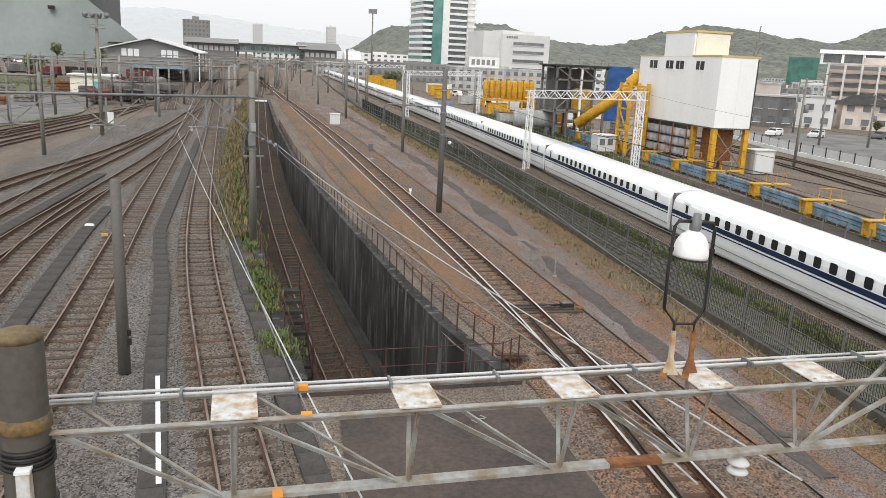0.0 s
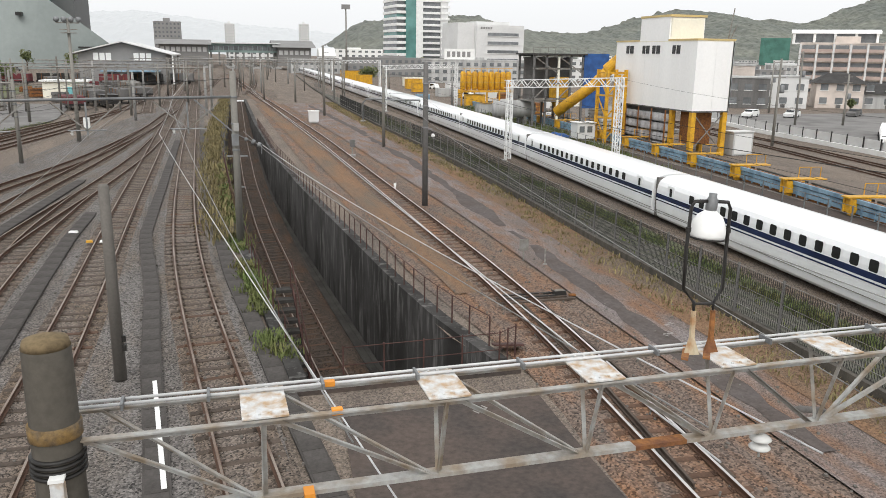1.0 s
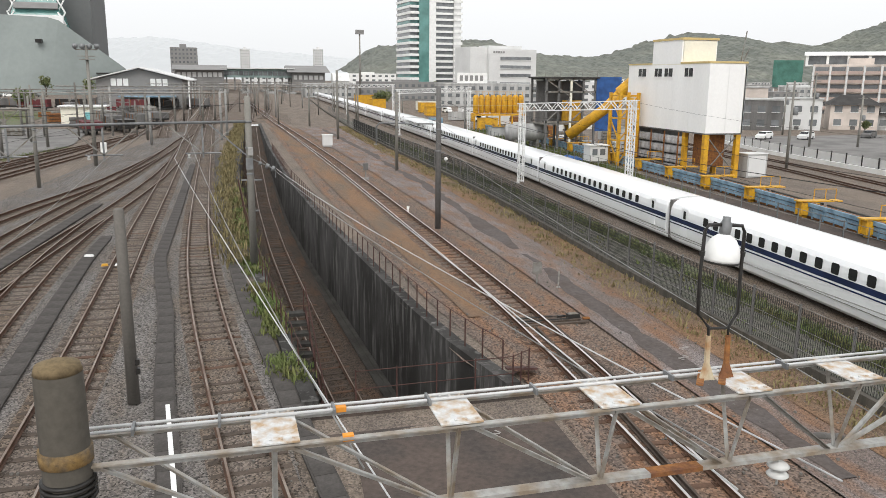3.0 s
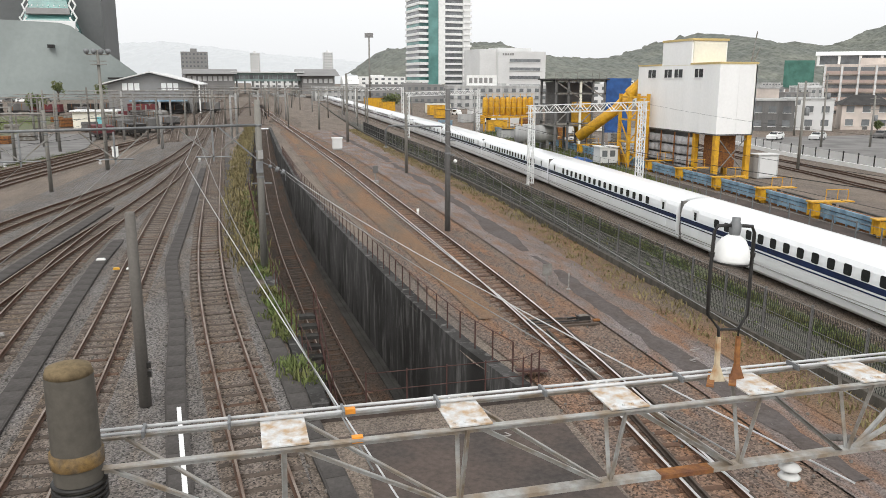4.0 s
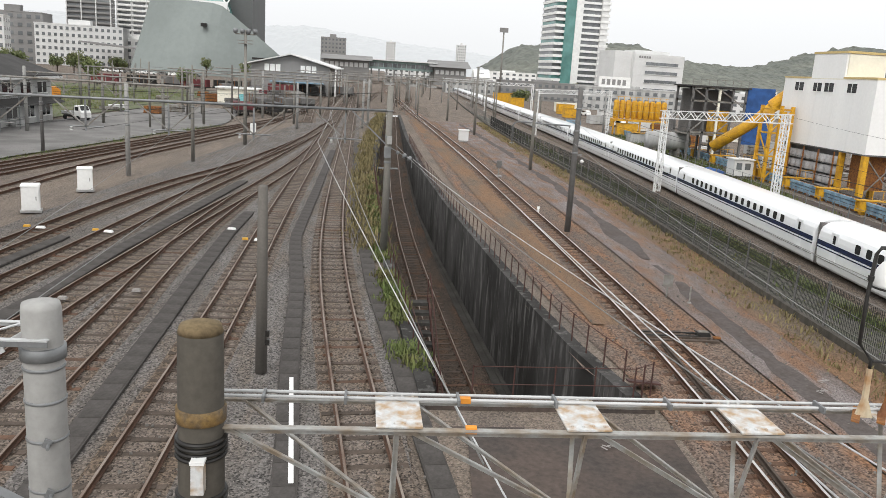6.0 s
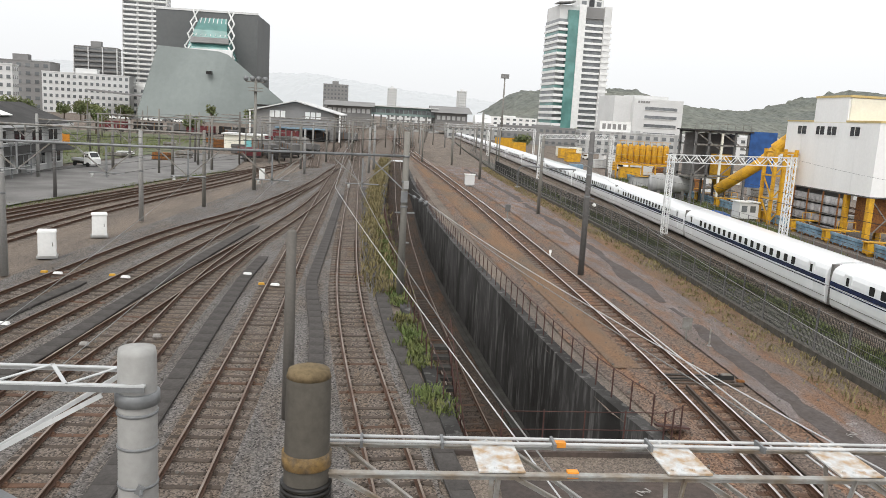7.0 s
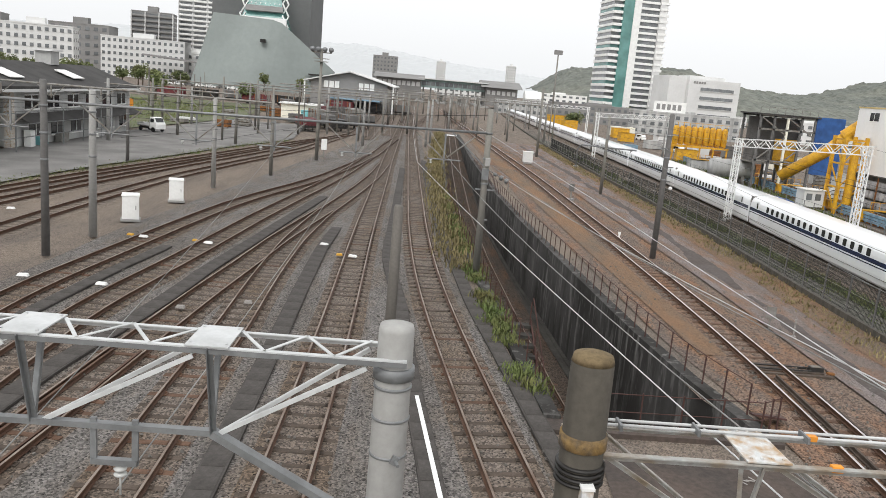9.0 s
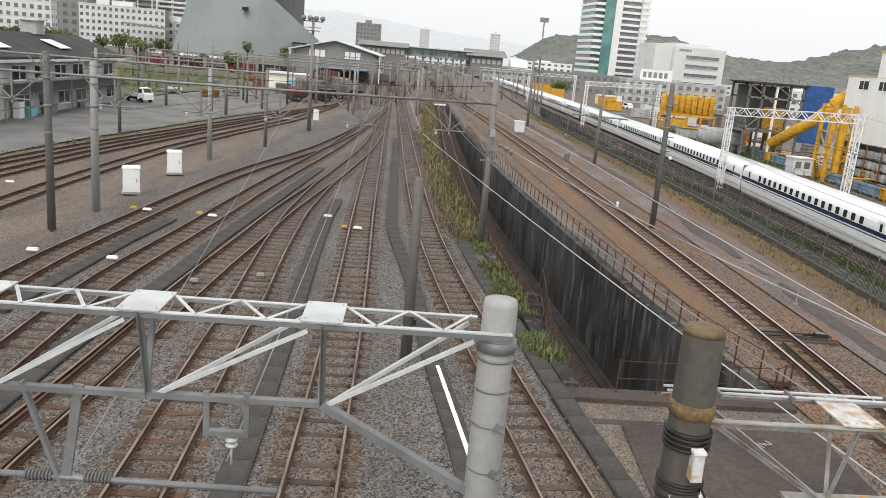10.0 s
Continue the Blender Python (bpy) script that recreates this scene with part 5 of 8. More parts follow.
# overhead wires of the yard, one contact and one messenger wire for each track
for ln in (LINE_A, LINE_C, LINE_D, LINE_E, LINE_F, *YARD_LINES):
    run = [(at_y(ln, y), y) for y in (34.9, 66.5, 113.0) if ln[0][1] <= y <= ln[-1][1] + 15]
    if len(run) > 1:
        wire("wire", [(x, y, 5.0) for x, y in run], 0.06, 0.009, M_WIREDARK, "dark contact wire above a yard track")
        wire("wire", [(x, y, 5.9) for x, y in run], 0.5, 0.009, M_WIREDARK, "dark messenger wire above a yard track")
for x0, x1 in ((-30, -12), (-22, -6), (-14, -2), (-6, 4), (-2, 12), (6, 20)):
    wire("wire", [(x0, 113, 6.4), ((x0 + x1) / 2, 150, 6.7), (x1, 200, 6.7)], 0.6, 0.014, M_WIREDARK, "dark wire over the station throat")
wire("wire", [(-18.9, 33.0, 6.9), (-0.24, 35.8, 7.3)], 0.3, 0.010, M_WIREDARK, "dark cross-span wire between poles")


# ---------- batching plant ----------
def box_geo(x0, x1, y0, y1, z0, z1):
    return Geo().box(((x0 + x1) / 2, (y0 + y1) / 2, (z0 + z1) / 2), (x1 - x0, y1 - y0, z1 - z0))


def white_plant():
    root = thing("plant_building", pose(49.6, 76.6, LOW), "white clad concrete plant on yellow columns with small windows", "industrial building")
    z = lambda v: v - LOW
    # cladding panels
    for k in range(5):
        a, b = k * 3.66, (k + 1) * 3.66 - 0.03
        part("cladding_panel", box_geo(0, 0.18, a, b, z(2.7), z(10.2)), M_PANEL, root)
    for k in range(2):
        part("cladding_panel", box_geo(0.18 + k * 2.25, 0.16 + (k + 1) * 2.25, 0, 0.18, z(2.7), z(10.2)), M_PANEL, root)
    part("cladding_panel", box_geo(4.5, 4.68, 0, 18.3, z(2.7), z(10.2)), M_PANEL, root)
    part("cladding_panel", box_geo(0.18, 4.5, 18.1, 18.28, z(2.7), z(10.2)), M_PANEL, root)
    part("roof", box_geo(0.0, 4.68, 0, 18.3, z(10.2), z(10.32)), M_CREAM, root)
    part("yellow_trim", box_geo(-0.06, 4.75, -0.06, 5.9, z(10.3), z(10.5)), M_TRIM, root, "yellow roof-edge trim")
    part("yellow_trim", box_geo(-0.06, 4.75, 12.4, 18.36, z(10.3), z(10.45)), M_TRIM, root)
    part("floor", box_geo(0.02, 4.66, 0.02, 18.2, z(2.55), z(2.7)), M_DARKWALL, root)
    pent = part("penthouse", box_geo(0.02, 4.6, 5.9, 12.4, z(10.32), z(13.0)), M_PANEL, root, "white penthouse")
    part("penthouse_face", box_geo(0.2, 4.4, 5.72, 5.9, z(10.5), z(12.9)), M_CREAM, pent, "cream end wall")
    part("penthouse_trim", box_geo(-0.05, 4.7, 5.65, 12.5, z(13.0), z(13.25)), M_TRIM, pent, "yellow trim")
    for a, b in ((15.6, 13.8), (11.6, 10.0), (9.3, 7.6), (4.9, 3.3)):
        w = part("window", box_geo(-0.05, 0.05, b, a, z(8.85), z(9.8)), M_GLASS_D, root, "small dark window")
        part("frame", box_geo(-0.07, -0.03, b - 0.08, a + 0.08, z(8.75), z(8.85)), M_WHITE, w)
        part("mullion", box_geo(-0.07, -0.03, (a + b) / 2 - 0.04, (a + b) / 2 + 0.04, z(8.85), z(9.8)), M_WHITE, w)
    for x in (0.1, 4.1):
        part("column", box_geo(x, x + 0.55, 0.1, 0.65, 0, z(2.6)), M_YELLOW, root, "yellow steel column")
        part("column", box_geo(x, x + 0.5, 4.2, 4.7, 0, z(2.6)), M_YELLOW, root)
    for q in ((0.5, 4.3), (4.3, 0.5)):
        part("brace", Geo().bar((q[0], 0.4, 0.6), (q[1], 0.4, z(2.4)), 0.1), M_STEEL, root)
    part("mixer", box_geo(1.2, 3.6, 1.5, 4.0, 1.2, z(2.4)), M_RUST, root, "rusty mixer body")
    rng = random.Random(3)
    bag = Geo().lathe([(0.36, 0), (0.50, 0.12), (0.54, 0.45), (0.50, 0.8), (0.34, 0.95)], 10).mesh("bulk_sack", M_SACK)
    for r in range(4):
        for k in range(13):
            part("bulk_sack", bag, None, root, at=pose(0.3 + rng.uniform(-0.06, 0.06), 5.4 + 1.02 * k + rng.uniform(-0.05, 0.05), 0.05 + r * 1.12, 0, 0, rng.uniform(0, 90)))
    for k in range(5):
        part("stack_post", box_geo(-0.3, -0.18, 4.9 + 3.1 * k, 5.05 + 3.1 * k, 0, z(2.5)), M_RUST, root)
    part("storage_wall", box_geo(0.9, 1.1, 4.9, 18.2, 0, z(2.5)), M_DARKWALL, root)
    for yy in (-0.5, 1.2):
        part("antenna", Geo().tube([(4.6, 1.0 + yy * 0.2, z(10.3)), (5.0, 0.6 + yy * 0.4, z(13.8 if yy > 0 else 12.0))], 0.07, 6), M_STEEL, root)


white_plant()

root = thing("control_cabinet", pose(56.2, 76, LOW), "white equipment cabinet beside the plant", "cabinet")
part("body", box_geo(-1.3, 1.3, 0, 1.8, 0.1, 2.7), M_GREYWALL, root)
part("lid", box_geo(-1.4, 1.4, -0.1, 1.9, 2.7, 2.8), M_FAC, root)
part("door", box_geo(-1.1, 1.1, -0.03, 0.0, 0.3, 2.5), M_FAC, root)

root = thing("conveyor_tube", pose(48.5, 97, LOW), "thick yellow inclined conveyor tube on a yellow tower", "conveyor")
part("tube", Geo().tube([(-4.6, 3.5, 3.2), (-0.5, 0.8, 7.0), (1.6, -0.6, 9.7)], 0.72, 18), M_YELLOW, root, smooth=True)
part("head", Geo().tube([(0.9, -0.2, 9.0), (2.4, -1.2, 10.6)], 0.85, 14), M_YELLOW, root)
for dx in (-1.9, 0.6):
    for dy in (-6.0, -3.4):
        part("leg", box_geo(dx - 0.18, dx + 0.18, dy - 0.18, dy + 0.18, 0, 9.2), M_YELLOW, root, "yellow steel leg")
for z0 in (0.4, 3.2, 6.0):
    for (ax, ay, bx, by) in ((-1.9, -6, 0.6, -6), (-1.9, -6, -1.9, -3.4), (0.6, -6, 0.6, -3.4)):
        part("brace", Geo().bar((ax, ay, z0), (bx, by, z0 + 2.8), 0.14), M_YELLOW, root)
        part("ring_beam", Geo().bar((ax, ay, z0 + 2.8), (bx, by, z0 + 2.8), 0.2), M_YELLOW, root)
part("ladder_tube", Geo().tube([(-0.7, -6.3, 0), (-0.7, -6.3, 8.6)], 0.42, 12), M_YELLOW, root)
part("chute", Geo().tube([(3.5, -8.5, 13.0), (5.2, -9.6, 14.2)], 0.7, 12), M_YELLOW, root)

root = thing("aggregate_bunker", pose(45.2, 112, LOW), "steel framed bunker with yellow hopper and blue sheet", "industrial bunker")
for k, x in enumerate((0, 2.0, 4.0, 6.0, 8.0)):
    for y in (0, 6):
        part("post", box_geo(x - 0.15, x + 0.15, y - 0.15, y + 0.15, 0, 10.9), M_CREAM if k == 2 and y == 0 else M_DARKWALL, root)
for zz in (4.3, 6.6, 8.8, 10.7):
    for y in (0, 6):
        part("beam", box_geo(-0.2, 8.2, y - 0.15, y + 0.15, zz, zz + 0.25), M_STEEL, root)
for x in (0, 4):
    part("brace", Geo().bar((x, 0, 4.4), (x + 4, 0, 8), 0.15), M_STEEL, root)
    part("brace", Geo().bar((x + 4, 0, 8.2), (x, 0, 10.7), 0.15), M_STEEL, root)
part("roof", box_geo(-0.5, 8.5, -0.5, 6.5, 10.95, 11.15), M_ROOFDARK, root)
for k in range(8):
    part("handrail_post", Geo().bar((-0.4 + 1.2 * k, -0.4, 11.1), (-0.4 + 1.2 * k, -0.4, 12.0), 0.07), M_STEEL, root)
part("handrail", Geo().bar((-0.4, -0.4, 12.0), (8.2, -0.4, 12.0), 0.07), M_STEEL, root)
part("inner_wall", box_geo(0.2, 8.0, 4.6, 4.8, 4.2, 10.6), M_DARKWALL, root, "dark inner sheeting")
part("blue_sheet", box_geo(8.1, 12.2, -0.3, -0.1, 3.0, 11.2), M_BLUE, root, "blue sheet wall")
part("blue_sheet", box_geo(12.0, 12.2, -0.1, 6.0, 3.0, 11.2), M_BLUE, root)
part("hopper", Geo().lathe([(0.5, 2.2), (1.7, 4.6), (1.7, 7.6)], 16, (5.5, 2.5, 0)), M_YELLOW, root, "yellow hopper")
part("gantry_floor", box_geo(-0.2, 8.2, 0, 6, 4.0, 4.1), M_STEEL, root)

tank = thing("cement_tank", pose(40.5, 116, LOW), "grey horizontal cement tank on cradles", "tank")
part("shell", Geo().tube([(0, 0, 2.6), (0.35, 0, 2.6), (6.4, 1.5, 2.6), (6.7, 1.58, 2.6)], 1.35, 18), M_GREYWALL, tank, smooth=True)
part("cradle", box_geo(0.8, 1.3, -0.8, 1.2, 0, 1.6), M_STEEL, tank)
part("cradle", box_geo(5.0, 5.5, 0.2, 2.2, 0, 1.6), M_STEEL, tank)

shed = thing("control_cabin", pose(45.0, 93.0, LOW), "small white site cabin with two windows", "site cabin")
part("body", box_geo(-1.25, 1.25, 0, 2.0, 0.4, 2.4), M_FAC, shed)
part("roof", box_geo(-1.4, 1.4, -0.15, 2.15, 2.4, 2.52), M_WHITE, shed)
for x in (-0.6, 0.5):
    part("window", box_geo(x - 0.35, x + 0.35, -0.04, 0.02, 1.2, 2.0), M_WIN, shed)
part("skid", box_geo(-1.15, 1.15, 0.2, 1.8, 0, 0.4), M_STEEL, shed)
tarp = Geo()
n = 9
for i in range(n):
    for j in range(n):
        u, v = i / (n - 1) * 2 - 1, j / (n - 1) * 2 - 1
        tarp.v.append((1.9 * u, 1.3 * v, max(0.0, 0.95 * (1 - 0.5 * (u * u + v * v)) + 0.35 * noise.noise((u * 2, v * 2, 1)))))
for i in range(n - 1):
    for j in range(n - 1):
        a = i * n + j
        tarp.f.append((a, a + n, a + n + 1, a + 1))
ob = tagged(part("tarpaulin", tarp, M_BLUE), "heap under a crumpled blue tarpaulin on the ground", "tarpaulin")
ob.matrix_basis = pose(42.5, 96.5, ground_z(42.5, 96.5) - 0.02)


def yellow_silos():
    root = thing("yellow_tanks", pose(56, 165, LOW), "row of ribbed yellow tanks on a frame", "tanks")
    for k in range(9):
        part("tank", Geo().lathe([(0.45, 3.4), (0.62, 3.6), (0.62, 6.9), (0.4, 7.3)], 12, (-5.4 + 1.3 * k, 0, 0)), M_YELLOW, root, smooth=True)
    part("frame", box_geo(-6.2, 6.0, -0.9, 0.9, 2.9, 3.3), M_YELLOW, root)
    for k in range(9):
        part("ladder", Geo().bar((-5.4 + 1.3 * k, -0.75, 3.2), (-5.4 + 1.3 * k, -0.75, 8.0), 0.09), M_YELLOW, root)
        part("hoop", Geo().lathe([(0.66, 5.0), (0.7, 5.05), (0.66, 5.1)], 12, (-5.4 + 1.3 * k, 0, 0)), M_TRIM, root)
    part("handrail", Geo().bar((-5.9, -0.75, 8.0), (5.6, -0.75, 8.0), 0.09), M_YELLOW, root)
    for k in range(5):
        part("leg", box_geo(-6.0 + 2.9 * k, -5.7 + 2.9 * k, -0.7, -0.4, 0, 3.0), M_YELLOW, root)


yellow_silos()


def skip_bin(x, y, w, d, h, material, label, ang=0):
    root = thing("skip_container", pose(x, y, LOW + 0.02, 0, 0, ang), label, "container", "site containers")
    part("body", box_geo(-w / 2, w / 2, -d / 2, d / 2, 0.15, h), material, root)
    part("rim", box_geo(-w / 2 - 0.06, w / 2 + 0.06, -d / 2 - 0.06, d / 2 + 0.06, h - 0.12, h), material, root)
    for s in (-1, 1):
        part("runner", box_geo(s * w * 0.3 - 0.1, s * w * 0.3 + 0.1, -d / 2, d / 2, 0, 0.15), M_STEEL, root)


for k, (x, y, w, d, h, mm, lb) in enumerate((
        (52, 161, 4.2, 2.4, 2.6, M_YELLOW, "yellow steel site container on dusty ground"), (59.5, 246, 5, 3, 3.2, M_YELLOW, "yellow steel site container on dusty ground"),
        (50, 281, 5, 3, 3.4, M_YELLOW, "yellow steel site container on dusty ground"), (56, 225, 4, 3, 2.6, M_YELLOW, "yellow steel site container on dusty ground"),
        (61, 180, 5, 3, 2.4, M_FAC, "pale steel site container on dusty ground"), (66, 215, 9, 4, 3.0, M_FAC, "pale steel site container on dusty ground"), (57, 200, 5, 3, 2.2, M_GREYWALL, "grey steel site container on dusty ground"),
        (48, 142, 3.5, 2.5, 1.8, M_GREYWALL, "grey steel site container on dusty ground"), (55.5, 138, 4.5, 2.6, 2.2, M_RUST, "rusty steel site container on dusty ground"), (62, 150, 4, 3, 2.2, M_FAC, "pale steel site container on dusty ground"),
        (70, 190, 6, 4, 2.8, M_DARKWALL, "dark steel site container on dusty ground"), (64, 262, 8, 4, 3.2, M_CREAM, "cream steel site container on dusty ground"), (52, 320, 8, 4, 4, M_YELLOW, "yellow steel site container on dusty ground"),
        (46, 182, 3, 2.2, 1.6, M_SKYBLUE, "blue steel site container on dusty ground"), (72, 160, 6, 4, 3.0, M_CREAM, "cream steel site container on dusty ground"), (66, 130, 5, 3, 2.4, M_GREYWALL, "grey steel site container on dusty ground"))):
    skip_bin(x, y, w, d, h, mm, lb, (k * 37) % 25 - 8)


def pallet_stack(x, y, n, material, label, ang, z0=LOW):
    root = thing("material_stack", pose(x, y, z0 + 0.02, 0, 0, ang), label, "building materials", "stacks on the site")
    for k in range(n):
        part("bearer", box_geo(-1.2, 1.2, -0.7, -0.55, 0.55 * k, 0.55 * k + 0.1), M_BARK, root)
        part("bearer", box_geo(-1.2, 1.2, 0.55, 0.7, 0.55 * k, 0.55 * k + 0.1), M_BARK, root)
        part("load", Geo().box((0.05 * (k % 2), 0, 0.55 * k + 0.31), (2.3, 1.5, 0.42), taper=0.97), material, root)


rg = random.Random(31)
for k in range(34):
    y = rg.uniform(98, 235)
    x = float(np.interp(y, [95, 235], [51.5, 58])) + rg.uniform(0.5, 15)
    mt, lb = rg.choice(((M_YELLOW, "yellow formwork bundles stacked on the site"), (M_FAC, "pale concrete bundles stacked on the site"), (M_STEEL, "grey steel bundles stacked on the site"),
                        (M_DARKWALL, "dark steel bundles stacked on the site"), (M_RUST, "rusty steel bundles stacked on the site")))
    pallet_stack(x, y, rg.randint(1, 4), mt, lb, rg.uniform(-25, 25))
for k in range(22):
    x, y = rg.uniform(-44, -20), rg.uniform(118, 205)
    if -31 < x < -21 and 146 < y < 158:
        continue
    mt, lb = rg.choice(((M_RUST, "rusty steel frames stacked in the old yard"), (M_DARKWALL, "dark sleepers stacked in the old yard"), (M_FAC, "pale panels stacked in the old yard"),
                        (M_STEEL, "grey steel parts stacked in the old yard")))
    pallet_stack(x, y, rg.randint(1, 3), mt, lb, rg.uniform(-40, 40), G0)

GIRD = [(39.5, 28), (43.0, 48.7), (44.6, 60), (46.4, 79), (48.4, 100), (50.2, 130), (51.5, 165)]


def girder_line():
    pts = along(GIRD, 8.3)
    for i in range(len(pts) - 1):
        x, y, h = pts[i]
        root = thing("steel_girder", pose(x, y, LOW, 0, 0, math.degrees(h) - 90), "light blue steel girder with yellow end clamps", "girder", "blue girders")
        for z, t in ((0.25, 0.3), (0.62, 0.28), (0.98, 0.3)):
            part("flange", box_geo(-0.12 - 0.08 * (z > 0.9), 0.3, 0.3, 8.0, z, z + t), M_SKYBLUE, root)
        part("web", box_geo(0.0, 0.2, 0.3, 8.0, 0.05, 1.3), M_RUST, root, "rusty brown web")
        part("back_girder", box_geo(1.5, 1.75, 0.3, 8.0, 0.1, 1.1), M_CONC_BROWN, root, "dark rusty second girder")
        for k in range(5):
            part("stiffener", box_geo(-0.16, 0.0, 1.2 + 1.5 * k, 1.26 + 1.5 * k, 0.1, 1.2), M_SKYBLUE, root)
        c = part("clamp", box_geo(-0.55, 0.9, -0.5, 0.5, 0.3, 1.25), M_YELLOW, root, "yellow end clamp")
        for s in (-0.35, 0.35):
            part("clamp_plate", box_geo(-0.62, -0.55, s - 0.1, s + 0.1, 0.25, 1.35), M_YELLOW, c)
        part("walkway", box_geo(-0.8, 2.9, -0.42, 0.42, 1.33, 1.42), M_YELLOW, root, "yellow walkway grating")
        part("clamp_leg", box_geo(-0.3, 0.1, -0.25, 0.25, 0, 0.3), M_YELLOW, c)
        for s in (0.9, 1.9, 2.8):
            part("handrail_post", Geo().bar((s, 0.42, 1.35), (s, 0.42, 2.25), 0.05), M_YELLOW, root)
        part("handrail", Geo().bar((0.9, 0.42, 2.25), (2.8, 0.42, 2.25), 0.05), M_YELLOW, root)


girder_line()
sheet("service_road", [(27.5, 10), (30.8, 25), (32.3, 42), (33.4, 58), (34.6, 88), (35.5, 120), (37, 165)],
      [(37, 10), (39.0, 25), (42, 42), (43.5, 58), (45.5, 88), (48, 120), (50.5, 165)], 10, 165, LOW + 0.03, M_STAIN, "grey dusty strip beside the high-speed line")
sheet("grass_strip", [(29.5, 10), (30.4, 25), (32.3, 44), (34.4, 60), (38, 85), (42, 120), (46, 165)],
      [(32.5, 10), (34.5, 30), (37, 45), (39.5, 58), (42.5, 75), (46.5, 95), (49, 120), (51, 165)], 10, 165, LOW + 0.06, M_GRASSLAND, "weedy grass strip beyond the high-speed line")
sheet("site_yard", [(41, 20), (44, 50), (46, 75), (49, 110), (52, 165), (56, 330)], [(60, 20), (66, 50), (72, 75), (82, 110), (90, 165), (120, 330)], 20, 330, LOW + 0.02,
      M_DIRT, "dusty ground of the construction site", step=10)

# second fence line beyond the grass strip
root = thing("site_fence", Matrix.Identity(4), "light wire fence along the grass strip", "fence", kind="structure")
SF = [(34.2, 20), (36.3, 30), (38.0, 42), (39.3, 58), (40.6, 80), (42, 110), (44, 150)]
post = Geo().box((0, 0, 0.9), (0.07, 0.07, 1.8)).mesh("post", M_GALV)
for x, y, h in along(SF, 2.5):
    part("post", post, None, root, at=pose(x, y, LOW))
for z in (0.6, 1.2, 1.75):
    part("fence_rail", Geo().tube([(x, y, LOW + z) for x, y, _ in along(SF, 4)], 0.02, 5), M_GALV, root)


# ---------- buildings ----------
def building(name, x, y, w, d, h, rot, wall, floors, bays, label, category, z0=G0, win=M_WIN, balcony=None, side_bays=0, win_h=0.42, win_w=0.5, roof_box=True,
             group="", base=0.0):
    """A block with storeys: its front looks to -y before turning."""
    root = thing(name, pose(x, y, z0, 0, 0, rot), label, category, group)
    part("wall", box_geo(-w / 2, w / 2, 0, d, 0, h), wall, root)
    part("parapet", box_geo(-w / 2 - 0.15, w / 2 + 0.15, -0.15, d + 0.15, h, h + 0.5), wall, root)
    fh = (h - base) / floors
    ww = w / bays * win_w
    wm = Geo().box((0, 0, 0), (ww, 0.16, fh * win_h))
    wm.box((0, -0.06, -fh * win_h / 2 - 0.05), (ww + 0.2, 0.3, 0.1))
    wm = wm.mesh("window", win)
    for f in range(floors):
        z = base + fh * (f + 0.55)
        for b in range(bays):
            part("window", wm, None, root, at=pose(-w / 2 + w * (b + 0.5) / bays, -0.02, z))
        if balcony is not None:
            part("balcony_slab", box_geo(-w / 2, w / 2, -1.3, 0, base + fh * f, base + fh * f + 0.2), wall, root)
            for b in range(bays):
                xa = -w / 2 + w * b / bays
                part("balcony", box_geo(xa + 0.3, xa + w / bays - 0.3, -1.4, -1.2, base + fh * f + 0.2, base + fh * f + fh * 0.42), balcony, root, "balcony parapet")
    if balcony is not None:
        for b in range(bays + 1):
            part("pier", box_geo(-w / 2 + w * b / bays - 0.3, -w / 2 + w * b / bays + 0.3, -1.45, 0, 0, h), M_FAC, root, "pale pier")
    if side_bays:
        sm = Geo().box((0, 0, 0), (0.16, d / side_bays * win_w, fh * win_h)).mesh("window", win)
        for s in (-1, 1):
            for f in range(floors):
                for b in range(side_bays):
                    part("window", sm, None, root, at=pose(s * (w / 2 + 0.02), d * (b + 0.5) / side_bays, base + fh * (f + 0.55)))
    if roof_box:
        part("roof_house", box_geo(-w * 0.15, w * 0.1, d * 0.3, d * 0.6, h, h + min(4, h * 0.15)), wall, root)
    return root


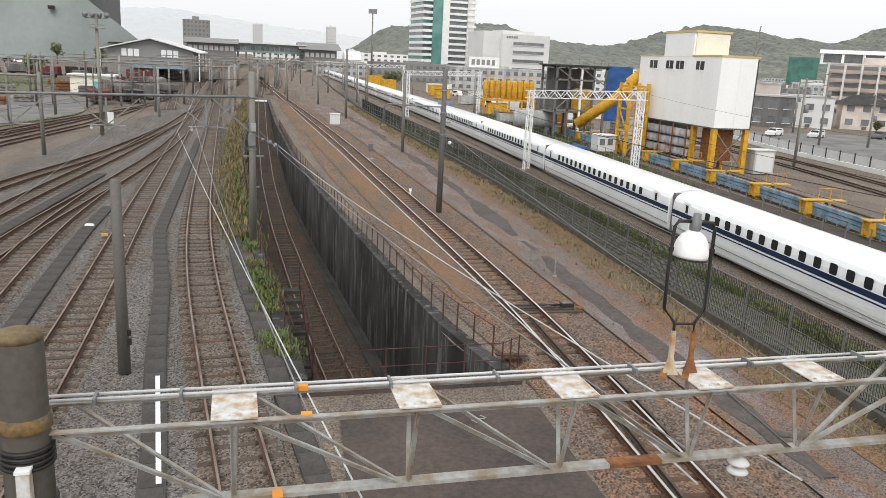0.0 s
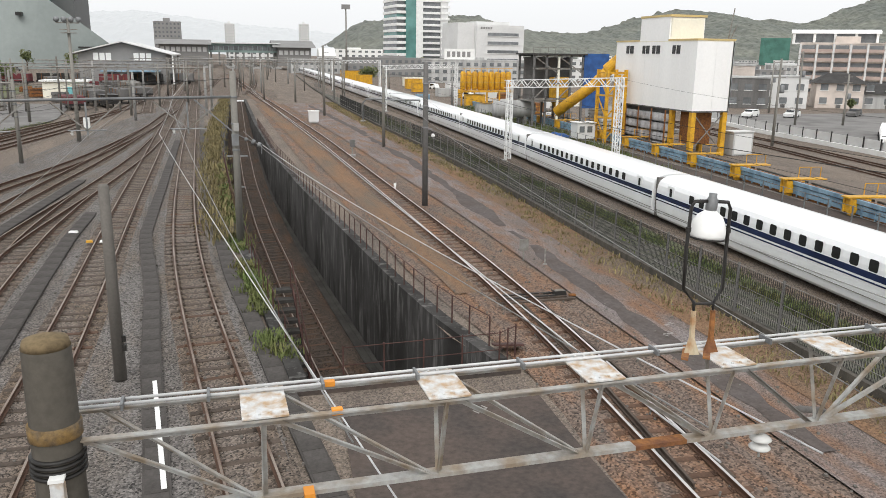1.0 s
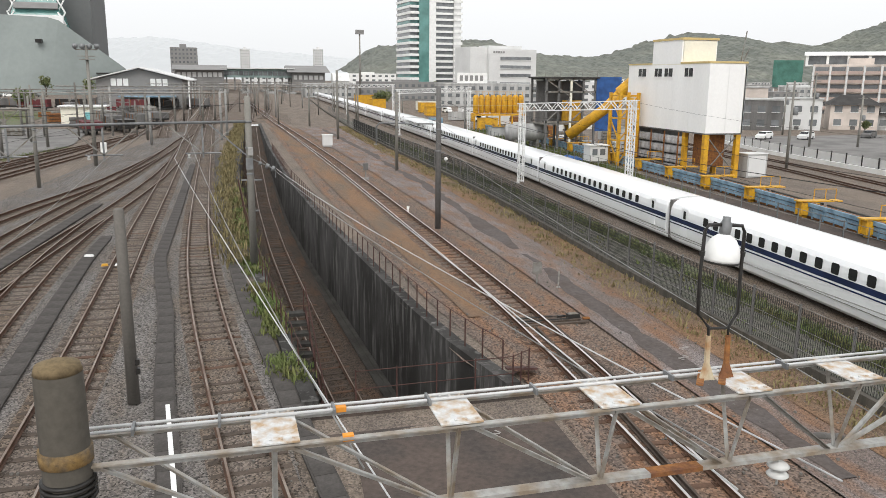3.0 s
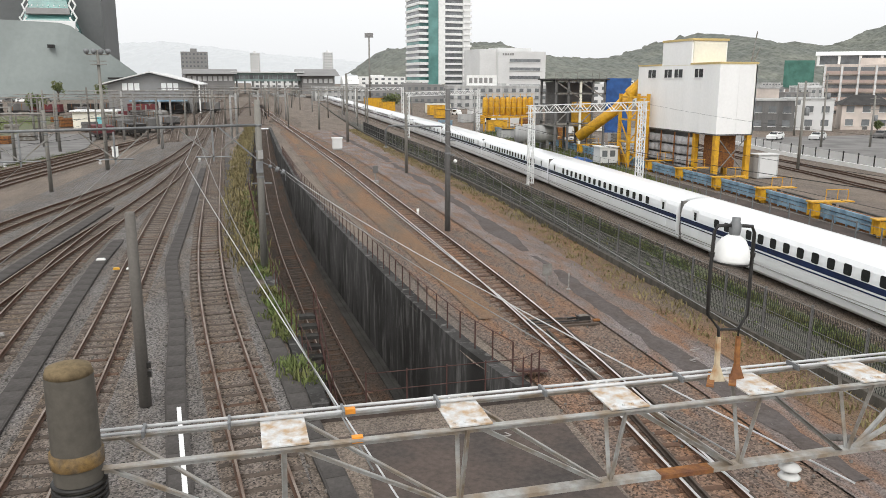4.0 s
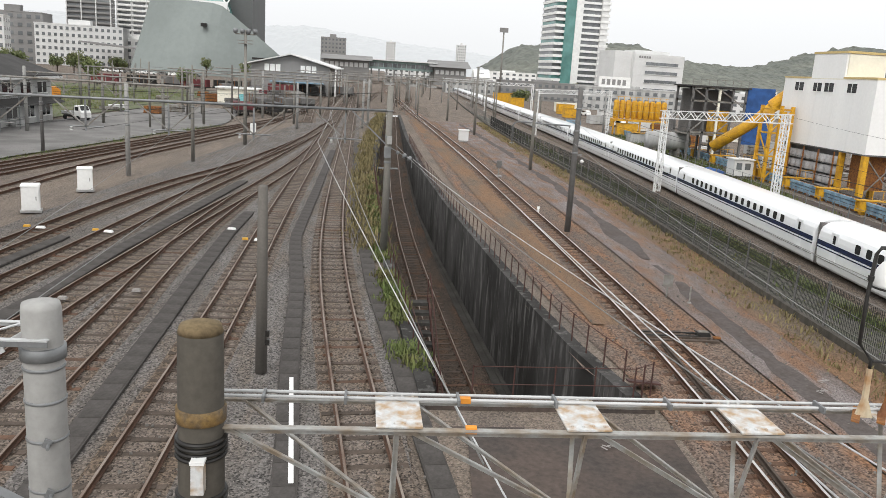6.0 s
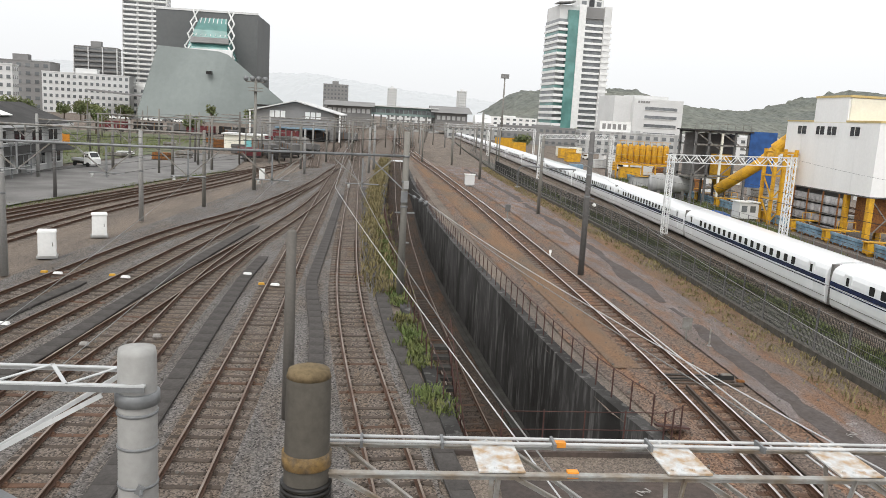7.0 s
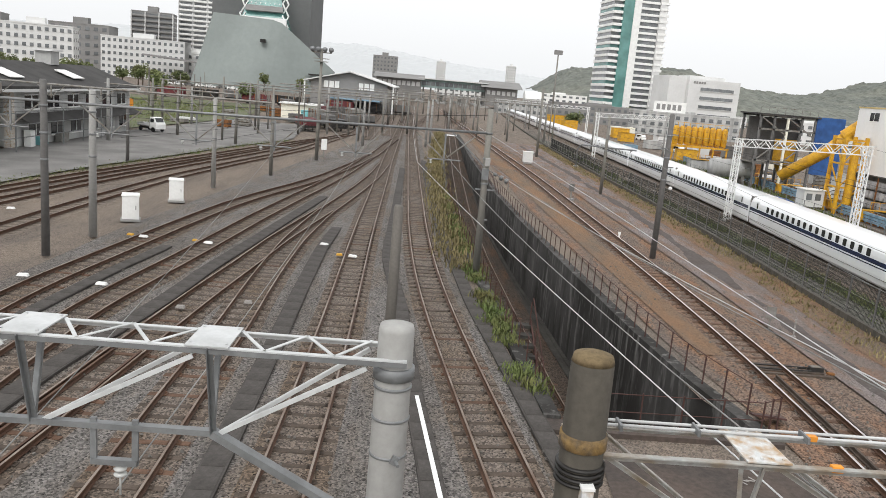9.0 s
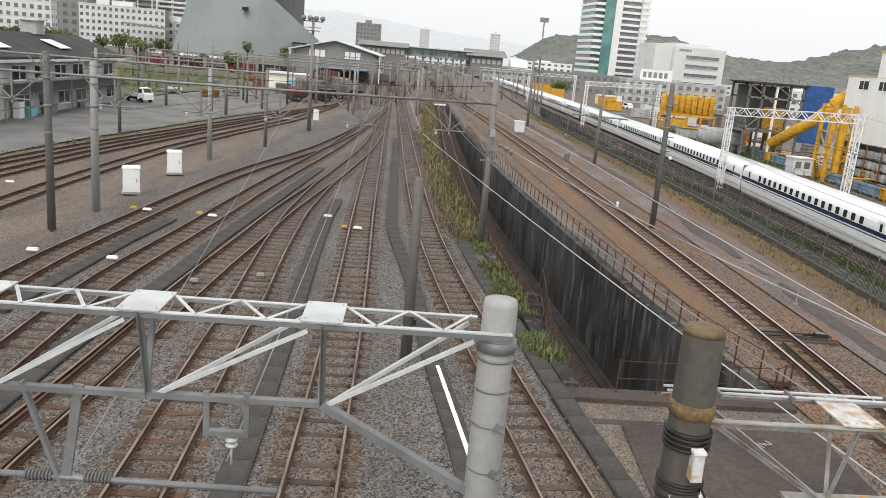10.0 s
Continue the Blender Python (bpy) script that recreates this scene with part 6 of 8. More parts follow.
# office tower with green glass corner
def office_tower():
    root = thing("office_tower", pose(118.5, 470, G0, 0, 0, 6), "tall white office tower with green glass corner", "office tower")
    H = 78.0
    part("core", box_geo(-14, 16, 2, 26, 0, H), M_FAC, root)
    part("green_glass", box_geo(-9.2, -3.0, -0.6, 6, 2, H - 3), M_TEAL, root, "green glass corner bay")
    part("white_pier", box_geo(-3.0, 1.2, -1.2, 4, 0, H + 0.5), M_WHITE, root, "white pier")
    part("white_pier", box_geo(13.0, 17.5, -0.5, 6, 0, H + 0.5), M_FAC, root)
    part("crown", box_geo(1.2, 13, 0.2, 6, H - 7, H - 0.5), M_FACD, root)
    part("canopy", Geo().box((-11, 3, H + 1.2), (10, 9, 0.6), pose(0, 0, 0, 0, -6, 0)), M_FACD, root, "dark roof canopy")
    n = 19
    for k in range(n):
        z = 4 + (H - 12) * k / n
        part("floor_band", box_geo(-14.8, -9.2, -0.4, 27, z, z + 1.5), M_WHITE, root)
        part("window", box_geo(-14.3, -9.2, 1.7, 26.4, z + 1.5, z + 3.4), M_TEAL if k % 3 == 1 else M_WIN, root)
        part("floor_band", box_geo(1.2, 14.5, 0.1, 3, z, z + 1.3), M_WHITE, root)
        part("window", box_geo(1.2, 13.0, 0.8, 2.1, z + 1.3, z + 3.4), M_WIN, root)
        part("sill", box_geo(13, 18.4, -0.8, 2, z + 0.2, z + 1.6), M_WHITE, root)
    part("upper_tower", box_geo(0.0, 15.5, 9, 22, H, H + 40), M_FAC, root, "upper tower")
    for k in range(10):
        z = H + 1.5 + 3.8 * k
        part("window", box_geo(1.5, 4.5, 8.8, 9.1, z, z + 2.6), M_WIN, root)
        part("window", box_geo(6.3, 9.5, 8.6, 9.1, z - 0.5, z + 3.1), M_GLASS_D, root)
        part("window", box_geo(11, 14, 8.8, 9.1, z, z + 2.6), M_WIN, root)
    part("podium", box_geo(-18, 22, -6, 22, 0, 6), M_FACD, root)


office_tower()

# white hall with long window bands
root = thing("white_hall", pose(148.5, 420, G0, 0, 0, 10), "white civic building with dark window bands", "office building")
part("wall", box_geo(-12, 18, 0, 24, 0, 24.5), M_FAC, root)
part("side_wing", box_geo(-22, -12, 3, 22, 0, 25.5), M_FAC, root)
for k in range(4):
    part("window_band", box_geo(-5, 14.5, -0.15, 0.1, 5 + 4.6 * k, 6.6 + 4.6 * k), M_WIN, root)
    part("sill", box_geo(-5.2, 14.7, -0.4, 0.0, 4.7 + 4.6 * k, 4.95 + 4.6 * k), M_FAC, root)
for k in range(6):
    part("side_window", box_geo(-20.5 + 1.4 * k, -19.6 + 1.4 * k, 2.85, 3.1, 9, 11), M_WIN, root)
part("plant_room", box_geo(-9, 12, 6, 18, 24.5, 26.5), M_FAC, root)
for k in range(5):
    part("sign_bar", box_geo(-9.5 + 1.5 * k, -8.5 + 1.5 * k, -0.2, 0, 22.3, 23.4), M_FACD, root, "dark lettering bar")

bld = (
    ("apartment_block", 205.5, 224, 31, 14, 17.5, -38, M_BEIGE, 6, 6, "beige apartment block with brown balconies", M_BALCONY, LOW - 1.5),
    ("apartment_block", 232.5, 233, 14, 16, 16.5, -38, M_PINK, 6, 3, "reddish apartment block beside a beige one", None, LOW - 1.5),
)
for nm, x, y, w, d, h, rot, mt, fl, by, lb, bal, z0 in bld:
    building(nm, x, y, w, d, h, rot, mt, fl, by, lb, "apartment block", z0, balcony=bal, side_bays=4, win_h=0.42 if bal is None else 0.62, win_w=0.35 if bal is None else 0.8)
root = thing("roof_pavilion", pose(204.5, 231, LOW + 16.0, 0, 0, -38), "white curved roof storey on an apartment block", "roof storey")
part("frame", box_geo(-13, 14, 1, 8, 0, 0.5), M_WHITE, root)
for k in range(5):
    part("pier", box_geo(-13 + 6.5 * k, -12.2 + 6.5 * k, 1, 8, 0.5, 3.6), M_WHITE, root)
part("glazing", box_geo(-12.2, 13.2, 2.2, 7.5, 0.5, 3.5), M_WIN, root)
part("curved_roof", Geo().sweep([(-13.5, 4.5, 3.6), (14.5, 4.5, 3.6)], [(-4, 0), (4, 0), (3.6, 0.7), (2, 1.2), (0, 1.4), (-2, 1.2), (-3.6, 0.7)]), M_WHITE, root)


def house(x, y, w, d, h, rot, wall, label, roof="flat", z0=LOW):
    root = thing("house", pose(x, y, z0, 0, 0, rot), label, "house", "houses behind the car park")
    part("wall", box_geo(-w / 2, w / 2, 0, d, 0, h), wall, root)
    if roof == "flat":
        part("roof", box_geo(-w / 2 - 0.2, w / 2 + 0.2, -0.2, d + 0.2, h, h + 0.35), M_GREYWALL, root)
    else:
        e = 0.7
        vs = [(-w / 2 - e, -e, h), (w / 2 + e, -e, h), (w / 2 + e, d + e, h), (-w / 2 - e, d + e, h), (-w / 4, d / 2, h + 2.2), (w / 4, d / 2, h + 2.2)]
        part("roof", Geo().add(vs, [(0, 1, 5, 4), (1, 2, 5), (2, 3, 4, 5), (3, 0, 4), (3, 2, 1, 0)]), M_ROOFDARK, root, "dark tiled hip roof")
    for f in range(2):
        for k in range(3):
            xx = -w / 2 + w * (k + 0.5) / 3
            wi = part("window", box_geo(xx - 0.8, xx + 0.8, -0.08, 0.05, 1.0 + 3 * f, 2.4 + 3 * f), M_WIN, root)
            part("sill", box_geo(xx - 0.9, xx + 0.9, -0.18, 0.02, 0.9 + 3 * f, 1.0 + 3 * f), M_WHITE, wi)
    part("door", box_geo(-0.5, 0.5, -0.06, 0.03, 0.1, 2.2), M_DARKWALL, root)
    return root


house(113, 152, 9, 9, 6.6, -30, M_DARKWALL, "two-storey house with dark grey siding")
house(122.5, 152, 10, 9, 6.8, -30, M_FAC, "two-storey pale grey house with flat roof")
house(136, 150, 10, 8, 5.6, -32, M_BEIGE, "old house with dark tiled roof", "hip")
house(146, 146, 12, 8, 3.4, -32, M_GREYWALL, "low old house with dark hip roof", "hip")
house(124, 178, 16, 10, 9.0, -30, M_BEIGE, "cream flat-roofed building behind the houses")
house(150, 122, 10, 9, 7.5, -40, M_WHITE, "white house with glazed corner")
building("shop_block", 98, 300, 40, 18, 8.5, -10, M_GREYWALL, 3, 13, "low pale building with a dark lettered board", "shop building", LOW, side_bays=3)
building("low_block", 84, 380, 50, 18, 8.5, -5, M_FACD, 3, 16, "low grey commercial block", "office building", LOW)
building("low_block", 165, 330, 50, 20, 9, -20, M_FAC, 3, 15, "long low white building at the hill's foot", "office building", LOW)
building("low_block", 60, 430, 44, 18, 7, 0, M_GREYWALL, 2, 14, "low pale building near the station", "office building", LOW)
sign = thing("sign_board", pose(92, 303, LOW + 9.0, 0, 0, -10), "white roof sign with dark characters on a low building", "sign")
part("board", box_geo(-6, 6, -0.15, 0.15, 0, 4), M_WHITE, sign)
for k in range(5):
    part("lettering_bar", box_geo(-5 + 2.0 * k, -3.7 + 2.0 * k, -0.2, -0.15, 0.9, 3.0), M_FACD, sign)
for s in (-4, 4):
    part("leg", box_geo(s - 0.15, s + 0.15, 0, 0.3, -1.2, 0), M_STEEL, sign)


# arena: leaning metal-clad shell in front of a dark box with a glass bay
def arena():
    root = thing("arena", pose(-85, 400, G0), "grey-green metal clad arena with leaning wall and glass bay", "arena")
    n = 14
    g = Geo()
    for i in range(n + 1):
        u = i / n
        x = -31 + 67 * u
        bulge = -14 * math.sin(math.pi * min(1, u * 0.75 + 0.2))
        top = 35 - 2.5 * u if u < 0.55 else 33.6 - (u - 0.55) * 49
        tx = x + (9.0 * (1 - u) if u < 0.5 else 4.5 - 5.0 * (u - 0.5))
        for k in range(5):
            f = k / 4
            g.v.append((x + (tx - x) * f, bulge * (1 - 0.75 * f), top * f))
    for i in range(n):
        for k in range(4):
            a = i * 5 + k
            g.f.append((a, a + 5, a + 6, a + 1))
    part("leaning_wall", g, M_ARENA, root, "curved leaning wall")
    part("hall_box", box_geo(-29.0, 21.5, 22, 70, 0, 55), M_ARENABOX, root, "dark rectangular hall")
    part("roof_edge", box_geo(-29.3, 21.8, 21.6, 22.2, 54.6, 55.6), M_FAC, root)
    vs = []
    for z, a, b, y in ((28.5, -11.5, 12.5, 6), (36, -10.5, 10, 9), (45, -8.5, 7.5, 14), (51.5, -7, 6.5, 21)):
        vs += [(a, y, z), (b, y, z), (b, 23, z), (a, 23, z)]
    f = []
    for r in range(3):
        for k in range(4):
            a, b = r * 4 + k, r * 4 + (k + 1) % 4
            f.append((a, b, b + 4, a + 4))
    f += [(12, 13, 14, 15), (3, 2, 1, 0)]
    bay = part("glass_bay", Geo().add(vs, f), M_TEAL, root, "green glass bay window")
    part("bay_band", Geo().box((0.5, 6.8, 32.5), (22.5, 1.4, 5.5), pose(0, 0, 0, -20, 0, 0)), M_FAC, bay)
    part("louvre_band", Geo().box((0.2, 9.0, 39.5), (18.5, 1.0, 3.0), pose(0, 0, 0, -25, 0, 0)), M_FACD, bay)
    for k in range(7):
        x = -7.6 + 2.5 * k
        part("mullion", Geo().bar((x * 0.95, 12.3, 42), (x * 0.8, 20.8, 51.6), 0.35), M_FAC, bay)
    for s in (-1, 1):
        for k in range(4):
            z = 31 + 6 * k
            part("truss_bar", Geo().bar((s * (12.5 - 0.6 * k), 8 + 3 * k, z), (s * (9.2 - 0.6 * k), 9 + 3.2 * k, z + 6), 0.6), M_WHITE, root)
            part("truss_bar", Geo().bar((s * (9.2 - 0.5 * k), 8 + 3 * k, z), (s * (12.3 - 0.7 * k), 10 + 3.2 * k, z + 6), 0.5), M_WHITE, root)
    part("vent", box_geo(2.5, 5, -10.5, -7.5, 22.5, 24), M_BLACK, root, "dark opening")
    for z in (9, 6.5):
        part("slot", box_geo(26, 33, -8.5, -5.2, z, z + 0.8), M_BLACK, root)
    part("entrance_roof", Geo().box((-40, 10, 11), (34, 18, 0.8), pose(0, 0, 0, 0, 4, 0)), M_FACD, root)


arena()
apt = building("apartment_tower", -158, 560, 28, 24, 83, 8, M_FAC, 26, 3, "tall grey residential tower with balcony bands", "apartment tower", balcony=M_WHITE, side_bays=3, win_h=0.6, win_w=0.8)
part("roof_tank", box_geo(-6, 6, 6, 16, 83, 91), M_FAC, apt)
building("apartment_tower", -177, 520, 25, 20, 39.5, 10, M_FACD, 13, 3, "dark grey residential block", "apartment block", balcony=M_FACD, side_bays=3, win_w=0.8)
building("apartment_block", -160, 330, 28, 14, 19.5, 14, M_FAC, 6, 10, "pale apartment block with rows of windows", "apartment block", side_bays=3)
building("apartment_block", -186, 335, 18, 14, 23, 14, M_FACD, 7, 5, "dark apartment block at the edge of town", "apartment block")
building("low_block", -190, 250, 40, 16, 9, 20, M_FAC, 3, 9, "low pale apartment block", "apartment block")
building("low_block", -150, 425, 42, 18, 20, 6, M_FAC, 6, 15, "grey office block beside the arena", "office building")
building("low_block", -185, 430, 30, 18, 25, 6, M_FACD, 6, 7, "grey office block with roof tower", "office building")
building("low_block", -128, 440, 26, 16, 15, 6, M_WHITE, 4, 6, "white low block beside the arena", "office building")
building("far_block", -46.5, 900, 27, 20, 38, 0, M_FACD, 9, 7, "distant dark grey block behind the station", "office building")
building("far_block", 25, 1300, 15, 18, 50, 0, M_FAC, 12, 5, "distant pale tower in haze", "office tower")
building("far_block", 145, 1350, 15, 18, 54, 0, M_FAC, 12, 5, "distant pale tower in haze", "office tower")
building("far_block", 45, 900, 60, 20, 14, 0, M_FAC, 3, 10, "distant low pale block", "office building")
building("far_block", 130, 760, 50, 20, 12, 0, M_WHITE, 3, 8, "distant low white block", "office building")


# station over the tracks
def station():
    root = thing("station_concourse", pose(10, 520, G0), "long grey-green station concourse bridging the tracks", "railway station")
    part("left_wing", box_geo(-43, -14, 0, 40, 0, 12.5), M_FACD, root)
    part("left_roof", Geo().sweep([(-45, 20, 12.5), (-12, 20, 12.5)], [(-24, 0), (24, 0), (12, 2.6), (0, 3.2), (-12, 2.6)]), M_FACD, root)
    for k in range(9):
        part("window", box_geo(-42 + 3.1 * k, -39.8 + 3.1 * k, -0.3, 0.1, 8.2, 11.0), M_FAC, root)
    part("bridge", box_geo(-14, 28, 6, 30, 8.0, 13.4), M_STATION, root, "pale grey-green bridge")
    for k in range(14):
        part("window", box_geo(-13.6 + 3.0 * k, -11.0 + 3.0 * k, 5.7, 6.1, 9.4, 12.0), M_WIN, root)
    part("bridge_roof", box_geo(-16, 30, 3, 33, 13.4, 14.1), M_FAC, root)
    part("right_wing", box_geo(28, 49, 0, 40, 0, 11.5), M_FACD, root)
    part("right_roof", Geo().sweep([(25, 20, 11.5), (52, 20, 11.5)], [(-24, 0), (24, 0), (0, 4.5)]), M_FACD, root)
    for k in range(6):
        part("window", box_geo(29 + 3.3 * k, 31.2 + 3.3 * k, -0.3, 0.1, 7, 9.6), M_FAC, root)
    for k in range(9):
        part("pier", box_geo(-13 + 5 * k, -12 + 5 * k, 8, 10, 0, 8.0), M_FACD, root)


station()
dome = thing("domed_hall", pose(66, 500, G0), "white domed roof of a hall beside the station", "hall")
part("roof", Geo().sweep([(-5, 0, 6.5), (5, 0, 6.5)], [(-7, 0), (7, 0), (5.5, 2.6), (2.5, 4.3), (0, 4.8), (-2.5, 4.3), (-5.5, 2.6)]), M_WHITE, dome)
part("wall", box_geo(-4.8, 4.8, -6.5, 6.5, 0, 6.5), M_FAC, dome)
for x, y, w in ((-4, 430, 5), (8, 430, 5), (20, 425, 5), (30, 420, 5)):
    pf = thing("platform_roof", pose(x, y, G0), "long grey platform canopy before the station", "platform canopy", "platform canopies")
    part("roof", box_geo(-w / 2, w / 2, 0, 80, 4.2, 4.6), M_FACD, pf)
    for k in range(6):
        part("column", box_geo(-0.2, 0.2, 2 + 14 * k, 2.4 + 14 * k, 0, 4.2), M_STEEL, pf)
    part("platform", box_geo(-w / 2, w / 2, 0, 80, 0, 1.0), M_CONC, pf)


# depot shed with gabled front
def depot_shed():
    root = thing("depot_shed", pose(-23.3, 220, G0), "grey gabled depot shed with white-edged roof", "depot shed")
    w, h, r = 10.5, 7.6, 10.4
    g = Geo().add([(-w, 0, 0), (w, 0, 0), (w, 0, h), (0, 0, r), (-w, 0, h), (-w, 45, 0), (w, 45, 0), (w, 45, h), (0, 45, r), (-w, 45, h)],
                  [(0, 1, 2, 3, 4), (9, 8, 7, 6, 5), (1, 6, 7, 2), (5, 0, 4, 9)])
    part("wall", g, M_FACD, root)
    for s in (-1, 1):
        part("roof_slope", Geo().add([(0, -1.5, r + 0.1), (s * (w + 2), -1.5, h - 0.3), (s * (w + 2), 46, h - 0.3), (0, 46, r + 0.1), (0, -1.5, r + 0.4), (s * (w + 2), -1.5, h), (s * (w + 2), 46, h), (0, 46, r + 0.4)],
                                     [(0, 1, 2, 3), (7, 6, 5, 4), (0, 4, 5, 1), (1, 5, 6, 2), (2, 6, 7, 3)]), M_FAC, root)
        for k in range(3):
            part("post", box_geo(s * (w + 1.6) - 0.2, s * (w + 1.6) + 0.2, -1.2 + 20 * k, -0.8 + 20 * k, 0, h - 0.2), M_WHITE, root)
        for k in range(3):
            part("window", box_geo(s * 4.8 - 2.2 + 1.5 * k, s * 4.8 - 1.0 + 1.5 * k, -0.15, 0.1, 6.0, 7.8), M_WHITE, root)
    part("canopy", box_geo(-5, 9, -5, 0, 3.2, 3.5), M_SKYBLUE, root)


depot_shed()

root = thing("storage_hut", pose(-26.3, 150, G0), "cream storage hut with white roof and cyan door", "hut")
part("wall", box_geo(-3.2, 3.6, 0, 5, 0, 3.1), M_CREAM, root)
part("roof", box_geo(-3.6, 4.2, -0.5, 5.5, 3.1, 3.35), M_WHITE, root)
part("door", box_geo(0.6, 3.9, -0.12, 0.05, 0.3, 2.2), M_CYAN, root, "cyan roller door")


def wagon(x, y, ang, mt, label, h=2.2, l=7.0):
    root = thing("freight_wagon", pose(x, y, G0, 0, 0, ang), label, "freight wagon", "stored freight wagons")
    part("body", box_geo(-1.3, 1.3, -l / 2, l / 2, 0.9, 0.9 + h), mt, root)
    part("frame", box_geo(-1.2, 1.2, -l / 2 - 0.3, l / 2 + 0.3, 0.55, 0.9), M_BLACK, root)
    for yy in (-l * 0.32, l * 0.32):
        for s in (-0.6, 0.6):
            part("wheel", Geo().tube([(s - 0.06, yy, 0.42), (s + 0.06, yy, 0.42)], 0.42, 12), M_BLACK, root)
    for k in range(3):
        part("rib", box_geo(-1.36, 1.36, -l / 3 + k * l / 3 - 0.06, -l / 3 + k * l / 3 + 0.06, 0.9, 0.9 + h), M_RUST, root)


rng = random.Random(11)
for k, (x, y) in enumerate(((-21.5, 128), (-19.6, 137), (-21.8, 146), (-17.5, 133), (-16.2, 143), (-24.5, 166), (-21, 162), (-17.5, 172), (-27, 180), (-14.5, 158), (-31, 172), (-35, 190), (-19, 190))):
    wagon(x, y, 18 + rng.uniform(-4, 4), (M_BRICKRED, M_DARKWALL, M_STEEL, M_BLACK, M_DARKWALL)[k % 5], "old maroon and dark freight wagon stored in the yard", 1.0 + 0.4 * (k % 3))
wagon(-52, 130, 40, M_ORANGE, "orange maintenance wagon in the weedy yard", 1.6, 5)
wagon(-58, 126, 40, M_RUST, "rusty red maintenance wagon in the weedy yard", 1.6, 5)
for k in range(9):
    wagon(-70 + 7.5 * k, 215 + 5 * (k % 3), 80, (M_BRICKRED, M_BLACK, M_DARKWALL)[k % 3], "dark red stored wagon in the far yard", 1.8)


# workshop at the yard road
def workshop():
    root = thing("workshop", pose(-39.2, 60, G0, 0, 0, 0), "long grey workshop with dark roof and skylights", "workshop")
    L = 39
    part("wall", box_geo(-9, 0, 11, L, 0, 5.3), M_GREYWALL, root)
    part("lean_to_roof", Geo().add([(0, 11, 2.95), (0, L, 2.95), (1.5, L, 2.25), (1.5, 11, 2.25), (0, 11, 2.85), (0, L, 2.85), (1.5, L, 2.15), (1.5, 11, 2.15)],
                                   [(0, 3, 2, 1), (4, 5, 6, 7), (3, 7, 6, 2), (0, 4, 7, 3), (1, 2, 6, 5)]), M_ROOFDARK, root, "dark sheet roof over the lower windows")
    part("fascia", box_geo(0.86, 0.98, -1, L + 1, 4.95, 5.2), M_FAC, root, "pale board under the eaves")
    part("back_wall", box_geo(-9, -8.6, 0, 11, 0, 5.6), M_DARKWALL, root)
    for y in (0.3, 4.6, 10.6):
        part("column", box_geo(-0.5, 0.1, y - 0.35, y + 0.35, 0, 5.4), M_PLATE, root, "peeling white column")
    part("roof", Geo().add([(0.9, -1, 5.5), (0.9, L + 1, 5.3), (-5, L + 1, 7.4), (-5, -1, 7.6), (-11, L + 1, 5.3), (-11, -1, 5.5),
                            (0.9, -1, 5.2), (0.9, L + 1, 5.0), (-11, L + 1, 5.0), (-11, -1, 5.2)],
                           [(0, 1, 2, 3), (3, 2, 4, 5), (0, 6, 7, 1), (6, 9, 8, 7), (0, 3, 5, 9, 6), (1, 7, 8, 4, 2)]), M_ROOFDARK, root)
    for y in (13, 26):
        part("skylight", Geo().box((-1.6, y, 6.49), (2.2, 2.6, 0.08), pose(0, 0, 0, 0, 19.5, 0)), M_WHITE, root, "white skylight")
        part("vent", box_geo(-5.9, -4.2, y + 1.5, y + 3.4, 7.3, 8.7), M_GREYWALL, root, "roof ventilator")
        part("vent_cap", box_geo(-6.2, -3.9, y + 1.2, y + 3.7, 8.7, 8.9), M_FAC, root)
    for k in range(6):
        for z0, z1, dy in ((3.35, 4.55, 0.0), (0.75, 1.95, 0.7)):
            y = 13.0 + 4.4 * k + dy
            w = part("window", box_geo(-0.05, 0.04, y, y + 2.4, z0, z1), M_GLASS_D, root)
            part("mullion", box_geo(0.03, 0.09, y + 1.15, y + 1.25, z0, z1), M_WHITE, w)
            part("frame", box_geo(0.0, 0.1, y - 0.1, y + 2.5, z1, z1 + 0.1), M_WHITE, w)
            part("sill", box_geo(0.0, 0.15, y - 0.1, y + 2.5, z0 - 0.12, z0), M_WHITE, w)
    for y, w, z, mt in ((12.2, 0.9, 1.5, M_WHITE), (14.1, 1.5, 0.8, M_CYAN), (18.4, 1.7, 0.9, M_STEEL), (27.0, 2.2, 0.7, M_GREYWALL)):
        part("stored_panel", box_geo(0.25, 0.85, y, y + w, 0, z), mt, root)
    for k in range(6):
        part("scaffold_post", Geo().bar((1.9, 3 + 4.5 * k, 0), (1.9, 3 + 4.5 * k, 3.4), 0.09), M_GALV, root)
    for z in (1.2, 2.3, 3.3):
        part("scaffold_rail", Geo().bar((1.9, 2, z), (1.9, 28, z), 0.07), M_GALV, root)


workshop()
sheet("yard_road", [(-44, 30), (-41, 54), (-39.2, 70), (-39, 100), (-36, 140)], [(-30.8, 34.0), (-30.3, 52.1), (-29.0, 62.7), (-27.3, 70.8), (-24.0, 89.8), (-20.1, 105.5), (-24.0, 150.0)], 34, 140, G0 + 0.03, M_ASPHALT,
      "worn grey yard road beside the workshop", step=5, category="road")
root = thing("steel_skip", pose(-37.6, 58.8, G0 + 0.1, 0, 0, 12), "pale cyan steel skip on short feet", "skip")
part("body", Geo().box((0, 0, 1.05), (2.6, 2.4, 1.7), taper=1.04), M_CYAN, root)
part("lid", box_geo(-1.4, 1.4, -1.3, 1.3, 1.85, 2.0), M_CYAN, root)
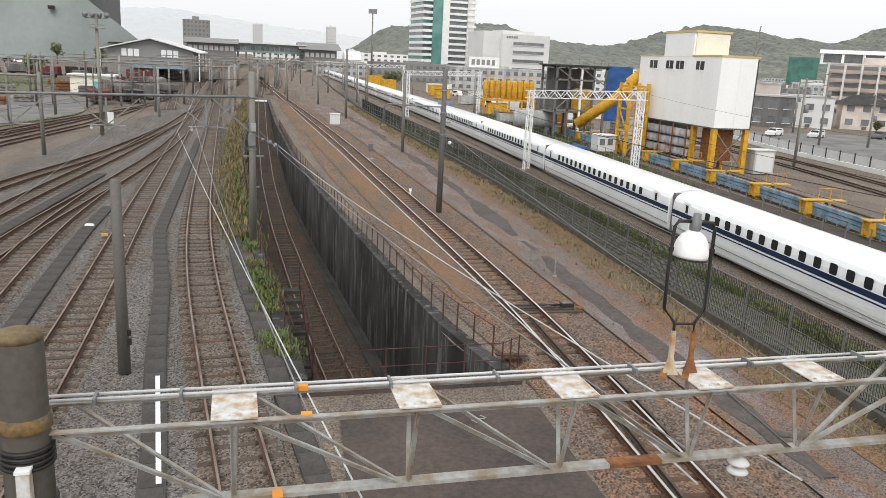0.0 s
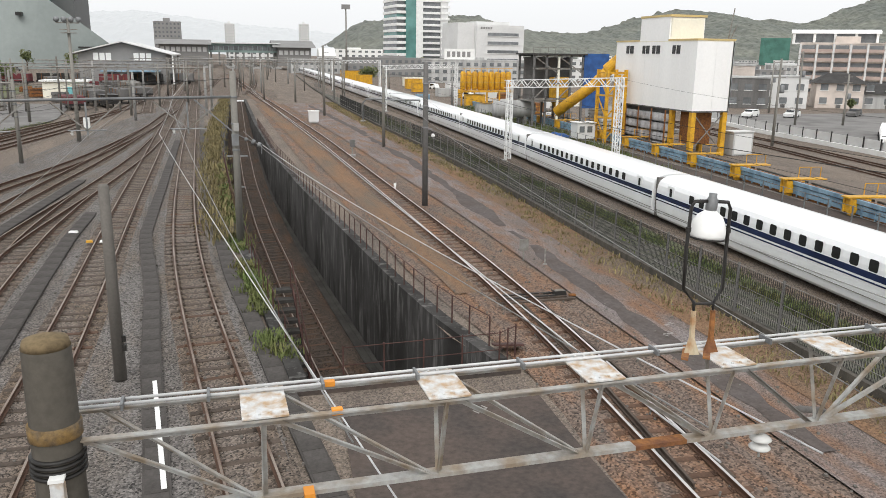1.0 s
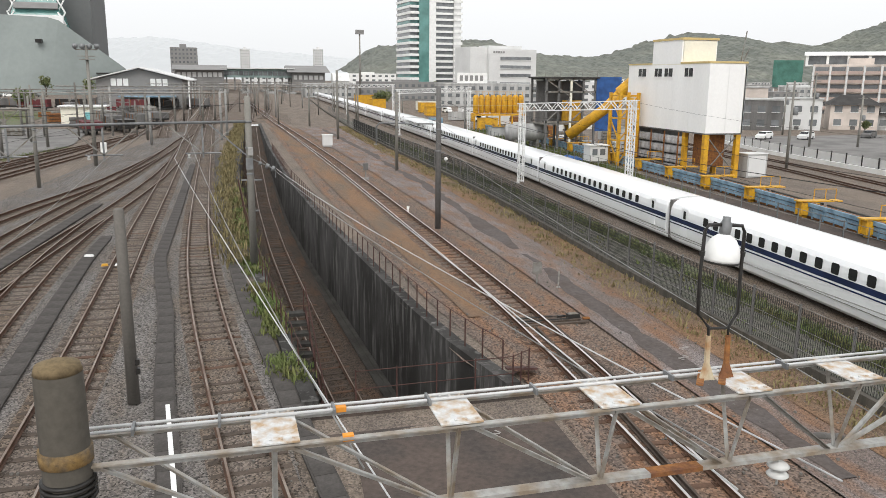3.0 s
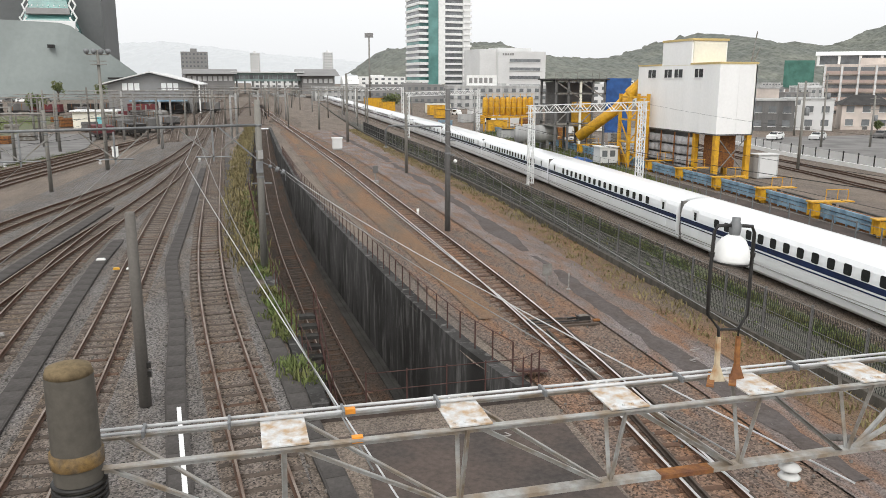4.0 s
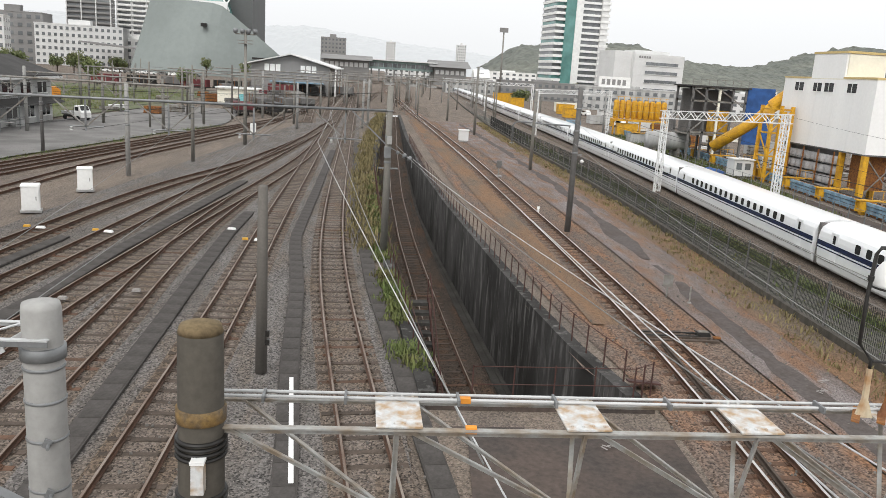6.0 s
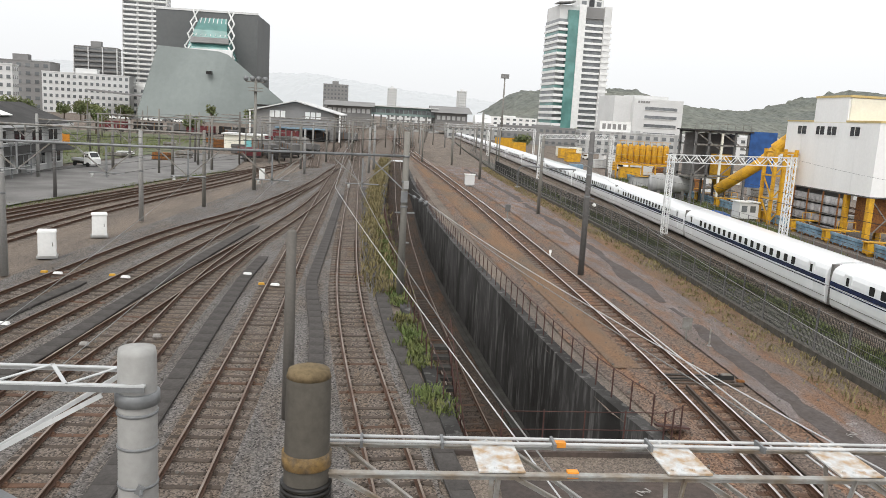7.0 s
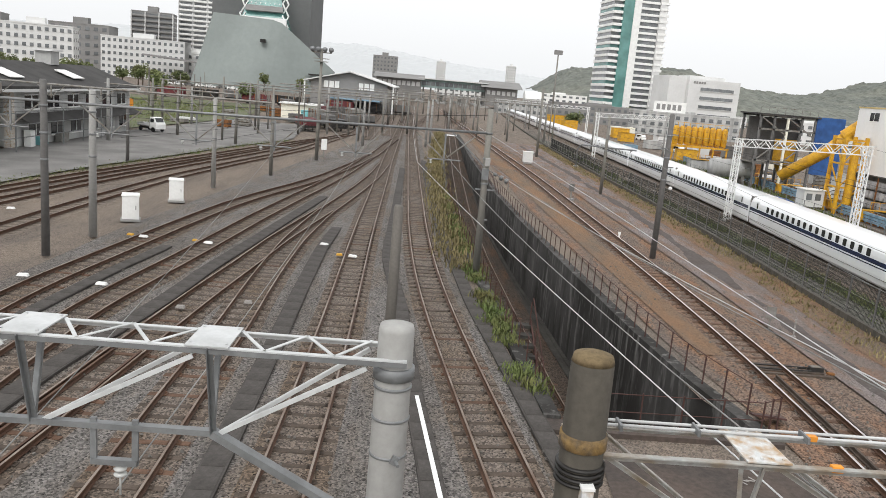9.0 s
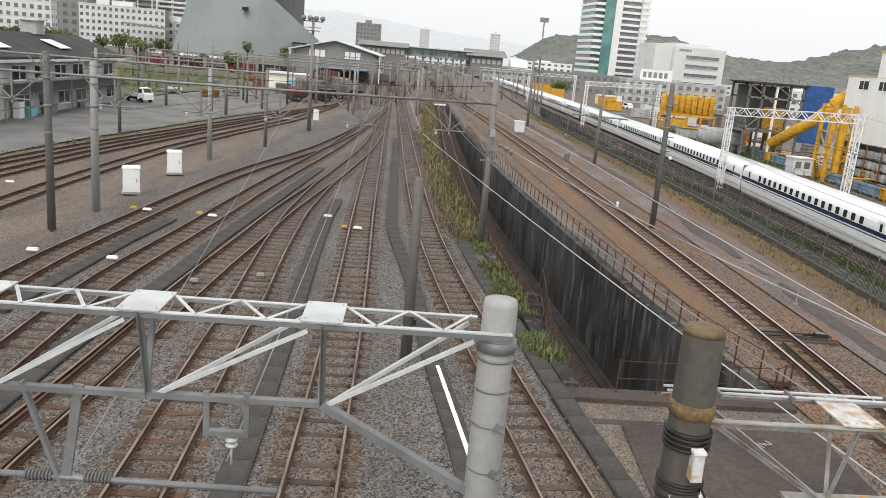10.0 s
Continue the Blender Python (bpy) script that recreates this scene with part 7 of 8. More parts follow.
for s in (-1, 1):
    for t in (-1, 1):
        part("foot", box_geo(s - 0.12, s + 0.12, t * 0.9 - 0.12, t * 0.9 + 0.12, 0, 0.22), M_CYAN, root)


def car_thing(name, x, y, ang, paint, label, z0=G0, van=False, mirror=1.0):
    root = thing(name, pose(x, y, z0 + 0.04, 0, 0, ang), label, "van" if van else "car", "parked vehicles")
    l, w = (3.6, 1.5) if van else (4.2, 1.7)
    hood = 0.05 if van else 0.24
    prof = [(-l / 2, 0.25), (-l / 2, 0.75), (-l / 2 + l * hood, 0.95), (-l / 2 + l * (hood + 0.12), 1.72 if van else 1.42), (l / 2 - 0.35, 1.78 if van else 1.40), (l / 2, 0.95), (l / 2, 0.25)]
    g = Geo()
    for s in (-1, 1):
        g.v += [(s * w / 2 * (0.88 if z > 1.2 else 1), a, z) for a, z in prof]
    n = len(prof)
    g.f += [tuple(range(n)), tuple(range(2 * n - 1, n - 1, -1))] + [(i, i + n, (i + 1) % n + n, (i + 1) % n) for i in range(n)]
    body = part("body", g, paint, root)
    zt = 1.62 if van else 1.34
    for s in (-1, 1):
        part("side_window", box_geo(s * w * 0.465 - 0.02, s * w * 0.465 + 0.02, -l * 0.2, l * 0.36, 1.0, zt), M_GLASS_D, body)
        for yy in (-l * 0.3, l * 0.3):
            wh = part("wheel", Geo().tube([(s * w / 2 - 0.16, yy, 0.3), (s * w / 2 + 0.02, yy, 0.3)], 0.3, 14), M_TYRE, root)
            part("rim", Geo().tube([(s * w / 2 + 0.0, yy, 0.3), (s * w / 2 + 0.03, yy, 0.3)], 0.17, 10), M_GALV, wh)
    part("windscreen", Geo().box((0, -l / 2 + l * (hood + 0.055), 1.22), (w * 0.8, 0.05, 0.5), pose(0, 0, 0, -35 if van else -50, 0, 0)), M_GLASS_D, body)
    part("rear_window", Geo().box((0, l / 2 - 0.14, 1.2), (w * 0.78, 0.05, 0.36), pose(0, 0, 0, 38, 0, 0)), M_GLASS_D, body)
    return root


def light_truck(x, y, ang):
    root = thing("light_truck", pose(x, y, G0 + 0.04, 0, 0, ang), "small white flatbed truck parked by the workshop", "truck", "parked vehicles")
    prof = [(-1.7, 0.35), (-1.7, 0.95), (-1.55, 1.15), (-1.22, 1.75), (-0.55, 1.8), (-0.45, 1.7), (-0.45, 0.35)]
    g = Geo()
    n = len(prof)
    for sx in (-1, 1):
        g.v += [(sx * (0.66 if z > 1.3 else 0.73), a, z) for a, z in prof]
    g.f += [tuple(range(n)), tuple(range(2 * n - 1, n - 1, -1))] + [(k, k + n, (k + 1) % n + n, (k + 1) % n) for k in range(n)]
    cab = part("cab", g, M_WHITE, root)
    part("windscreen", Geo().box((0, -1.40, 1.45), (1.15, 0.04, 0.55), pose(0, 0, 0, -29, 0, 0)), M_GLASS_D, cab)
    for sx in (-1, 1):
        part("side_window", box_geo(sx * 0.70 - 0.02, sx * 0.70 + 0.02, -1.2, -0.6, 1.15, 1.6), M_GLASS_D, cab)
        part("bed_side", box_geo(sx * 0.70 - 0.03, sx * 0.70 + 0.03, -0.35, 1.7, 0.68, 0.98), M_FAC, root)
        for yy in (-1.15, 1.05):
            wh = part("wheel", Geo().tube([(sx * 0.72 - 0.14, yy, 0.27), (sx * 0.72 + 0.02, yy, 0.27)], 0.27, 14), M_TYRE, root)
            part("rim", Geo().tube([(sx * 0.72, yy, 0.27), (sx * 0.72 + sx * 0.03, yy, 0.27)], 0.15, 10), M_GALV, wh)
    part("bed_floor", box_geo(-0.7, 0.7, -0.38, 1.7, 0.56, 0.68), M_STEEL, root)
    part("tailgate", box_geo(-0.7, 0.7, 1.67, 1.73, 0.68, 0.98), M_FAC, root)
    part("chassis", box_geo(-0.4, 0.4, -1.5, 1.6, 0.3, 0.56), M_BLACK, root)
    part("headboard", box_geo(-0.68, 0.68, -0.40, -0.34, 0.68, 1.45), M_STEEL, root)


light_truck(-37.0, 100.5, 60)
for k in range(9):
    car_thing("car", -112 + 4.6 * k, 345 + 1.5 * (k % 2), 90 + 6 * (k % 3), (M_WHITE, M_FAC, M_DARKWALL)[k % 3], ("white car", "silver car", "dark car")[k % 3] + " parked in a row before the arena")
car_thing("car", 96.5, 128.5, -60, M_WHITE, "white car in the car park", LOW)
car_thing("car", 104.2, 126.5, -60, M_FAC, "silver car in the car park", LOW)
for k in range(5):
    car_thing("car", 84.5 + 2.3 * k, 84 + 2.4 * k, -48, M_WHITE, "white van-like car in a parked row", LOW, van=True)
car_thing("car", 120, 128, -60, M_DARKWALL, "dark car beside the houses", LOW)
car_thing("car", 60, 190, 20, M_WHITE, "white truck-like van on the site", LOW, van=True)
car_thing("car", 66, 245, 20, M_WHITE, "white van on the site", LOW, van=True)
sheet("car_park", [(69, 55), (73.5, 72), (82, 114), (90, 140)], [(170, 55), (170, 72), (170, 114), (170, 140)], 55, 140, LOW + 0.03, M_ASPHALT, "grey asphalt car park", step=8, category="road")
root = thing("car_park_fence", Matrix.Identity(4), "white railing fence on a kerb round the car park", "fence", kind="structure")
CF = [(66, 52), (72.7, 72), (77.1, 101), (80.5, 114), (88, 140)]
part("kerb", Geo().sweep([(x, y, LOW) for x, y, _ in along(CF, 4)], [(-0.2, 0), (0.2, 0), (0.2, 0.6), (-0.2, 0.6)]), M_WHITE, root)
for x, y, h in along(CF, 3.2):
    part("post", Geo().box((x, y, LOW + 1.2), (0.12, 0.12, 1.5)), M_BLACK, root)
    part("panel", Geo().box((x + 1.6 * math.cos(h), y + 1.6 * math.sin(h), LOW + 1.2), (0.05, 2.9, 1.0), pose(0, 0, 0, 0, 0, math.degrees(h) - 90)), M_FAC, root)
# yard tracks in front of the car park
for k, dx in enumerate((0, 4.2)):
    track([(55 + dx, 40), (60 + dx, 60), (64.5 + dx, 80), (68 + dx, 100), (72 + dx, 130)], "rusty works siding on brown ground", 0, top=LOW + 0.18, bed=M_DIRT, bed_w=2.4)


def utility_pole(x, y, top, z0=LOW):
    root = thing("utility_pole", pose(x, y, z0), "grey concrete utility pole with transformer and cross arms", "utility pole", "utility poles")
    h = top - z0
    part("shaft", Geo().lathe([(0.2, 0), (0.13, h)], 14), M_CONC_POLE, root, smooth=True)
    for k in range(3):
        part("cross_arm", Geo().bar((-0.9, 0, h - 0.5 - 0.9 * k), (0.9, 0, h - 0.5 - 0.9 * k), 0.09), M_STEEL, root)
    part("transformer", Geo().lathe([(0.3, h - 4.2), (0.34, h - 4.1), (0.34, h - 3.3), (0.2, h - 3.2)], 14, (0.5, 0, 0)), M_GALV, root, smooth=True)


utility_pole(66.5, 84, 8.5)
utility_pole(93, 112, 9.8)
utility_pole(101, 110, 6.2)
utility_pole(76, 62, 5.5)
utility_pole(108, 138, 8)


# stadium light tower far off
root = thing("light_tower", pose(58, 370, G0), "tall slender floodlight tower in the distance", "floodlight tower")
part("mast", Geo().lathe([(0.5, 0), (0.3, 28)], 12), M_STEEL, root, smooth=True)
part("head", box_geo(-1.9, 1.9, -0.6, 0.6, 28, 30.0), M_FACD, root)


# ---------- hills ----------
def hills(name, pts, depth, material, label, seed, rough, base=-5):
    """A wooded ridge with an uneven crown line."""
    xs = np.linspace(pts[0][0], pts[-1][0], 420)
    top = np.interp(xs, [p[0] for p in pts], [p[2] for p in pts])
    yy = np.interp(xs, [p[0] for p in pts], [p[1] for p in pts])
    k = np.ones(7) / 7
    top = np.convolve(np.pad(top, 3, mode="edge"), k, "valid")
    g = Geo()
    rows = 26
    for r in range(rows):
        f = r / (rows - 1)
        for i, x in enumerate(xs):
            z = base + (top[i] - base) * math.sin(f * math.pi / 2) ** 0.85
            z += rough * (0.3 + f) * (noise.noise((x * 0.025, f * 9 + seed, seed)) + 0.7 * noise.noise((x * 0.09, f * 14, seed)) + 0.45 * noise.noise((x * 0.31, f * 26, seed)))
            g.v.append((float(x), float(yy[i] - depth * (1 - f)), float(z)))
    n = len(xs)
    for r in range(rows - 1):
        for i in range(n - 1):
            a = r * n + i
            g.f.append((a, a + 1, a + n + 1, a + n))
    ob = part(name, g, material)
    return tagged(ob, label, "hill", kind="structure")


hills("backdrop_hills", [(190, 1500, 18), (204, 1500, 27), (243, 1500, 55), (268, 1500, 64), (323, 1500, 69), (390, 1500, 76), (448, 1500, 80), (485, 1500, 66), (544, 1500, 55), (600, 1500, 53), (690, 1500, 48), (749, 1500, 60), (800, 1500, 74), (835, 1500, 84), (885, 1500, 99), (930, 1500, 101), (1004, 1500, 88), (1072, 1500, 73), (1125, 1500, 88), (1197, 1500, 66), (1245, 1500, 80), (1292, 1500, 98), (1340, 1500, 118), (1444, 1500, 142), (1700, 1500, 170)], 500, M_WOODS, "dark green wooded hills behind the town", 3.0, 5.0)
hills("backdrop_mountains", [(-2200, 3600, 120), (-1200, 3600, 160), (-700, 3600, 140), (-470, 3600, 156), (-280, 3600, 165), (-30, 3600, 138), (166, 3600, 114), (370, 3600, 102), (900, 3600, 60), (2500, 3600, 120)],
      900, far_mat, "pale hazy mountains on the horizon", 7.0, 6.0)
hs_net = thing("hillside_net", pose(778, 990, G0), "green netting on the hillside", "netting", kind="structure")
part("net", Geo().box((0, 0, 19), (40, 2, 38), pose(0, 0, 0, -4, 0, -30)), M_GREENNET, hs_net)


# town fabric between the tracks and the hills, one object each
rng = random.Random(21)
for k in range(46):
    y = rng.uniform(330, 1000)
    x = y * rng.uniform(0.20, 0.95) + 10
    if 90 < x < 190 and y < 520:
        continue
    w, h = rng.uniform(12, 34), rng.choice((5, 6, 7, 8, 9, 11))
    building("town_block", x, y, w, 14, h, rng.uniform(-30, 30), rng.choice((M_FAC, M_WHITE, M_BEIGE, M_GREYWALL, M_FACD)), max(2, int(h / 3.0)), max(3, int(w / 3.6)),
             "low town block among others below the hills", "town building", LOW, roof_box=False, group="town blocks")
for k in range(22):
    y = rng.uniform(480, 900)
    x = -y * rng.uniform(0.12, 0.6) - 30
    if -150 < x < -40 and y < 560:
        continue
    w, h = rng.uniform(14, 34), rng.choice((8, 10, 14, 18, 24))
    building("town_block", x, y, w, 14, h, rng.uniform(-20, 20), rng.choice((M_FAC, M_WHITE, M_BEIGE, M_FACD)), max(2, int(h / 3.0)), max(3, int(w / 3.6)),
             "low town block among others beyond the yard", "town building", roof_box=False, group="town blocks")


# ---------- plants ----------
def tree(x, y, h, r, seed, z0=G0, label="leafy green tree with an uneven crown"):
    rg = random.Random(seed)
    root = thing("tree", pose(x, y, z0), label, "tree", "trees")
    g = Geo().tube([(0, 0, 0), (0.1, 0, h * 0.3), (0.0, 0.15, h * 0.6)], 0.09 * h ** 0.6, 8, r2=0.04 * h ** 0.6)
    for k in range(6):
        a = rg.uniform(0, 6.28)
        g.tube([(0.05, 0, h * (0.3 + 0.05 * k)), (math.cos(a) * r * 0.45, math.sin(a) * r * 0.45, h * (0.5 + 0.06 * k)), (math.cos(a) * r * 0.75, math.sin(a) * r * 0.75, h * (0.62 + 0.06 * k))], 0.05 * h ** 0.5, 6, r2=0.015)
    part("trunk", g, M_BARK, root)
    c = Geo()
    lumps = [(rg.uniform(-0.6, 0.6) * r, rg.uniform(-0.6, 0.6) * r, h * rg.uniform(0.5, 0.92), r * rg.uniform(0.3, 0.5)) for _ in range(11)]
    for lx, ly, lz, lr in lumps:
        for _ in range(75):
            d = Vector((rg.gauss(0, 1), rg.gauss(0, 1), rg.gauss(0, 0.8))).normalized() * lr * rg.uniform(0.55, 1.1)
            p = Vector((lx, ly, lz)) + d
            s = rg.uniform(0.05, 0.10) * r + 0.1
            u = Vector((rg.gauss(0, 1), rg.gauss(0, 1), rg.gauss(0, 1))).normalized() * s
            v = u.cross(Vector((rg.gauss(0, 1), rg.gauss(0, 1), 1))).normalized() * s
            c.add([p - u, p - v * 0.6, p + u, p + v * 0.6], [(0, 1, 2, 3)])
    part("crown", c, M_LEAF, root)


rng = random.Random(8)
for k in range(12):
    tree(-95 - 7 * k + rng.uniform(-3, 3), 300 + rng.uniform(-14, 14), rng.uniform(5.5, 8), rng.uniform(3, 4.5), 100 + k)
for x, y, h, r in ((-66, 190, 7, 3), (-72, 350, 8, 3), (-56, 352, 7, 3), (-50, 215, 5, 3), (-78, 160, 6, 3.5), (-88, 175, 6, 4), (-60, 112, 5, 3), (-52, 100, 4, 2.5), (102, 410, 9, 5), (92, 420, 9, 5), (70, 400, 8, 5),
                   (131, 141, 2.6, 1.2), (55, 300, 6, 4), (142, 134, 4, 2)):
    tree(x, y, h, r, int(x * 7 + y), G0 if x < 26 else LOW)


def tufts(name, spots, material, label, h=0.35, blades=9, spread=0.25, seed=1, cat="weeds"):
    """Clumps of bent blades at the spots given."""
    rg = random.Random(seed)
    g = Geo()
    for x, y, z, s in spots:
        for _ in range(blades):
            a = rg.uniform(0, 6.28)
            bx, by = x + rg.gauss(0, spread), y + rg.gauss(0, spread)
            hh = h * s * rg.uniform(0.5, 1.2)
            lx, ly = math.cos(a) * hh * 0.55, math.sin(a) * hh * 0.55
            wx, wy = -math.sin(a) * 0.011 * (1 + s), math.cos(a) * 0.011 * (1 + s)
            g.add([(bx - wx, by - wy, z), (bx + wx, by + wy, z), (bx + lx * 0.5 + wx, by + ly * 0.5 + wy, z + hh * 0.7), (bx + lx * 0.5 - wx, by + ly * 0.5 - wy, z + hh * 0.7),
                   (bx + lx, by + ly, z + hh)], [(0, 1, 2, 3), (3, 2, 4)])
    return tagged(part(name, g, material), label, cat, kind="stuff")


rng = random.Random(4)
sp = []
for _ in range(1100):
    y = 21 + 70 * rng.random()
    xl = at_y(PIT_L, y)
    if noise.noise((y * 0.35, 2.0, 0)) < -0.12:
        continue
    sp.append((xl - 0.15 - abs(rng.gauss(0, 0.28)), y, G0, rng.uniform(0.5, 1.3)))
tufts("weeds", [s for s in sp if 21 < s[1] < 62], M_GRASS, "bright green weeds along the edge of the cutting", 0.24, 22, 0.17, 2)
sp = [(at_y(PIT_L, y) - rng.uniform(0.3, 1.7), y, G0, rng.uniform(0.7, 1.7)) for y in np.linspace(36, 150, 900)]
tufts("dry_weeds", sp, M_DRYGRASS, "dry yellow weeds beside the cutting", 0.32, 10, 0.32, 3)
sp = []
for y in np.linspace(8, 150, 110):
    fx = at_y(FENCE, y)
    x = fx + 1.6 + 3.6 * rng.random() ** 0.8
    sp.append((x, y, ground_z(x, y), rng.uniform(0.5, 1.6)))
tufts("weeds", sp, M_GRASS, "creeping green weeds behind the boundary fence", 0.2, 16, 0.35, 5)
sp = []
for y in np.linspace(8, 150, 1900):
    fx = at_y(FENCE, y)
    x = fx + 6.4 + 1.4 * rng.random()
    if noise.noise((x * 0.3, y * 0.22, 6.0)) > -0.05:
        sp.append((x, y, ground_z(x, y) + 0.03, rng.uniform(0.5, 1.6)))
tufts("weeds", sp, M_GRASS, "thick green weeds on the bank beside the high-speed line", 0.34, 13, 0.3, 15)
sp = [(at_y(FENCE, y) - rng.uniform(0.1, 1.6), y, G0, rng.uniform(0.4, 1.3)) for y in np.linspace(8, 140, 900)]
tufts("dry_weeds", sp, M_DRYGRASS, "dry rusty weeds at the foot of the fence", 0.2, 10, 0.2, 6)
sp = []
for y in np.linspace(12, 160, 1800):
    a = np.interp(y, [10, 25, 44, 60, 85, 120, 165], [29.7, 30.6, 32.5, 34.6, 38.2, 42.2, 46.2])
    sp.append((a + rng.uniform(0, float(np.interp(y, [30, 60, 90], [3.5, 4.8, 6.5]))), y, LOW + 0.03, rng.uniform(0.6, 1.8)))
tufts("weeds", sp, M_GRASS, "patchy green weeds beyond the high-speed line", 0.35, 16, 0.5, 7)
sp = [(rng.uniform(-78, -41), rng.uniform(100, 190), G0, rng.uniform(0.6, 1.8)) for _ in range(1500)]
tufts("weeds", sp, M_GRASS, "scattered green weeds in the old yard", 0.3, 10, 0.7, 9)
sp = [(np.interp(y, [34, 52, 71, 90, 106], [-31, -30.2, -27.2, -23.9, -20]) + rng.gauss(0.2, 0.5), y, G0, rng.uniform(0.5, 1.2)) for y in np.linspace(36, 104, 420)]
tufts("weeds", sp, M_GRASS, "low weeds between road and storage tracks", 0.11, 9, 0.35, 10)
sheet("weedy_ground", [(-120, 90), (-110, 140), (-100, 210)], [(-42, 90), (-36, 140), (-40, 210)], 90, 210, G0 + 0.02, M_GRASSLAND, "weedy green ground in the old yard", step=10)


# ---------- small trackside things ----------
def cabinet(x, y, ang, label):
    root = thing("trackside_cabinet", pose(x, y, G0, 0, 0, ang), label, "equipment cabinet", "white trackside cabinets")
    part("plinth", box_geo(-0.5, 0.5, -0.42, 0.42, 0, 0.12), M_CONC, root)
    part("body", Geo().box((0, 0, 0.75), (0.86, 0.72, 1.28), taper=0.985), M_WHITE, root)
    part("lid", Geo().box((0, 0, 1.42), (0.94, 0.8, 0.09), taper=0.92), M_WHITE, root)
    part("door", box_geo(-0.38, 0.38, -0.385, -0.362, 0.2, 1.3), M_WHITE, root)
    part("handle", box_geo(0.25, 0.29, -0.41, -0.385, 0.65, 0.85), M_STEEL, root)


cabinet(-18.6, 42.1, 18, "white metal trackside cabinet on a plinth")
cabinet(-18.35, 49.3, 18, "white metal trackside cabinet on a plinth")


def marker(x, y, h, label, material=M_WHITE, r=0.035, head=True):
    root = thing("marker_post", pose(x, y, G0), label, "marker post", "trackside markers")
    part("post", Geo().lathe([(r, 0), (r, h)], 8), material, root)
    if head:
        part("head", Geo().box((0, 0, h + 0.07), (0.16, 0.06, 0.16)), M_WHITE, root)


marker(9.82, 48.6, 0.30, "white short marker post by the main line", r=0.06)
root = thing("marker_post", pose(11.95, 29.1, G0), "worn black and white striped marker post", "marker post", "trackside markers")
for k in range(6):
    part("band", Geo().lathe([(0.032, 0.12 * k), (0.032, 0.12 * (k + 1) - 0.005)], 10), M_FADED if k % 2 else M_STEEL, root)
part("foot", Geo().box((0, 0, 0.03), (0.16, 0.14, 0.06), taper=0.8), M_FADED, root)
root = thing("relay_box", pose(11.3, 29.9, G0), "thin weathered grey sign plate on a post", "sign plate", "trackside boxes")
part("post", box_geo(-0.025, 0.025, -0.025, 0.025, 0, 0.5), M_STEEL, root)
part("plate", box_geo(-0.2, 0.2, -0.02, 0.02, 0.45, 0.95), M_STEEL, root)
root = thing("relay_box", pose(10.6, 99, G0), "pale grey equipment hut on the verge", "equipment box", "trackside boxes")
part("body", box_geo(-0.6, 0.6, -0.4, 0.4, 0.2, 1.45), M_FAC, root)
part("lid", box_geo(-0.68, 0.68, -0.48, 0.48, 1.45, 1.55), M_WHITE, root)
part("plinth", box_geo(-0.5, 0.5, -0.35, 0.35, 0, 0.2), M_CONC, root)
root = thing("signal", pose(9.95, 66, G0), "small ground signal on a short post", "signal", "signals")
part("post", box_geo(-0.05, 0.05, -0.05, 0.05, 0, 0.9), M_STEEL, root)
part("head", box_geo(-0.2, 0.2, -0.15, 0.15, 0.8, 1.4), M_DARKWALL, root)
part("base", box_geo(-0.25, 0.25, -0.25, 0.25, 0, 0.15), M_CONC, root)
root = thing("signal", pose(-13.4, 84.5, G0), "white trackside signal on a short post", "signal", "signals")
part("post", box_geo(-0.06, 0.06, -0.06, 0.06, 0, 1.0), M_STEEL, root)
part("head", box_geo(-0.28, 0.28, -0.2, 0.2, 0.9, 2.0), M_WHITE, root)

# points machine and switch blades on the main line
root = thing("points_machine", pose(10.0, 24.9, G0), "low dark points machine with rods and rusty timbers", "points machine")
part("case", Geo().box((0.75, 0.05, 0.12), (0.5, 0.26, 0.15), taper=0.86), M_BLACK, root)
part("cover", Geo().box((0.75, 0.05, 0.205), (0.34, 0.2, 0.03), taper=0.8), M_STEEL, root, "dull steel cover")
part("crank", Geo().box((0.32, 0.16, 0.09), (0.3, 0.09, 0.07), taper=0.8), M_BLACK, root)
part("crank_arm", Geo().bar((0.38, 0.2, 0.12), (0.62, -0.06, 0.12), 0.035), M_BLACK, root)
for dy in (-0.16, 0.2):
    part("rod", Geo().tube([(0.5, dy, 0.1), (-1.55, dy + 0.1, 0.06)], 0.02, 6), M_BLACK, root)
part("end_plate", box_geo(1.05, 1.3, -0.22, -0.1, 0.02, 0.09), M_RUST, root, "rusty end plate")
for k in range(4):
    part("timber", box_geo(-1.75 + 0.05 * k, (1.15, 0.95, 0.2, 0.1)[k], -0.5 + 0.3 * k, -0.36 + 0.3 * k, -0.02, 0.045), M_SLEEPER, root, "tarred timber")
g = Geo()
ln = along([(8.55, 12), (9.0, 17), (9.32, 24.5)], 1.0)
g.sweep([(x + 0.33, y, 0.065) for x, y, _ in ln], RAIL_PROF)
g.sweep([(x - 0.62 + 0.02 * k, y, 0.065) for k, (x, y, _) in enumerate(ln)], RAIL_PROF)
tagged(part("switch_blade", g, M_SLEEPER), "dark greased switch rails of the main line turnout", "switch rails")
ln = along([p for p in LINE_D if p[1] < 24], 1.0)
for off in (-0.40, 0.40):
    g = Geo()
    g.sweep([(x + off, y, 0.05) for x, y, _ in ln], RAIL_PROF)
    tagged(part("guard_rail", g, M_RAIL), "rusty guard rail inside a yard track", "guard rail", "guard rails")

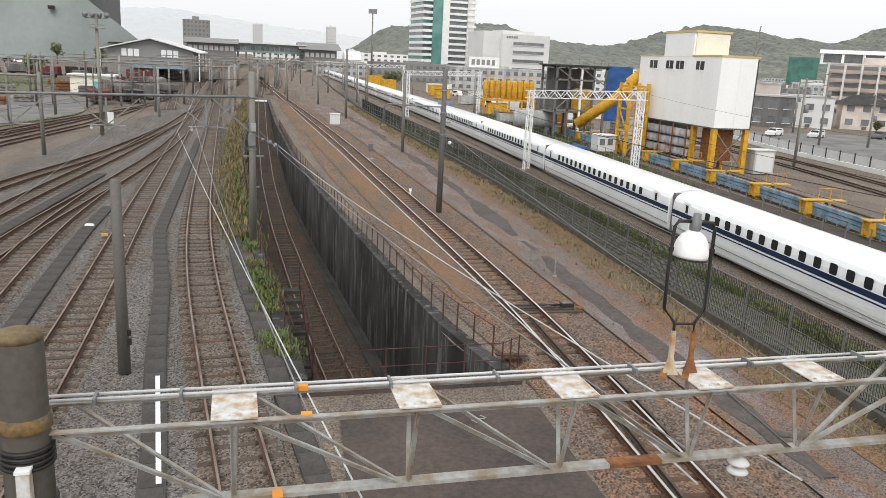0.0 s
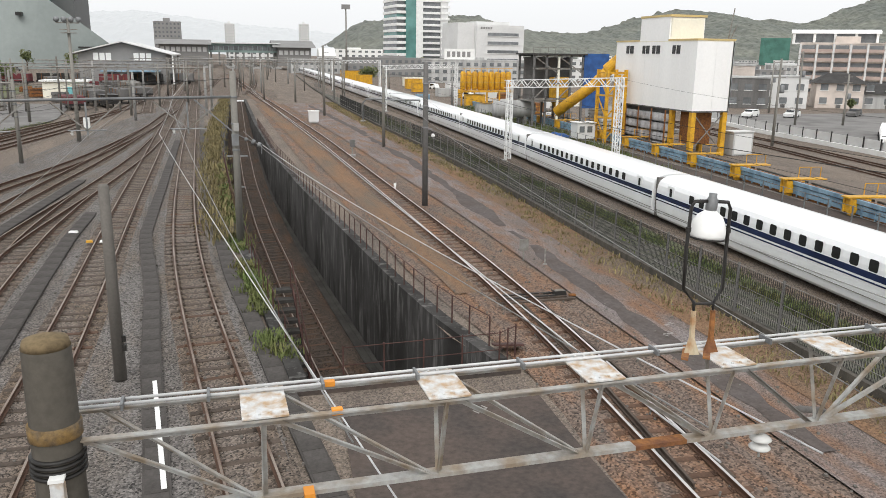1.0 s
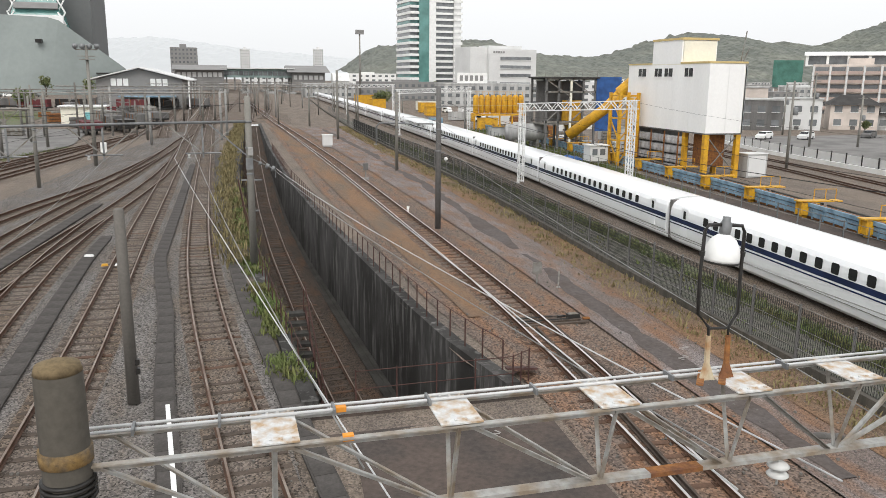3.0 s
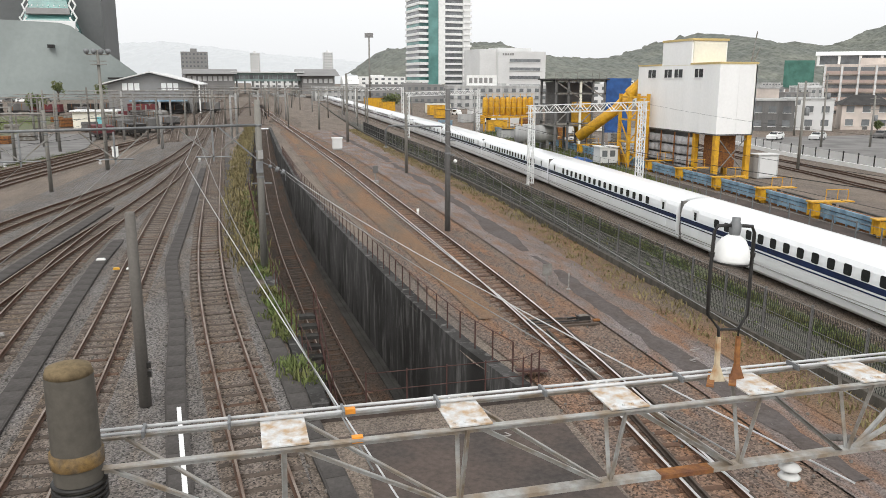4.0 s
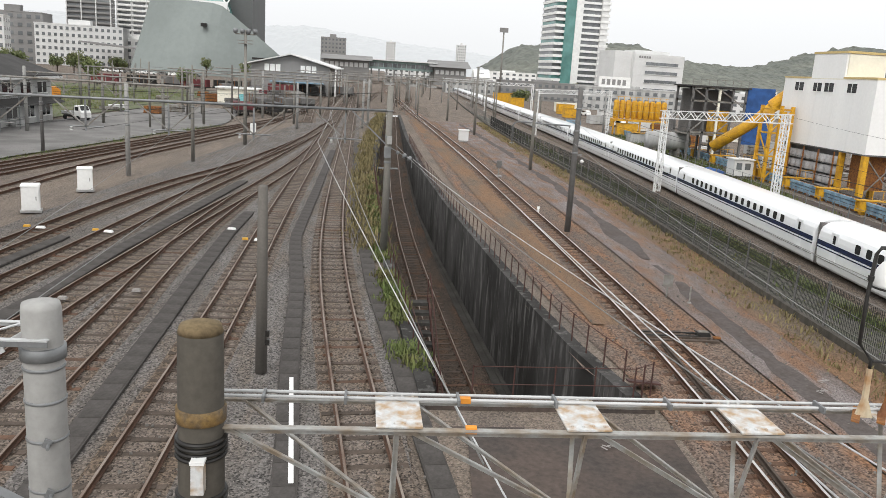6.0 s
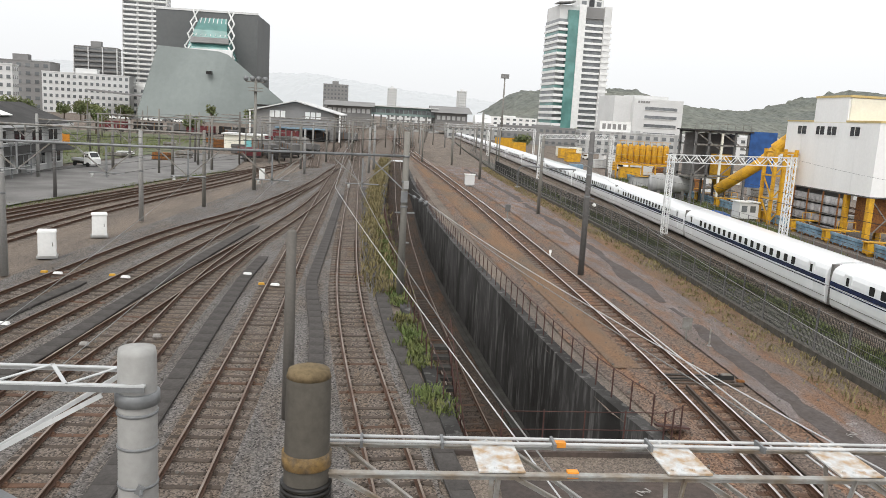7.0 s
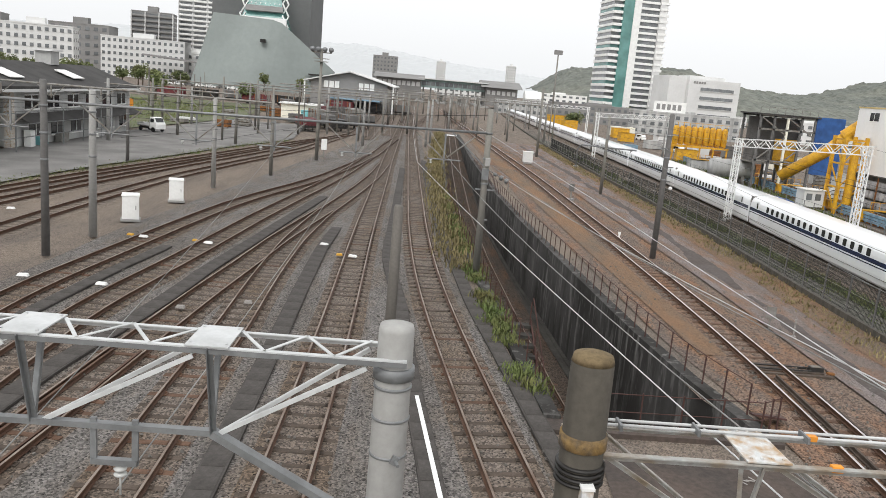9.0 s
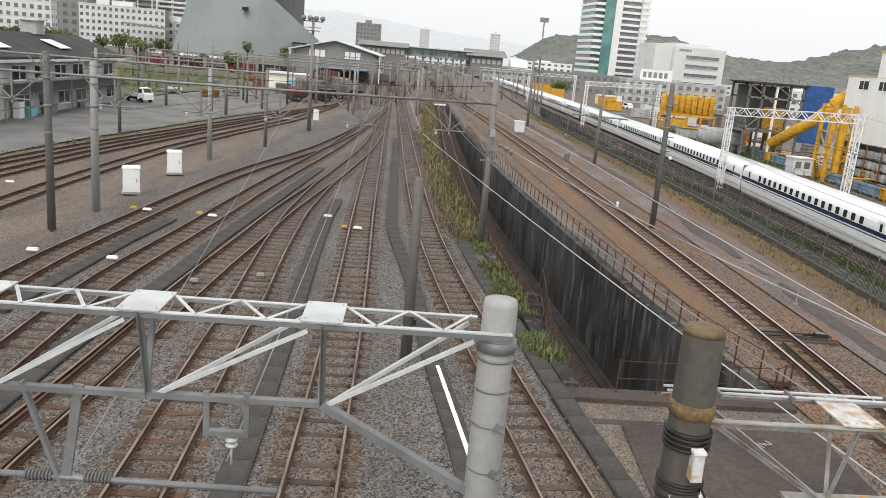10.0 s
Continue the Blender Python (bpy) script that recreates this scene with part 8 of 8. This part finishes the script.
# balises, white boxes and yellow marks between the rails
for k, (x, y, mt) in enumerate(((-6.15, 36.9, M_WHITE), (-6.8, 37.0, M_YELLOW), (-16.4, 37.7, M_WHITE), (-17.1, 37.9, M_YELLOW), (-13.2, 37.4, M_WHITE), (-13.9, 37.7, M_YELLOW),
                                (-18.0, 29.2, M_WHITE), (-14.9, 28.8, M_WHITE), (-7.8, 39.2, M_WHITE), (-25.0, 42.2, M_WHITE), (-9.2, 27.8, M_FADED), (-11.3, 26.6, M_FADED))):
    g = Geo().box((0, 0, 0.05), (0.42 if mt is M_WHITE else 0.3, 0.2, 0.09), taper=0.8)
    ob = tagged(part("track_marker", g, mt), "small painted block lying between the rails", "track marker", "track markers")
    ob.matrix_basis = pose(x, y, 0.0, 0, 0, (k * 23) % 30 - 15)
for x, y in ((12.4, 20.2), (4.9, 16.5), (12.9, 21.0)):
    g = Geo()
    for k in range(4):
        g.box((0.12 * k - 0.2, 0.05 * (k % 2), 0.012), (0.04, 0.20, 0.006), pose(0, 0, 0, 0, 0, 25 * (k % 3)))
    ob = tagged(part("chalk_mark", g, M_FADED), "faded white painted figures on the ground", "road marking", "ground markings")
    ob.matrix_basis = pose(x, y, G0 + 0.045, 0, 0, 30)

# bent tube mast by the fence
root = thing("bent_mast", pose(17.0, 100, G0), "bent white steel tube mast by the fence", "mast")
part("tube", Geo().tube([(0, 0, 0), (0, 0, 2.4), (0.4, -0.3, 2.9), (6.2, -5.0, 3.0)], 0.1, 8), M_GALV, root, smooth=True)
part("foot", box_geo(-0.3, 0.3, -0.3, 0.3, 0, 0.2), M_CONC, root)

# loose stones and litter on the trackside
rg = random.Random(77)
g = Geo()
for _ in range(2600):
    x, y = rg.uniform(-18, 16), 8 + 34 * rg.random()
    if at_y(PIT_L, max(20, y)) - 0.5 < x < at_y(PIT_R, max(20, y)) + 0.6:
        continue
    s = rg.uniform(0.03, 0.075)
    g.box((x, y, G0 + s * 0.4), (s, s * rg.uniform(0.7, 1.3), s * 0.8), pose(0, 0, 0, rg.uniform(-30, 30), rg.uniform(-30, 30), rg.uniform(0, 90)), taper=0.7)
tagged(part("loose_stones", g, M_POLEGREY), "loose pale ballast stones scattered on the ground", "stones", kind="stuff")
